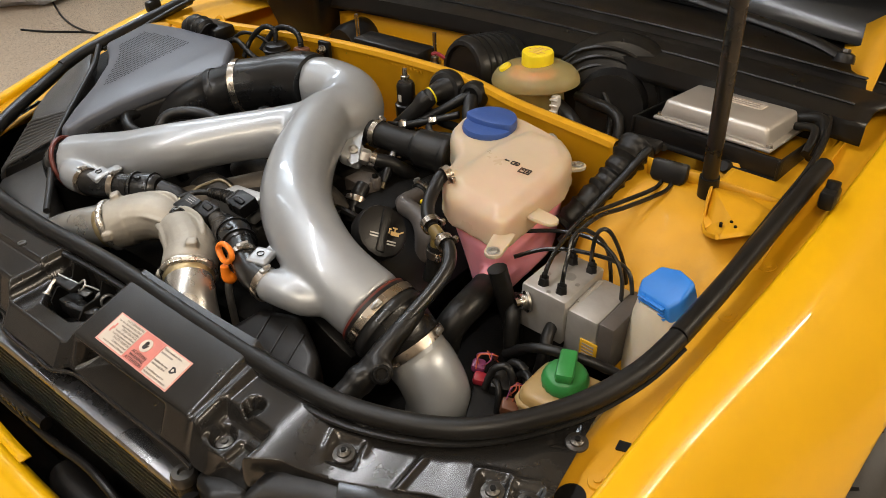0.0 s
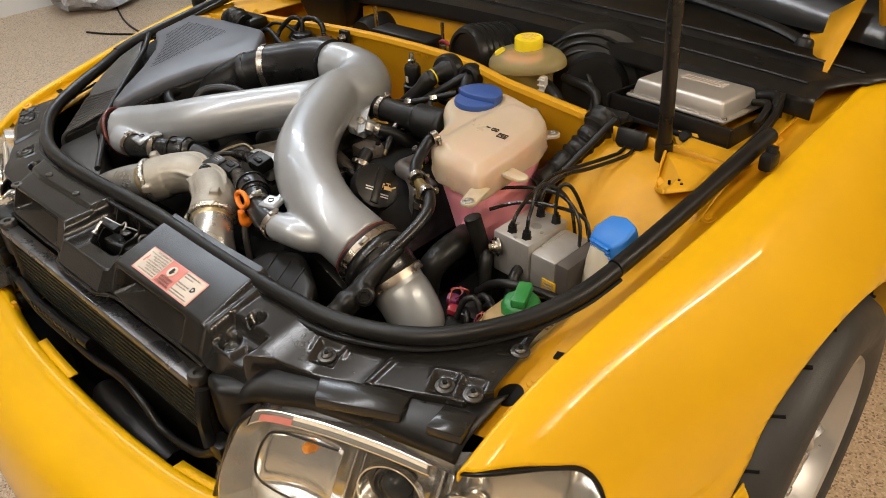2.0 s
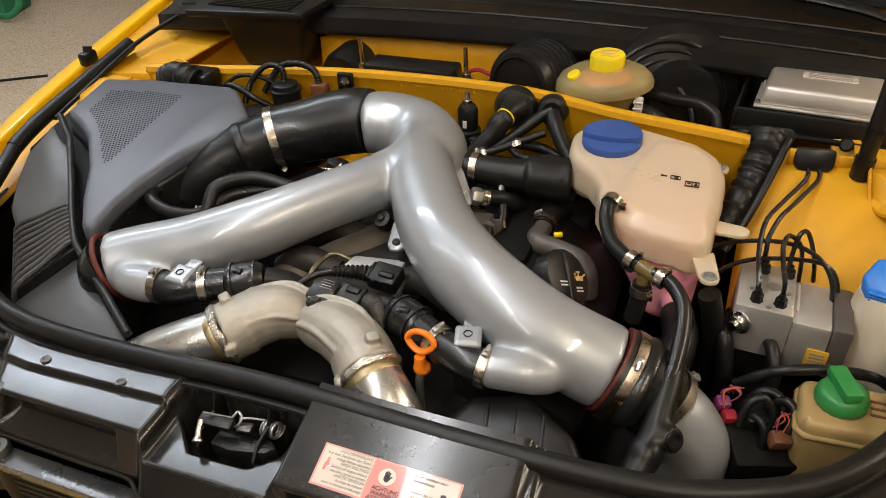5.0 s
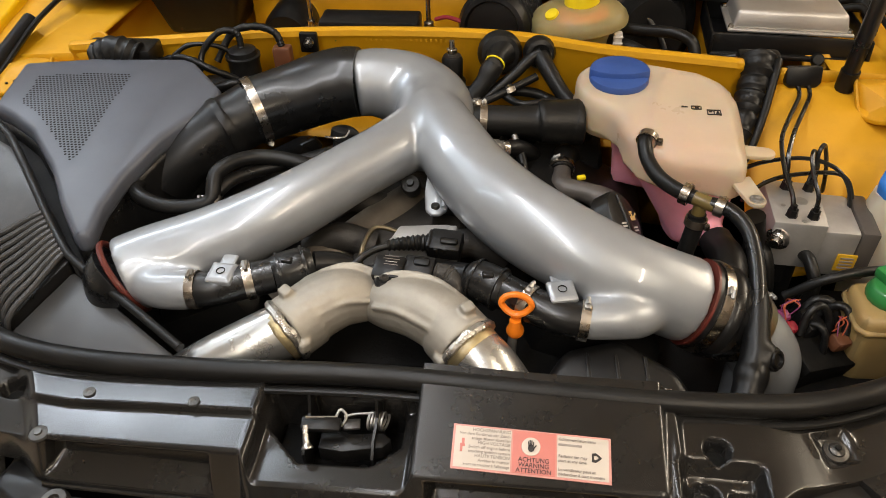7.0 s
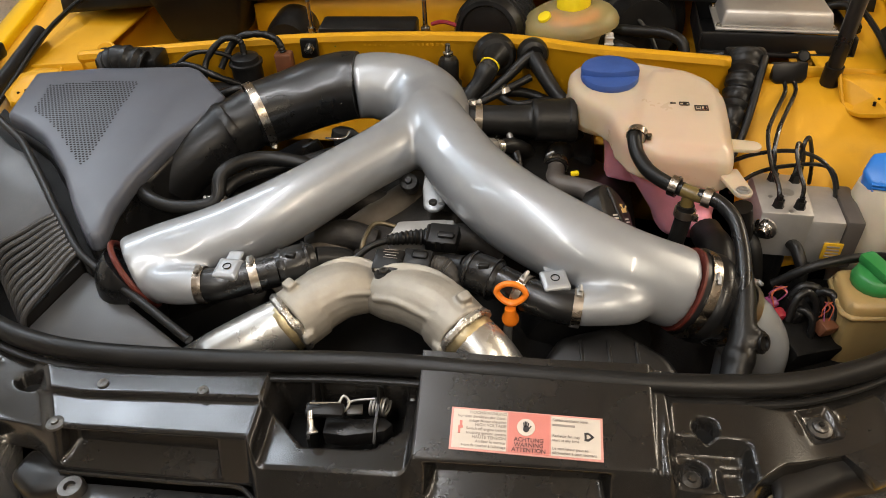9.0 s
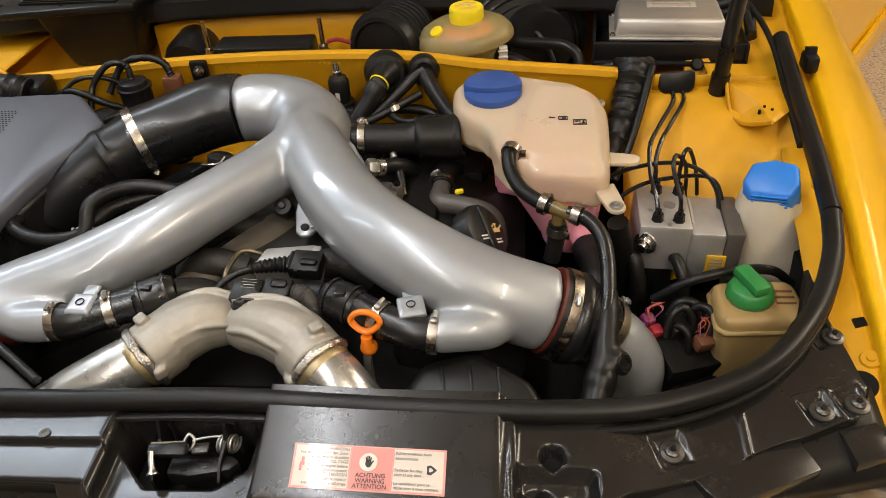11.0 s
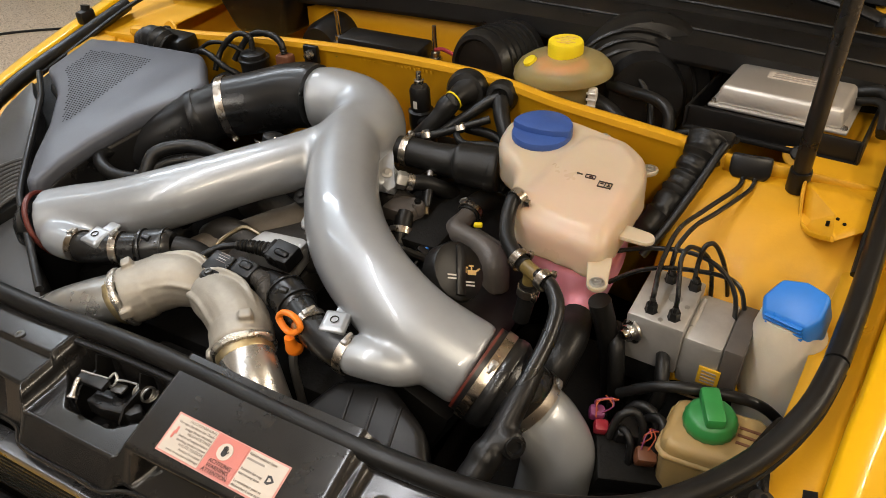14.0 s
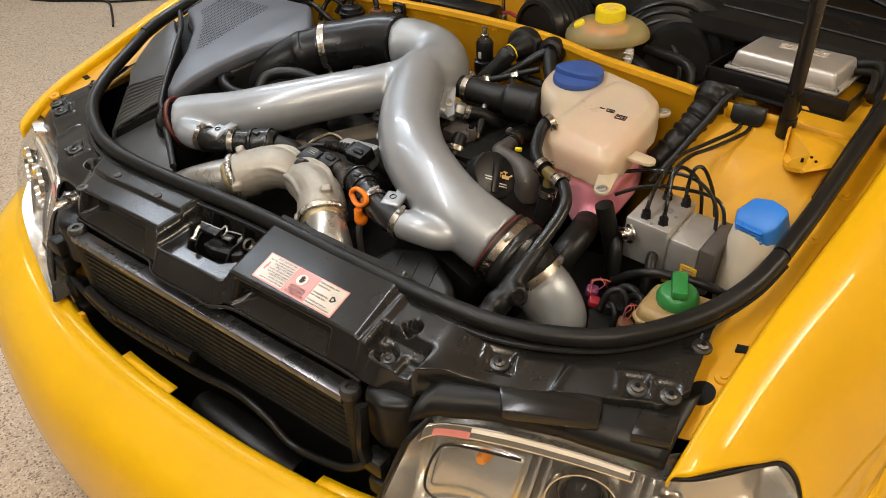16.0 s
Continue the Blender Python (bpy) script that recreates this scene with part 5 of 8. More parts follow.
for x, y, z, rz in ((0.182, -0.001, 0.8125, 14), (-0.182, 0.0, 0.8115, -4)):
    bm = B()
    tm = pose(x + 0.002, y - 0.001, z - 0.004, 5, 0, rz)
    prism(bm, [(-0.0145, -0.0145), (0.0145, -0.0145), (0.0145, 0.0145), (-0.0145, 0.0145)], -0.004, 0.004, 0.0025, 3)
    prism(bm, [(-0.0115, -0.0115), (0.0115, -0.0115), (0.0115, 0.0115), (-0.0115, 0.0115)], 0.003, 0.0052, 0.0015, 2)
    box(bm, (0.002 * (1 if x > 0 else -1), 0.020, -0.004), (0.018, 0.026, 0.005), 0.002)
    bmesh.ops.transform(bm, matrix=tm, verts=bm.verts)
    t = part("tab", bm, SILVER, pipe, "small silver mounting tab", soften=0.001, smooth=2)
    bm = B()
    lathe(bm, [(0, 0.0), (0.0042, 0.0), (0.0050, 0.0012), (0.0042, 0.0016), (0.0042, -0.001)], tm @ Matrix.Translation((0, 0, 0.0050)), 16)
    part("tab_hole", bm, BLACK, t)
bm = B()
prism(bm, [(0.020, 0.206), (0.056, 0.192), (0.052, 0.168), (0.0475, 0.150), (0.041, 0.141), (0.030, 0.140), (0.022, 0.149), (0.018, 0.175)], 0.788, 0.794, 0.0025, 2, lambda x, y: max(0, y - 0.16) * 0.55)
tube(bm, [(0.045, 0.150, 0.796), (0.046, 0.170, 0.802), (0.044, 0.19, 0.815)], 0.004, 8)
ear = part("ear", bm, SILVER, pipe, "silver ear with a bolt")
bm = B()
lathe(bm, [(0, 0.012), (0.005, 0.012), (0.006, 0.010), (0.006, 0.003), (0.010, 0.002), (0.010, 0)], Matrix.Translation((0.034, 0.152, 0.792)) @ Matrix.Diagonal((0.9, 0.9, 0.6, 1)), 18)
part("ear_bolt", bm, BLACKSTEEL, ear)
bm = B()
lathe(bm, [(0, 0.006), (0.004, 0.006), (0.005, 0.002), (0.011, 0.001), (0.0125, -0.003), (0.0125, -0.010), (0.011, -0.02)], Matrix.Translation((-0.001, 0.186, 0.804)) @ pose(0, 0, 0, 34, 0, 0), 18)
part("grommet", bm, RUBBER, pipe, "black rubber mount")
# flat flange with a screw under the bend
bm = B()
prism(bm, [(0.062, 0.30), (0.088, 0.292), (0.094, 0.265), (0.075, 0.245), (0.055, 0.26)], 0.795, 0.812, 0.004, 2, lambda x, y: (0.075 - x) * 0.8)
part("flange", bm, SILVER, pipe)

# rims, sleeves and clamps
RA, RB = Vector((0.326, 0.041, 0.7665)), Vector((0.372, 0.040, 0.746))
ax = (RB - RA).normalized()
bm = B()
tube(bm, [tuple(RA + ax * 0.001), tuple(RA + ax * 0.006)], 0.0500, 28, 2)
solo("silicone_ring", bm, RED, "dark red silicone hose end on the intake pipe", "hose end", "silicone rings")
bm = B()
tube(bm, [tuple(RA + ax * 0.004) + (0.0500,), tuple(RA + ax * 0.020) + (0.0505,), tuple(RA + ax * 0.027) + (0.0530,), tuple(RA + ax * 0.036) + (0.0525,), tuple(RA + ax * 0.047) + (0.0460,), (0.3775, 0.0423, 0.7375, 0.0434), (0.3860, 0.0425, 0.7290, 0.0432)], None, 28, 4)
solo("hose_sleeve", bm, HOSE, "black rubber sleeve between pipe and elbow", "hose", "hose sleeves")
band_clamp(RA + ax * 0.015, RA + ax * 0.05, 0.0508, 0.011, 2.0)
LA, LB = Vector((-0.3085, 0.0215, 0.776)), Vector((-0.345, -0.002, 0.760))
al = (LB - LA).normalized()
bm = B()
mr = along(LA + al * 0.001, LA + al)
tube(bm, [tuple(mr @ Vector((0.0450 * math.cos(a * math.pi / 12), 0.0450 * math.sin(a * math.pi / 12), 0))) for a in range(24)], 0.0036, 8, 2, closed=True)
solo("silicone_ring", bm, RED, "dark red silicone hose end on the intake pipe", "hose end", "silicone rings")
bm = B()
tube(bm, [tuple(LA + al * 0.001) + (0.0440,), tuple(LA + al * 0.005 + Vector((0, 0, -0.003))) + (0.0430,), (-0.318, 0.016, 0.752, 0.038), (-0.320, 0.014, 0.73, 0.036), (-0.322, 0.012, 0.68, 0.034), (-0.322, 0.012, 0.60, 0.034)], None, 28, 4)
solo("hose_sleeve", bm, HOSE, "black rubber sleeve under the air duct", "hose", "hose sleeves")

# silver elbow
bm = B()
tube(bm, [(0.368, 0.042, 0.745, 0.0395), (0.380, 0.0425, 0.7355, 0.040), (0.3916, 0.0425, 0.7226, 0.0400), (0.4057, 0.0426, 0.7100, 0.0400), (0.4224, 0.0415, 0.6814, 0.0400), (0.4230, 0.0374, 0.6476, 0.0400), (0.4194, 0.0209, 0.5905, 0.0400), (0.4208, 0.0056, 0.5009, 0.0400)], None, 28, 8)
solo("silver_elbow", bm, SILVER, "silver painted intercooler elbow pipe", "pipe")
band_clamp((0.3815, 0.0425, 0.7335), (0.3916, 0.0426, 0.7226), 0.0442, 0.011, 1.2)

# pod hoses
for side, pts in ((1, [(0.208, -0.019, 0.787), (0.185, -0.017, 0.789), (0.15, -0.004, 0.792), (0.125, 0.010, 0.794)]), (-1, [(-0.212, -0.008, 0.789), (-0.19, -0.006, 0.790), (-0.155, 0.008, 0.792), (-0.13, 0.018, 0.793)])):
    ob = thing("crossover_hose", "short black rubber hose clamped to the intake pipe", "hose", "crossover hoses")
    bm = B()
    tube(bm, pts, 0.0195, 18, 6)
    part("hose", bm, HOSE, ob)
    bm = B()
    a, b = Vector(pts[-1]), Vector((pts[-1][0] - side * 0.040, pts[-1][1] + 0.020, pts[-1][2] + 0.002))
    tube(bm, [tuple(a) + (0.020,), tuple(a + (b - a) * 0.2) + (0.0222,), tuple(a + (b - a) * 0.75) + (0.0222,), tuple(b) + (0.017,)], None, 24, 4)
    for f, rr in ((0.12, 0.0246), (0.75, 0.0240)):
        tube(bm, [tuple(a + (b - a) * f), tuple(a + (b - a) * (f + 0.06))], rr, 24, 1)
    box(bm, tuple(a + (b - a) * 0.45 + Vector((0, -0.008, 0.020))), (0.012, 0.008, 0.008), 0.002)
    part("valve_body", bm, HOSE, ob, "ribbed black valve body")
    bm = B()
    tube(bm, [tuple(b), (b.x - side * 0.03, b.y + 0.01, b.z - 0.01), (b.x - side * 0.055, b.y + 0.004, b.z - 0.03)], 0.014, 12)
    part("valve_end", bm, PLASTIC, ob)
    band_clamp(pts[0], pts[1], 0.020, 0.010, 1.5, ob)
    band_clamp(pts[2], pts[3], 0.020, 0.010, 1.5, ob)

# black intake hose and airflow pipe
ob = thing("intake_hose", "glossy black silicone intake hose with a steel clamp", "hose")
bm = B()
tube(bm, [(-0.095, 0.363, 0.848, 0.0475), (-0.115, 0.362, 0.847, 0.049), (-0.145, 0.355, 0.842, 0.049), (-0.19, 0.338, 0.832, 0.047), (-0.240, 0.313, 0.824, 0.046)], None, 28, 6)
part("hose", bm, HOSE, ob)
bm = B()
tube(bm, [(-0.236, 0.315, 0.824, 0.043), (-0.262, 0.297, 0.815, 0.042), (-0.267, 0.293, 0.813, 0.0445), (-0.276, 0.286, 0.810, 0.0445), (-0.281, 0.282, 0.808, 0.041), (-0.31, 0.258, 0.793, 0.040), (-0.33, 0.245, 0.78, 0.040), (-0.35, 0.232, 0.76, 0.040)], None, 28, 3)
part("airflow_pipe", bm, PLASTIC, ob, "black plastic airflow meter pipe")
band_clamp((-0.234, 0.3165, 0.8245), (-0.26, 0.30, 0.82), 0.0465, 0.012, -1.0, ob)

# vent hoses over the left bank
for pts, r in (([(-0.355, 0.20, 0.79), (-0.345, 0.15, 0.80), (-0.30, 0.13, 0.795), (-0.245, 0.135, 0.80), (-0.238, 0.165, 0.825), (-0.20, 0.20, 0.826), (-0.14, 0.205, 0.815), (-0.11, 0.20, 0.80)], 0.0095),
               ([(-0.238, 0.150, 0.805), (-0.22, 0.18, 0.808), (-0.17, 0.215, 0.805), (-0.12, 0.235, 0.795)], 0.0085),
               ([(-0.16, 0.24, 0.79), (-0.10, 0.27, 0.795), (-0.06, 0.29, 0.80), (-0.02, 0.31, 0.79)], 0.012)):
    bm = B()
    tube(bm, pts, r, 12, 8)
    solo("breather_hose", bm, RUBBER, "bent black rubber breather hose", "hose", "breather hoses")
band_clamp((-0.241, 0.142, 0.799), (-0.240, 0.150, 0.806), 0.0105, 0.010)
bm = B()
tube(bm, [(-0.112, 0.20, 0.80), (-0.10, 0.198, 0.80)], 0.0105, 12)
solo("hose_tape", bm, WHITEINK, "white tape round a breather hose", "tape")
ob = thing("breather_valve", "black ribbed breather valve with a wire clip", "valve")
bm = B()
lathe(bm, [(0, 0.05), (0.012, 0.05), (0.018, 0.046), (0.018, 0.035), (0.013, 0.03), (0.013, 0.02), (0.022, 0.016), (0.022, -0.02), (0.015, -0.03)], Matrix.Translation((-0.105, 0.245, 0.79)) @ pose(0, 0, 0, -18, 12, 0), 20)
part("valve", bm, PLASTIC, ob)
bm = B()
tube(bm, [(-0.118, 0.24, 0.834), (-0.105, 0.232, 0.838), (-0.092, 0.238, 0.836), (-0.088, 0.25, 0.838)], 0.0014, 6)
part("wire_clip", bm, STEEL, ob)

# ---- air filter box ----
AIR = [(-0.597, 0.378), (-0.498, 0.393), (-0.359, 0.398), (-0.342, 0.390), (-0.282, 0.325), (-0.286, 0.296), (-0.331, 0.221), (-0.352, 0.148), (-0.357, 0.097), (-0.352, 0.052), (-0.360, 0.043), (-0.372, 0.046), (-0.410, 0.094), (-0.452, 0.158), (-0.512, 0.227), (-0.556, 0.257), (-0.592, 0.275)]
AIR_SLOPE = lambda x, y: (y - 0.38) * 0.13 + 0.006
airbox = thing("air_box", "grey plastic air filter box with a perforated corner", "air box")
bm = B()
prism(bm, AIR, 0.825, 0.853, 0.0085, 3, AIR_SLOPE, -0.02)
part("cover", bm, GREY, airbox, "smooth grey plastic cover")
bm = B()
prism(bm, [(x * 0.995 - 0.002, y * 0.97) for x, y in AIR], 0.60, 0.830, 0.008, 2, AIR_SLOPE, 0.06)
part("lower_box", bm, PLASTIC, airbox, "black lower half of the box")
bm = B()
prism(bm, [(-0.640, 0.335), (-0.560, 0.270), (-0.470, 0.190), (-0.372, 0.055), (-0.40, 0.03), (-0.47, 0.09), (-0.56, 0.17), (-0.640, 0.22)], 0.60, 0.775, 0.004, 2, lambda x, y: (y - 0.1) * 0.2)
part("inlet_neck", bm, BLACK, airbox, "dark inlet neck below the cover")
# honeycomb holes of the perforated corner


def inside(x, y, poly):
    hit = False
    for (x1, y1), (x2, y2) in zip(poly, poly[1:] + poly[:1]):
        if (y1 > y) != (y2 > y) and x < (x2 - x1) * (y - y1) / (y2 - y1) + x1:
            hit = not hit
    return hit


MESH = [(-0.557, 0.344), (-0.494, 0.352), (-0.423, 0.352), (-0.425, 0.229), (-0.426, 0.172), (-0.433, 0.167), (-0.450, 0.187), (-0.490, 0.232), (-0.527, 0.267), (-0.554, 0.281)]
verts, faces = [], []
for i in range(40):
    for j in range(46):
        x, y = -0.585 + i * 0.0052 + (j % 2) * 0.0026, 0.155 + j * 0.0048
        if inside(x, y, MESH):
            z = 0.8533 + AIR_SLOPE(x, y)
            k = len(verts)
            verts += [(x + 0.0019 * math.cos(a * math.pi / 3 + 0.5), y + 0.0016 * math.sin(a * math.pi / 3 + 0.5), z + 0.13 * 0.0016 * math.sin(a * math.pi / 3 + 0.5)) for a in range(6)]
            faces.append(tuple(range(k, k + 6)))
me = bpy.data.meshes.new("perforation")
me.from_pydata(verts, [], faces)
me.materials.append(BLACK)
pf = new("perforation", me)
pf.parent = airbox
tagged(pf, "fine honeycomb of dark holes", kind="stuff")

# ridged intake duct in front of it
duct = thing("air_duct", "dark grey ribbed plastic air intake duct", "air duct")
DUCT_Z = lambda x, y: 0.113 * (x + 0.434) + 0.3206 * (y - 0.093)
bm = B()
prism(bm, [(-0.600, 0.250), (-0.562, 0.220), (-0.529, 0.202), (-0.475, 0.144), (-0.438, 0.096), (-0.505, 0.050), (-0.546, 0.084), (-0.575, 0.129), (-0.600, 0.185)], 0.70, 0.8045, 0.007, 2, DUCT_Z)
part("rear_section", bm, RIBBED, duct)
bm = B()
prism(bm, [(-0.376, 0.028), (-0.208, -0.082), (-0.215, -0.105), (-0.36, -0.105), (-0.428, -0.052)], 0.66, 0.7895, 0.006, 2, DUCT_Z)
part("front_section", bm, RIBBED, duct, "smooth dark front section")
for k in range(10):
    f = k / 9
    a, b = Vector((-0.4345 + 0.052 * f, 0.093 - 0.060 * f, 0)), Vector((-0.503 + 0.080 * f, 0.050 - 0.093 * f, 0))
    za, zb, c = 0.8065 + DUCT_Z(a.x, a.y), 0.8045 + DUCT_Z(b.x, b.y), (a + b) / 2
    bm = B()
    tube(bm, [(a.x + 0.004, a.y + 0.004, za - 0.05), (a.x + 0.003, a.y + 0.003, za - 0.006), (a.x - 0.004, a.y - 0.003, za), (c.x, c.y, (za + zb) / 2 + 0.002), (b.x, b.y, zb - 0.002), (b.x - 0.006, b.y - 0.005, zb - 0.05)], 0.0036, 8, 4)
    part("rib", bm, RIBBED, duct)
bm = B()
prism(bm, [(-0.436, 0.095), (-0.378, 0.030), (-0.424, -0.045), (-0.506, 0.048)], 0.70, 0.8005, 0.004, 2, DUCT_Z)
part("bellows_core", bm, PLASTIC, duct)
bm = B()
tube(bm, [(x, y, 0.8065 + DUCT_Z(x, y)) for x, y in ((-0.595, 0.262), (-0.545, 0.222), (-0.525, 0.202), (-0.472, 0.140), (-0.432, 0.092), (-0.388, 0.043), (-0.360, 0.020), (-0.272, -0.037), (-0.204, -0.082))], 0.0052, 10, 6)
part("edge_bead", bm, RUBBER, duct, "black rubber edge")

# ---- turbo pipes: cast elbows and stainless tubes ----
for side in (-1, 1):
    ob = thing("cast_elbow", "cast aluminium elbow welded to a stainless tube", "elbow pipe", "cast elbows")
    bm = B()
    z0 = 0.779
    tube(bm, [(side * 0.004 - 0.010, 0.020, z0 - 0.020, 0.026), (side * 0.022 - 0.008, -0.002, z0 - 0.003, 0.029), (side * 0.048 - 0.004, -0.013, z0 + 0.003, 0.0325), (side * 0.075, -0.028, z0, 0.0345), (side * 0.099, -0.052, z0 - 0.008, 0.0325)], None, 22, 6)
    tube(bm, [(side * 0.081, -0.034, z0 - 0.003), (side * 0.099, -0.052, z0 - 0.008)], 0.0357, 26, 1)
    box(bm, (side * 0.100, -0.038, z0 + 0.029), (0.015, 0.013, 0.016), 0.002, pose(0, 0, 0, 10, 0, side * 40))
    box(bm, (side * 0.078, -0.076, z0 - 0.006), (0.016, 0.014, 0.014), 0.002, pose(0, 0, 0, 0, 0, side * 40))
    # parting line of the casting
    tube(bm, [(side * 0.006 - 0.008, -0.024, z0 + 0.012), (side * 0.030 - 0.006, -0.034, z0 + 0.018), (side * 0.052 - 0.004, -0.046, z0 + 0.017), (side * 0.068, -0.058, z0 + 0.014), (side * 0.080, -0.072, z0 + 0.006)], 0.0042, 8)
    tube(bm, [(side * 0.004 - 0.008, 0.008, z0 + 0.024), (side * 0.030 - 0.006, 0.012, z0 + 0.030), (side * 0.060, 0.006, z0 + 0.030), (side * 0.088, -0.012, z0 + 0.026)], 0.0032, 8)
    part("elbow", bm, CAST, ob, soften=0.002, smooth=2)
    bm = B()
    rnd = random.Random(3 + side)
    ring = [along((side * 0.1005, -0.0535, z0 - 0.0085), (side * 0.125, -0.075, z0 - 0.018)) @ Vector((0.0325 * math.cos(a * 0.21), 0.0325 * math.sin(a * 0.21), 0.0015 * rnd.random())) for a in range(30)]
    tube(bm, [tuple(p) + (0.0038 + 0.0020 * rnd.random(),) for p in ring], None, 8, 3, closed=True)
    part("weld", bm, WELD, ob, "bright lumpy weld bead")
    bm = B()
    m = along((side * 0.1025, -0.0548, z0 - 0.0095), (side * 0.125, -0.075, z0 - 0.020))
    lathe(bm, [(0.0318, 0.0), (0.0322, 0.002), (0.0320, 0.009), (0.0305, 0.011)], m, 32, wave=lambda a: 1 + 0.006 * math.sin(9 * a) + 0.004 * math.sin(23 * a))
    part("heat_band", bm, TINTED, ob, "straw-coloured heat tint beside the weld")
    bm = B()
    if side < 0:
        pts = [(-0.100, -0.053, z0 - 0.008, 0.031), (-0.14, -0.073, 0.760, 0.0305), (-0.19, -0.092, 0.738, 0.0305), (-0.25, -0.115, 0.70, 0.0305), (-0.29, -0.13, 0.64, 0.030)]
    else:
        pts = [(0.100, -0.053, z0 - 0.008, 0.031), (0.130, -0.075, 0.755, 0.0305), (0.160, -0.095, 0.71, 0.0305), (0.18, -0.11, 0.65, 0.0305), (0.185, -0.12, 0.55, 0.030)]
    tube(bm, pts, None, 24, 6)
    part("stainless_tube", bm, STAINLESS, ob, "heat-tinted stainless tube")
    ob.location = (-0.011, 0.003, 0.0) if side > 0 else (-0.002, 0.014, -0.002)

# ---- engine between the pipes ----
eng = thing("engine", "dark engine with covers, plugs and wiring", "engine")
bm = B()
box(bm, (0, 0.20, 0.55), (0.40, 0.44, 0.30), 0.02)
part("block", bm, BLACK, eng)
for side in (1, -1):
    bm = B()
    box(bm, (side * 0.215, 0.20, 0.665), (0.15, 0.38, 0.14), 0.025, pose(0, 0, 0, 0, side * 28, 0))
    part("valve_cover", bm, PLASTIC, eng, "black ribbed valve cover")
    for k in range(5):
        bm = B()
        box(bm, (side * 0.215, 0.05 + 0.075 * k, 0.728), (0.12, 0.012, 0.02), 0.004, pose(0, 0, 0, 0, side * 28, 0))
        part("cover_rib", bm, PLASTIC, eng)
bm = B()
box(bm, (0.0, 0.20, 0.735), (0.13, 0.24, 0.05), 0.015)
part("inlet_manifold", bm, DARKCAST, eng, "grey cast inlet manifold")
for k in range(3):
    for side in (1, -1):
        bm = B()
        tube(bm, [(side * 0.04, 0.12 + 0.08 * k, 0.755), (side * 0.08, 0.12 + 0.08 * k, 0.768), (side * 0.12, 0.12 + 0.08 * k, 0.745)], 0.018, 12)
        part("inlet_runner", bm, DARKCAST, eng)
bm = B()
tube(bm, [(-0.150, 0.055, 0.715, 0.024), (-0.112, 0.092, 0.738, 0.025), (-0.066, 0.150, 0.744, 0.025), (-0.030, 0.195, 0.748, 0.026), (-0.005, 0.235, 0.745, 0.026)], None, 18, 6)
part("intake_runner", bm, OLDCAST, eng, "brownish cast intake runner")
bm = B()
box(bm, (0.14, 0.285, 0.742), (0.10, 0.16, 0.045), 0.012)
part("throttle_block", bm, BLACK, eng)
# throttle hardware seen beside the bend
bm = B()
prism(bm, [(0.088, 0.236), (0.128, 0.232), (0.142, 0.262), (0.120, 0.276), (0.092, 0.270)], 0.752, 0.782, 0.005, 2)
lathe(bm, [(0, 0.006), (0.007, 0.006), (0.009, 0.003), (0.009, -0.01)], Matrix.Translation((0.134, 0.258, 0.780)), 14)
throttle = part("throttle_body", bm, SMOKED, eng, "grey throttle body corner")
bm = B()
lathe(bm, [(0.0, 0.001), (0.0035, 0.001), (0.0045, 0.004), (0.0045, 0.0)], Matrix.Translation((0.134, 0.258, 0.786)), 12)
part("bolt", bm, BLACK, throttle)
bm = B()
tube(bm, [(0.132, 0.200, 0.735, 0.0125), (0.126, 0.226, 0.764, 0.0125), (0.122, 0.244, 0.774, 0.012)], None, 14, 6)
part("breather_hose", bm, RUBBER, eng)
band_clamp((0.1275, 0.222, 0.760), (0.124, 0.236, 0.770), 0.0132, 0.009, 1, eng)
# zinc union with its hose
UM = along((0.094, 0.270, 0.806), (0.120, 0.288, 0.794))
bm = B()
lathe(bm, [(0, 0.0), (0.0105, 0.0), (0.0125, 0.003), (0.0125, 0.013), (0.0105, 0.0155), (0.0095, 0.016)], UM, 6)
union = part("union_nut", bm, DULLSTEEL, eng, "zinc plated union nut")
bm = B()
lathe(bm, [(0.0098, 0.0155), (0.0115, 0.016), (0.0115, 0.0245), (0.0098, 0.025)], UM, 24, wave=lambda a: 1 + 0.05 * (math.cos(16 * a) > 0))
part("knurled_ring", bm, STEEL, union, "knurled bright ring")
bm = B()
tube(bm, [(0.110, 0.281, 0.799, 0.0095), (0.124, 0.292, 0.794, 0.0115), (0.138, 0.306, 0.782, 0.012), (0.148, 0.325, 0.762, 0.012), (0.150, 0.345, 0.735, 0.012)], None, 14, 6)
part("union_hose", bm, RUBBER, eng)
# sender with a brass tip, and a clip on the vacuum line
bm = B()
tube(bm, [(0.126, 0.306, 0.796, 0.0060), (0.130, 0.296, 0.790, 0.0068), (0.136, 0.280, 0.779, 0.0068), (0.139, 0.270, 0.772, 0.0050)], None, 12, 3)
sender = part("sender", bm, PLASTIC, eng)
bm = B()
tube(bm, [(0.139, 0.270, 0.772), (0.142, 0.262, 0.766)], 0.0042, 10)
part("sender_tip", bm, BRASS, sender, "brass tip")
bm = B()
tube(bm, [(0.123, 0.314, 0.800), (0.126, 0.306, 0.796)], 0.0045, 10)
part("sender_terminal", bm, DULLSTEEL, sender)
bm = B()
tube(bm, [(0.085, 0.300, 0.765), (0.110, 0.335, 0.778), (0.128, 0.352, 0.778), (0.15, 0.362, 0.765)], 0.0075, 12, 6)
part("vacuum_hose", bm, RUBBER, eng)
band_clamp((0.112, 0.338, 0.779), (0.124, 0.349, 0.779), 0.0082, 0.007, 1, eng)
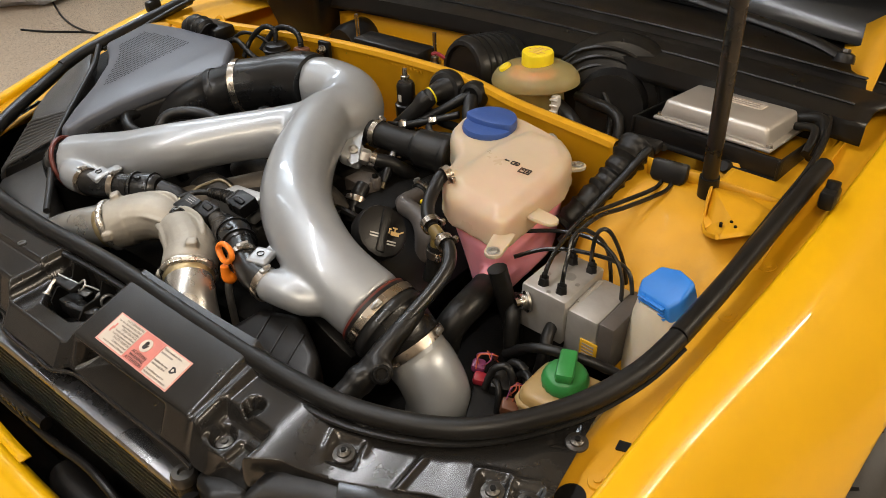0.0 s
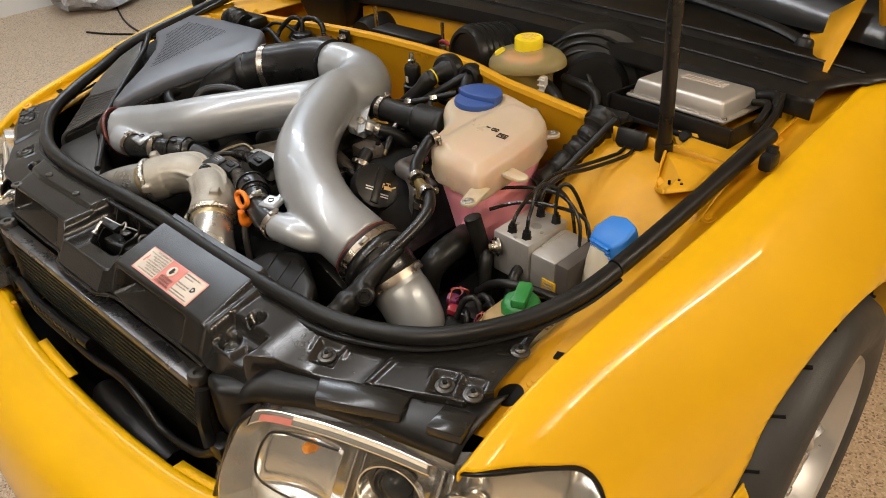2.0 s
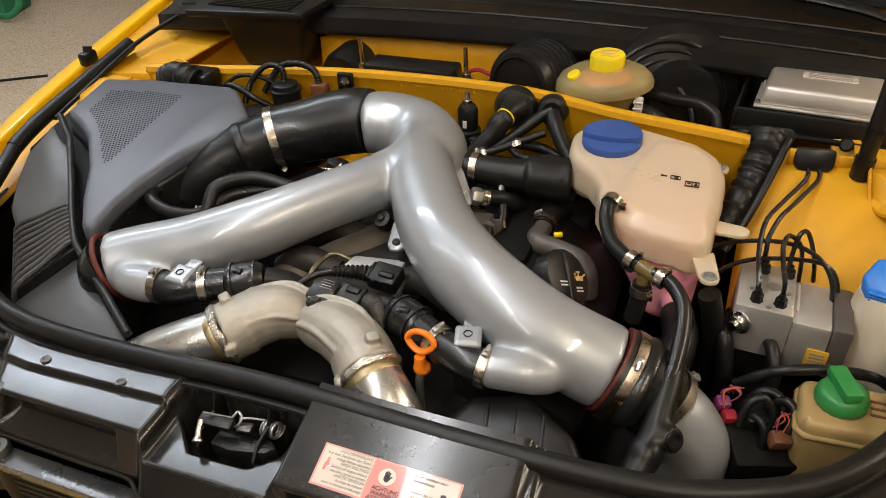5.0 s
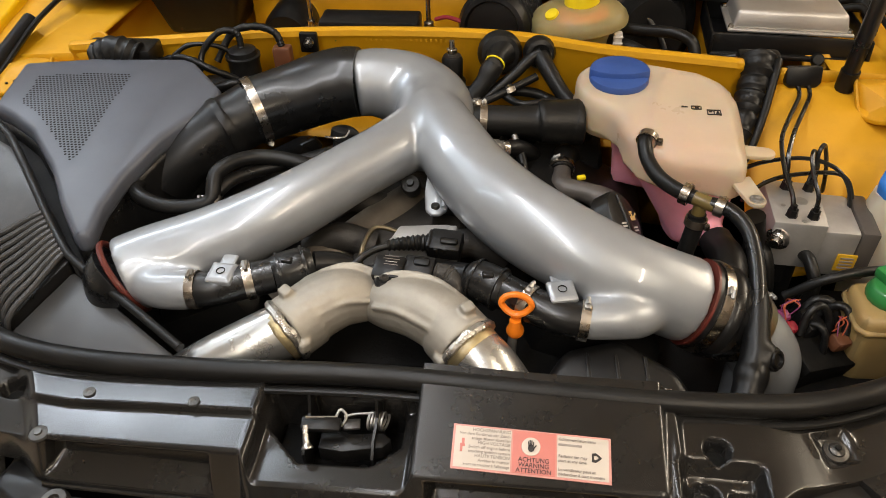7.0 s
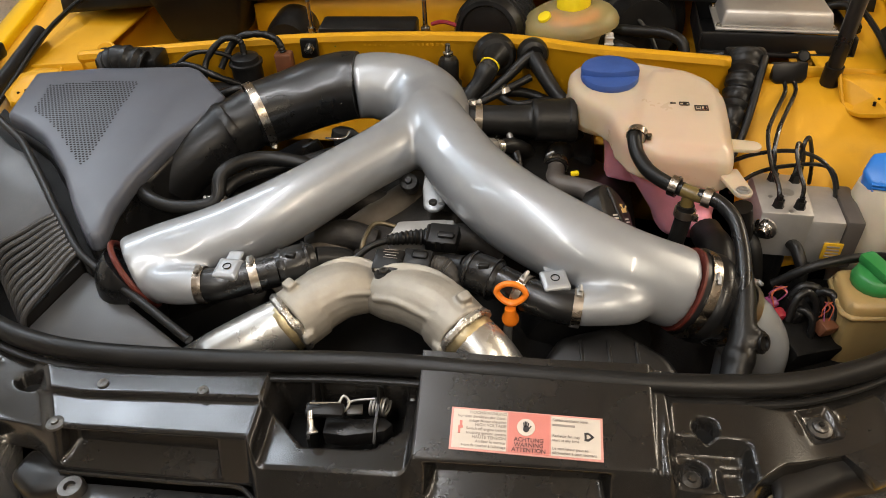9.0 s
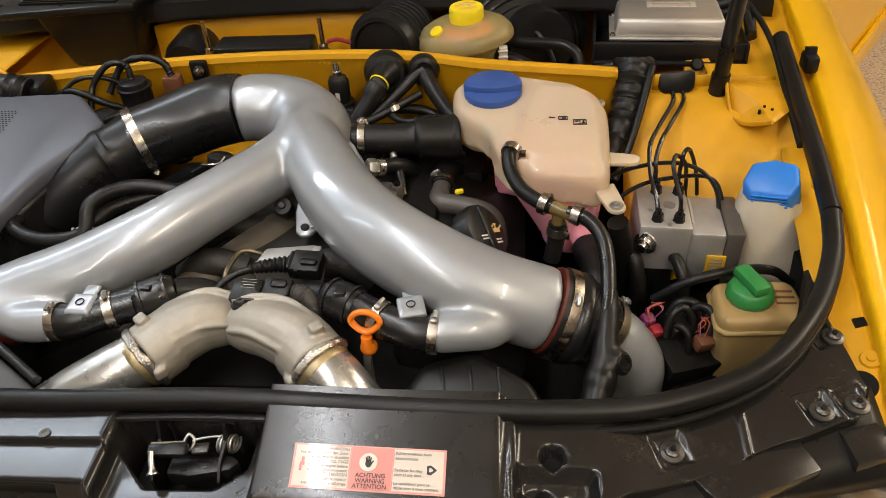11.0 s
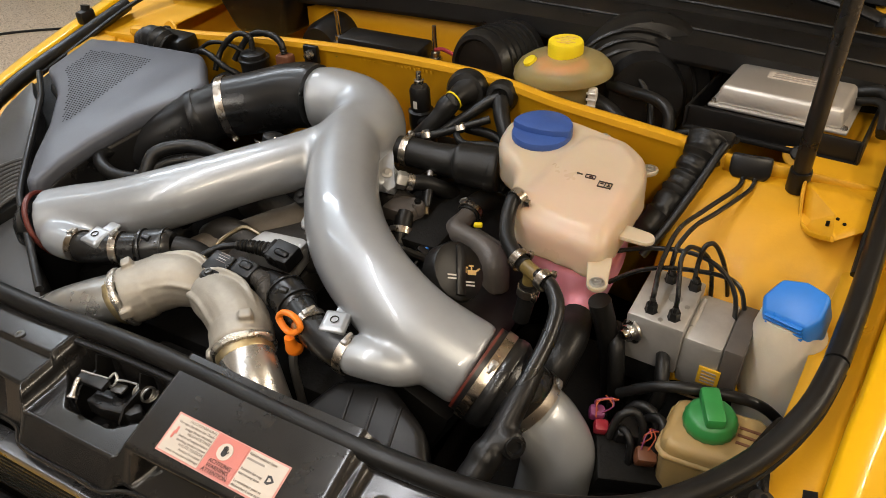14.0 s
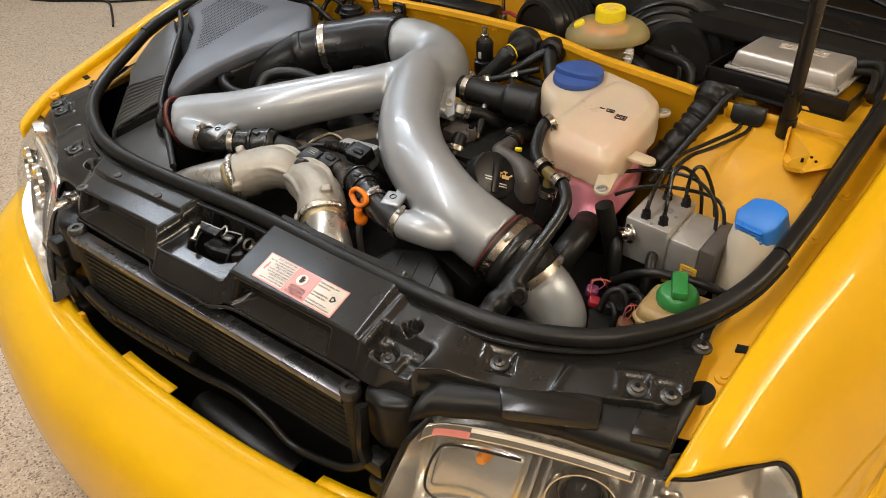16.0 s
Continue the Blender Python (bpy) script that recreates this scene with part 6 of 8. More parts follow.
for pts, r in (([(0.10, 0.20, 0.742), (0.125, 0.185, 0.765), (0.155, 0.18, 0.768), (0.185, 0.195, 0.750)], 0.0055), ([(0.15, 0.255, 0.74), (0.165, 0.228, 0.755), (0.172, 0.206, 0.757), (0.168, 0.185, 0.745)], 0.0026), ([(0.145, 0.30, 0.745), (0.165, 0.275, 0.758), (0.172, 0.245, 0.756), (0.160, 0.21, 0.745)], 0.0045)):
    bm = B()
    tube(bm, pts, r, 8, 8)
    part("lead", bm, RUBBER, eng)
# folded tab that holds the bend
bm = B()
outline = [(0.060, 0.318, 0.826), (0.074, 0.300, 0.822), (0.090, 0.276, 0.812), (0.098, 0.262, 0.800), (0.092, 0.252, 0.797), (0.078, 0.254, 0.806), (0.060, 0.270, 0.818), (0.050, 0.295, 0.826)]
up = [bm.verts.new(p) for p in outline]
dn = [bm.verts.new((x - 0.0015, y - 0.001, z - 0.003)) for x, y, z in outline]
bm.faces.new(up)
bm.faces.new(dn[::-1])
for k in range(len(outline)):
    bm.faces.new((up[k], dn[k], dn[(k + 1) % len(outline)], up[(k + 1) % len(outline)]))
tab = part("bend_tab", bm, SILVER, eng, "silver tab under the intake bend")
bm = B()
lathe(bm, [(0, 0.0035), (0.0035, 0.0035), (0.005, 0.002), (0.0075, 0.0015), (0.0075, -0.002)], Matrix.Translation((0.080, 0.271, 0.8115)) @ pose(0, 0, 0, 20, 30, 0), 16)
part("tab_bolt", bm, DULLSTEEL, tab)
# charge hose to the right of the bend
ob = thing("bypass_hose", "black rubber hose from the intake bend", "hose")
bm = B()
tube(bm, [(0.058, 0.326, 0.815, 0.019), (0.085, 0.329, 0.814, 0.0205), (0.12, 0.331, 0.812, 0.021), (0.150, 0.335, 0.810, 0.0235), (0.158, 0.336, 0.810, 0.0285), (0.163, 0.337, 0.8095, 0.0295), (0.196, 0.3435, 0.807, 0.0300), (0.203, 0.3445, 0.806, 0.0315), (0.211, 0.346, 0.806, 0.0315), (0.214, 0.3465, 0.806, 0.029)], None, 20, 5)
part("hose", bm, RUBBER, ob)
band_clamp((0.0797, 0.3285, 0.8142), (0.12, 0.331, 0.812), 0.0212, 0.010, 1, ob)
# centre plugs and sensor
ob = thing("engine_sensor", "black sensor and plugs on the engine front", "sensor")
SM = pose(0, 0, 0, 12, 0, -6)
bm = B()
prism(bm, [(-0.006, 0.074), (-0.014, 0.082), (-0.004, 0.110), (0.056, 0.116), (0.066, 0.104), (0.068, 0.078)], 0.770, 0.796, 0.004, 2, lambda x, y: (y - 0.09) * 0.15)
box(bm, (0.060, 0.100, 0.798), (0.010, 0.020, 0.008), 0.002)
box(bm, (-0.004, 0.080, 0.796), (0.012, 0.014, 0.006), 0.002, pose(0, 0, 0, 0, 0, 25))
part("bracket", bm, ALU, ob, "dull aluminium bracket box")
for nm, c, t in (("plug", (0.056, 0.073, 0.803), (0.036, 0.030, 0.020)), ("plug", (0.031, 0.032, 0.801), (0.034, 0.024, 0.018)), ("plug_collar", (0.038, 0.074, 0.803), (0.006, 0.026, 0.022)), ("latch", (0.060, 0.066, 0.8135), (0.020, 0.008, 0.004)), ("latch", (0.034, 0.032, 0.811), (0.018, 0.010, 0.004)), ("sensor_body", (-0.001, 0.026, 0.800), (0.034, 0.030, 0.022)), ("sensor_rim", (-0.001, 0.026, 0.791), (0.040, 0.036, 0.006))):
    bm = B()
    box(bm, c, t, 0.003, SM)
    part(nm, bm, PLASTIC, ob)
for dx in (-0.010, 0.0, 0.010):
    bm = B()
    box(bm, (0.056 + dx, 0.0585, 0.803), (0.005, 0.003, 0.012), 0.001, SM)
    part("plug_rib", bm, BLACK, ob)
bm = B()
lathe(bm, [(0, 0.006), (0.008, 0.006), (0.011, 0.003), (0.011, -0.012)], Matrix.Translation((-0.004, 0.008, 0.800)), 20)
ear = part("sensor_ear", bm, PLASTIC, ob)
bm = B()
lathe(bm, [(0, 0.002), (0.0025, 0.002), (0.003, 0.004), (0.006, 0.004), (0.0065, 0)], Matrix.Translation((-0.004, 0.008, 0.806)) @ Matrix.Diagonal((0.8, 0.8, 0.6, 1)), 14)
part("screw", bm, BLACKSTEEL, ear)
for k, (w, mt) in enumerate(((0.016, GREYINK), (0.018, GREYINK), (0.013, WHITEINK), (0.016, GREYINK))):
    bm = B()
    box(bm, (0.001, 0.036 - 0.0036 * k, 0.8134 - 0.0008 * k), (w, 0.0006, 0.0008), 0, SM)
    part("print_line", bm, mt, ob)
bm = B()
tube(bm, [(0.036, 0.074, 0.803, 0.010), (0.022, 0.072, 0.804, 0.0085), (0.006, 0.069, 0.804, 0.0075), (-0.010, 0.066, 0.803, 0.006)], None, 14, 10, wave=lambda q: 1 + 0.14 * math.sin(q * 2 * math.pi / 0.0055))
part("ribbed_boot", bm, RUBBER, ob)
bm = B()
tube(bm, [(-0.008, 0.066, 0.803), (-0.028, 0.056, 0.801), (-0.044, 0.038, 0.795), (-0.050, 0.016, 0.785), (-0.048, 0.0, 0.77)], 0.0042, 10, 8)
part("lead", bm, RUBBER, ob)
bm = B()
tube(bm, [(-0.012, 0.040, 0.794), (-0.030, 0.036, 0.790), (-0.040, 0.022, 0.78)], 0.0035, 8, 6)
part("lead", bm, RUBBER, ob)
bm = B()
tube(bm, [(0.048, 0.031, 0.799, 0.0105), (0.060, 0.028, 0.797, 0.012), (0.070, 0.022, 0.792, 0.0125), (0.074, 0.014, 0.78, 0.011)], None, 16, 8, wave=lambda q: 1 + 0.04 * math.sin(q * 2 * math.pi / 0.003))
part("braided_sleeve", bm, DARKCAST, ob, "frayed braided cable sleeve")
bm = B()
tube(bm, [(-0.040, 0.050, 0.775), (-0.039, 0.060, 0.798), (-0.035, 0.092, 0.800), (-0.026, 0.102, 0.800), (-0.008, 0.103, 0.795), (0.010, 0.102, 0.786)], 0.0030, 10, 8)
part("vacuum_pipe", bm, BRASS, ob, "thin dull brass-coloured pipe")
bm = B()
lathe(bm, [(0, 0.004), (0.003, 0.004), (0.0045, 0.002), (0.0045, -0.002), (0.008, -0.003), (0.008, -0.006)], Matrix.Translation((-0.036, 0.032, 0.796)), 6)
part("bolt", bm, TINTED, ob, "yellow passivated bolt")
bm = B()
box(bm, (-0.030, 0.030, 0.788), (0.030, 0.022, 0.008), 0.002, pose(0, 0, 0, 8, 0, 20))
part("mount", bm, CAST, ob)

# ---- dipstick ----
ob = thing("dipstick", "orange oval dipstick handle", "dipstick")
bm = B()
cx, cy, cz = 0.138, -0.022, 0.807
tilt = pose(cx, cy, cz, 76, 0, -6)
tube(bm, [tuple(tilt @ Vector((0.0155 * math.cos(a * math.pi / 8) * (1.0 - 0.28 * max(0, -math.sin(a * math.pi / 8))), 0.0115 * math.sin(a * math.pi / 8), 0))) for a in range(16)], 0.0034, 10, 3, closed=True, flat=1.2)
part("handle", bm, ORANGE, ob)
bm = B()
tube(bm, [tuple(tilt @ Vector((0, -0.018, 0)))+(0.006,), tuple(tilt @ Vector((0, -0.028, -0.002)))+(0.0065,), tuple(tilt @ Vector((0, -0.034, -0.006)))+(0.0095,), tuple(tilt @ Vector((0, -0.038, -0.012)))+(0.0085,)], None, 14, 3)
part("stem", bm, ORANGE, ob)
bm = B()
tube(bm, [tuple(tilt @ Vector((0, -0.036, -0.010))), (0.135, -0.028, 0.74), (0.14, -0.03, 0.60)], 0.005, 8)
part("tube", bm, DULLSTEEL, ob)

# black covers low in front
for poly, z0, z1, nm in (([(0.14, -0.095), (0.19, -0.02), (0.25, -0.005), (0.31, -0.035), (0.345, -0.09)], 0.60, 0.735, "belt_cover"), ([(-0.10, -0.095), (-0.08, -0.03), (0.09, -0.03), (0.11, -0.095)], 0.55, 0.70, "fan_shroud")):
    bm = B()
    prism(bm, poly, z0, z1, 0.015, 3, lambda x, y: (y + 0.05) * 0.5, -0.05)
    ob = thing(nm, "dusty black plastic cover low in the bay", "cover")
    part("shell", bm, PLASTIC, ob)
    cx, cy = sum(p[0] for p in poly) / len(poly), sum(p[1] for p in poly) / len(poly)
    for k in range(3):
        bm = B()
        box(bm, (cx - 0.03 + 0.03 * k, cy, z1 + (cy + 0.05) * 0.5 - 0.0005), (0.004, 0.05, 0.004), 0.001, pose(0, 0, 0, 26, 0, 8))
        part("stiffening_rib", bm, PLASTIC, ob)

# ---- oil filler ----
ob = thing("oil_filler", "black oil filler cap with an ochre oil can sign", "oil cap")
OM = Matrix.Translation((0.251, 0.140, 0.794)) @ pose(0, 0, 0, 6, 50, 0) @ pose(0, 0, 0, 0, 0, 62)
bm = B()
lathe(bm, [(0, 0.012), (0.028, 0.012), (0.0345, 0.010), (0.036, 0.006), (0.036, -0.012), (0.030, -0.016), (0.026, -0.03)], OM, 40, wave=lambda a: 1 + 0.02 * (math.cos(24 * a) > 0))
cap = part("cap", bm, PLASTIC, ob)
bm = B()
box(bm, (0, 0, 0.0126), (0.060, 0.013, 0.0036), 0.0016)
bmesh.ops.transform(bm, matrix=OM @ Matrix.Rotation(radians(70), 4, "Z"), verts=bm.verts)
part("grip", bm, PLASTIC, cap)
bm = B()
for c, s, r in (((0.0, -0.001, 0), (0.009, 0.0045, 0.0008), 0), ((0.0065, 0.0015, 0), (0.006, 0.0012, 0.0008), 30), ((-0.0065, 0.0005, 0), (0.0012, 0.005, 0.0008), 0), ((0, 0.003, 0), (0.001, 0.004, 0.0008), 0), ((0, 0.0048, 0), (0.005, 0.001, 0.0008), 0), ((-0.006, 0.003, 0), (0.004, 0.001, 0.0008), 0)):
    box(bm, (c[0] * 1.35 + 0.016, c[1] * 1.35, 0.0126), (s[0] * 1.35, max(s[1], 0.0016) * 1.25, s[2]), 0, pose(0, 0, 0, 0, 0, r))
bmesh.ops.transform(bm, matrix=OM @ Matrix.Rotation(radians(-15), 4, "Z"), verts=bm.verts)
part("oil_sign", bm, OCHREINK, cap)
for k in range(4):
    bm = B()
    box(bm, (-0.013 if k < 2 else 0.012, (-0.006 if k % 2 else -0.010) if k < 2 else (-0.013 - 0.004 * (k % 2)), 0.0126), (0.013, 0.0018, 0.0006))
    bmesh.ops.transform(bm, matrix=OM @ Matrix.Rotation(radians(-15), 4, "Z"), verts=bm.verts)
    part("print_line", bm, WHITEINK, cap)
bm = B()
tube(bm, [(0.246, 0.141, 0.790), (0.225, 0.146, 0.765), (0.20, 0.15, 0.72)], 0.027, 18)
part("neck", bm, PLASTIC, ob)
ob = thing("coolant_flange", "grey-brown plastic coolant elbow with a black hose", "flange")
bm = B()
tube(bm, [(0.190, 0.300, 0.758, 0.0125), (0.189, 0.282, 0.758, 0.0130), (0.188, 0.266, 0.757, 0.0150), (0.191, 0.258, 0.757, 0.0155), (0.200, 0.254, 0.757, 0.0145), (0.222, 0.248, 0.757, 0.0140), (0.245, 0.240, 0.750, 0.0185), (0.258, 0.230, 0.74, 0.020), (0.262, 0.222, 0.71, 0.020)], None, 18, 5)
box(bm, (0.226, 0.268, 0.738), (0.050, 0.030, 0.018), 0.005, pose(0, 0, 0, 0, 12, -10))
part("flange_body", bm, SMOKED, ob, soften=0.002, smooth=2)
bm = B()
tube(bm, [(0.1895, 0.294, 0.758, 0.0150), (0.190, 0.310, 0.760, 0.0165), (0.193, 0.332, 0.757, 0.0170), (0.20, 0.352, 0.745, 0.0170), (0.21, 0.37, 0.72, 0.0170)], None, 18, 6)
part("hose", bm, RUBBER, ob)
band_clamp((0.1896, 0.301, 0.759), (0.190, 0.311, 0.7602), 0.0162, 0.008, 1, ob)
bm = B()
box(bm, (0.215, 0.274, 0.763), (0.012, 0.007, 0.006), 0.002, pose(0, 0, 0, 0, 0, 20))
part("yellow_tag", bm, LEMON, ob)

# ---- coolant tank ----
tank = thing("coolant_tank", "milky coolant expansion tank half full of pink coolant", "coolant tank")
TOP_T = [(0.206, 0.352), (0.202, 0.398), (0.226, 0.422), (0.288, 0.427), (0.33, 0.416), (0.37, 0.405), (0.402, 0.378), (0.414, 0.338), (0.412, 0.285), (0.409, 0.247), (0.408, 0.212), (0.392, 0.200), (0.36, 0.206), (0.31, 0.213), (0.279, 0.235), (0.264, 0.262), (0.259, 0.294), (0.241, 0.316), (0.222, 0.328)]
T_SLOPE = lambda x, y: (y - 0.30) * 0.12
bm = B()
prism(bm, TOP_T, 0.797, 0.848, 0.015, 3, T_SLOPE)
prism(bm, [(0.330 + (x - 0.330) * 1.012, 0.30 + (y - 0.30) * 1.012) for x, y in TOP_T], 0.799, 0.806, 0.002, 2, T_SLOPE)
prism(bm, [(0.292, 0.272), (0.296, 0.245), (0.318, 0.228), (0.385, 0.216), (0.398, 0.226), (0.400, 0.30), (0.396, 0.355), (0.37, 0.385), (0.322, 0.392), (0.302, 0.345)], 0.84, 0.8535, 0.006, 2, T_SLOPE)
lathe(bm, [(0, -0.055), (0.052, -0.055), (0.056, -0.04), (0.055, -0.022), (0.047, -0.008), (0.041, 0.0), (0.038, 0.008), (0, 0.008)], Matrix.Translation((0.260, 0.374, 0.846)), 32)
tube(bm, [(0.295, 0.262, 0.835), (0.287, 0.245, 0.842), (0.284, 0.238, 0.843)], 0.011, 14)
tube(bm, [(0.385, 0.24, 0.842), (0.345, 0.243, 0.842), (0.31, 0.25, 0.842)], 0.004, 8, flat=0.6)
part("upper_shell", bm, TANK, tank, soften=0.0045, smooth=6)
bm = B()
prism(bm, [(0.276, 0.243), (0.265, 0.268), (0.262, 0.300), (0.245, 0.325), (0.27, 0.38), (0.30, 0.405), (0.365, 0.398), (0.396, 0.372), (0.407, 0.335), (0.405, 0.285), (0.402, 0.22), (0.386, 0.206), (0.355, 0.211), (0.312, 0.219)], 0.70, 0.802, 0.018, 3, T_SLOPE, 0.10)
for v in bm.verts:
    low = min(1.0, max(0.0, (0.800 - v.co.z) / 0.08))
    if v.co.y < 0.335:
        v.co.x += max(0.0, 0.345 - v.co.x) * 0.70 * low
tube(bm, [(0.376, 0.225, 0.735), (0.380, 0.205, 0.731), (0.384, 0.190, 0.729)], 0.0165, 14)
part("coolant", bm, PINK, tank, "lower shell with pink coolant showing through", soften=0.0045, smooth=6)
for lx, ly, lz, reach, scr in ((0.411, 0.172, 0.812, (-0.012, 0.045), 1), (0.437, 0.260, 0.822, (-0.040, 0.004), 0), (0.403, 0.388, 0.833, (-0.025, -0.022), 1)):
    d = Vector(reach)
    a0 = math.atan2(-d.y, -d.x)
    rr, side = 0.0115, Vector((-d.y, d.x)).normalized()
    poly = [(lx + rr * math.cos(a0 + q), ly + rr * math.sin(a0 + q)) for q in (1.5, 1.1, 0.7, 0.35, 0, -0.35, -0.7, -1.1, -1.5)]
    root = Vector((lx, ly)) + d
    poly += [tuple(root + side * 0.014), tuple(root - side * 0.014)]
    bm = B()
    prism(bm, poly, lz - 0.006, lz, 0.002, 2)
    lug = part("lug", bm, TANK, tank, "mounting lug")
    if scr:
        bm = B()
        lathe(bm, [(0, 0.0012), (0.002, 0.0012), (0.0028, 0.0028), (0.0052, 0.0028), (0.0062, 0.001), (0.0085, 0.0006), (0.0088, -0.001)], Matrix.Translation((lx, ly, lz)), 18)
        part("screw", bm, DULLSTEEL, lug)
bm = B()
lathe(bm, [(0, 0.012), (0.033, 0.0105), (0.0385, 0.009), (0.0398, 0.006), (0.0400, 0.0), (0.038, -0.003)], Matrix.Translation((0.260, 0.377, 0.8525)), 48, wave=lambda a: 1 + 0.006 * math.cos(20 * a))
cap = part("cap", bm, BLUE, tank, "dark blue screw cap")
bm = B()
prism(bm, [(0.260 + 0.0402 * math.cos(radians(a)), 0.377 + 0.0402 * math.sin(radians(a))) for a in range(-6, 193, 12)] + [(0.232, 0.366), (0.246, 0.3625), (0.262, 0.362), (0.279, 0.364), (0.292, 0.369)], 0.853, 0.8715, 0.003, 2)
part("grip", bm, BLUE, cap)
# an open book, and a small can with a key beside it, in thin outline
SIGN = pose(0, 0, 0, 7, 0, 0)
bm = B()
for c, q in (((0, -0.0045), (0.017, 0.0011)), ((0, 0.0045), (0.017, 0.0011)), ((-0.008, 0), (0.0011, 0.010)), ((0.008, 0), (0.0011, 0.010)), ((0.0, 0), (0.0011, 0.010)), ((-0.004, 0.001), (0.004, 0.001)), ((0.0045, -0.001), (0.004, 0.001)), ((0.0045, 0.0016), (0.002, 0.002))):
    box(bm, (0.3735 + c[0], 0.2972 + c[1] - 0.1 * c[0], 0.8545 + T_SLOPE(0, 0.2972 + c[1])), (q[0], q[1], 0.0012), 0, SIGN)
part("book_sign", bm, INK, tank, "small printed book sign")
bm = B()
for c, q in (((0, -0.003), (0.011, 0.0010)), ((0, 0.003), (0.011, 0.0010)), ((-0.006, 0), (0.0010, 0.0055)), ((0.006, 0), (0.0010, 0.0055)), ((0.001, 0), (0.005, 0.0014)), ((-0.013, 0.0), (0.005, 0.0012)), ((-0.0165, 0.0002), (0.003, 0.0022))):
    box(bm, (0.3525 + c[0], 0.3062 + c[1] - 0.1 * c[0], 0.8545 + T_SLOPE(0, 0.3062 + c[1])), (q[0], q[1], 0.0012), 0, SIGN)
part("can_sign", bm, INK, tank, "small printed can sign")

# hoses at the tank
ob = thing("overflow_hose", "black rubber coolant hose with an olive-brown tee", "hose")
bm = B()
tube(bm, [(0.286, 0.246, 0.846), (0.283, 0.232, 0.846), (0.286, 0.212, 0.836), (0.298, 0.185, 0.829), (0.318, 0.163, 0.826), (0.335, 0.152, 0.825)], 0.0090, 14, 8)
part("hose", bm, RUBBER, ob)
bm = B()
tube(bm, [(0.330, 0.155, 0.825), (0.342, 0.148, 0.824), (0.356, 0.142, 0.822)], 0.0085, 12)
tube(bm, [(0.343, 0.148, 0.822), (0.341, 0.147, 0.80)], 0.008, 12)
part("tee", bm, OLIVE, ob, "olive-brown plastic tee")
bm = B()
tube(bm, [(0.352, 0.144, 0.823), (0.372, 0.134, 0.822), (0.388, 0.112, 0.815), (0.393, 0.082, 0.805), (0.392, 0.045, 0.793), (0.388, 0.018, 0.782, ), (0.382, -0.012, 0.766)], 0.0085, 14, 8)
part("lower_hose", bm, HOSE, ob)
bm = B()
tube(bm, [(0.341, 0.147, 0.806), (0.340, 0.145, 0.785), (0.335, 0.14, 0.755)], 0.0105, 12)
part("stub_hose", bm, RUBBER, ob)
for a, b, r in (((0.287, 0.240, 0.847), (0.283, 0.23, 0.845), 0.0115), ((0.326, 0.157, 0.826), (0.335, 0.152, 0.825), 0.0115), ((0.362, 0.139, 0.823), (0.372, 0.134, 0.822), 0.0105), ((0.341, 0.147, 0.795), (0.340, 0.146, 0.785), 0.0115)):
    m = along(a, b)
    bm = B()
    lathe(bm, [(r, -0.005), (r + 0.0014, -0.005), (r + 0.0014, 0.005), (r, 0.005)], m, 20)
    box(bm, tuple(m @ Vector((r + 0.004, 0, 0))), (0.006, 0.006, 0.008), 0.001)
    part("spring_clip", bm, CLAMP, ob)
ob = thing("radiator_hose", "thick black radiator hose with a cast plastic joint", "hose")
bm = B()
tube(bm, [(0.383, 0.197, 0.730, 0.0200), (0.386, 0.180, 0.730, 0.0205), (0.391, 0.155, 0.734, 0.0205), (0.390, 0.125, 0.728, 0.020), (0.384, 0.108, 0.705, 0.020), (0.38, 0.10, 0.65, 0.02)], None, 18, 6)
part("upper_hose", bm, RUBBER, ob)
bm = B()
tube(bm, [(0.392, 0.052, 0.791, 0.010), (0.390, 0.022, 0.780, 0.0125), (0.387, -0.004, 0.767, 0.0135), (0.384, -0.026, 0.752, 0.0155), (0.376, -0.052, 0.736, 0.0160), (0.366, -0.082, 0.716, 0.0160), (0.356, -0.108, 0.69, 0.0160)], None, 18, 6)
tube(bm, [(0.384, -0.018, 0.757, 0.016), (0.395, -0.024, 0.755, 0.0150), (0.402, -0.0275, 0.755, 0.0140)], None, 16, 4)
tube(bm, [(0.381, -0.036, 0.7465, 0.0178), (0.378, -0.046, 0.740, 0.0178)], None, 18, 2)
part("joint", bm, PLASTIC, ob, soften=0.003, smooth=4)
bm = B()
lathe(bm, [(0, 0.003), (0.006, 0.003), (0.0068, 0.006), (0.0095, 0.006), (0.0105, 0.003), (0.0128, 0.002), (0.0128, -0.006)], along((0.4015, -0.0285, 0.7565), (0.422, -0.045, 0.772)), 18)
part("joint_screw", bm, PLASTIC, ob)

# ---- firewall fittings ----
ob = thing("pressure_regulator", "black pressure valve with a steel tip on the bulkhead", "valve")
bm = B()
lathe(bm, [(0.018, -0.05), (0.020, -0.03), (0.020, -0.012), (0.016, -0.01), (0.016, 0.022), (0.013, 0.028), (0.0, 0.028)], Matrix.Translation((0.024, 0.462, 0.815)), 20)
part("body", bm, PLASTIC, ob)
bm = B()
lathe(bm, [(0.0055, 0.0), (0.0055, 0.006), (0.008, 0.006), (0.008, 0.011), (0.005, 0.012), (0.004, 0.024), (0, 0.024)], Matrix.Translation((0.024, 0.462, 0.842)), 12)
part("tip", bm, STEEL, ob)
bm = B()
box(bm, (0.024, 0.4455, 0.818), (0.006, 0.001, 0.012), 0)
box(bm, (0.030, 0.4445, 0.788), (0.014, 0.001, 0.009), 0, pose(0, 0, 0, 0, 20, 0))
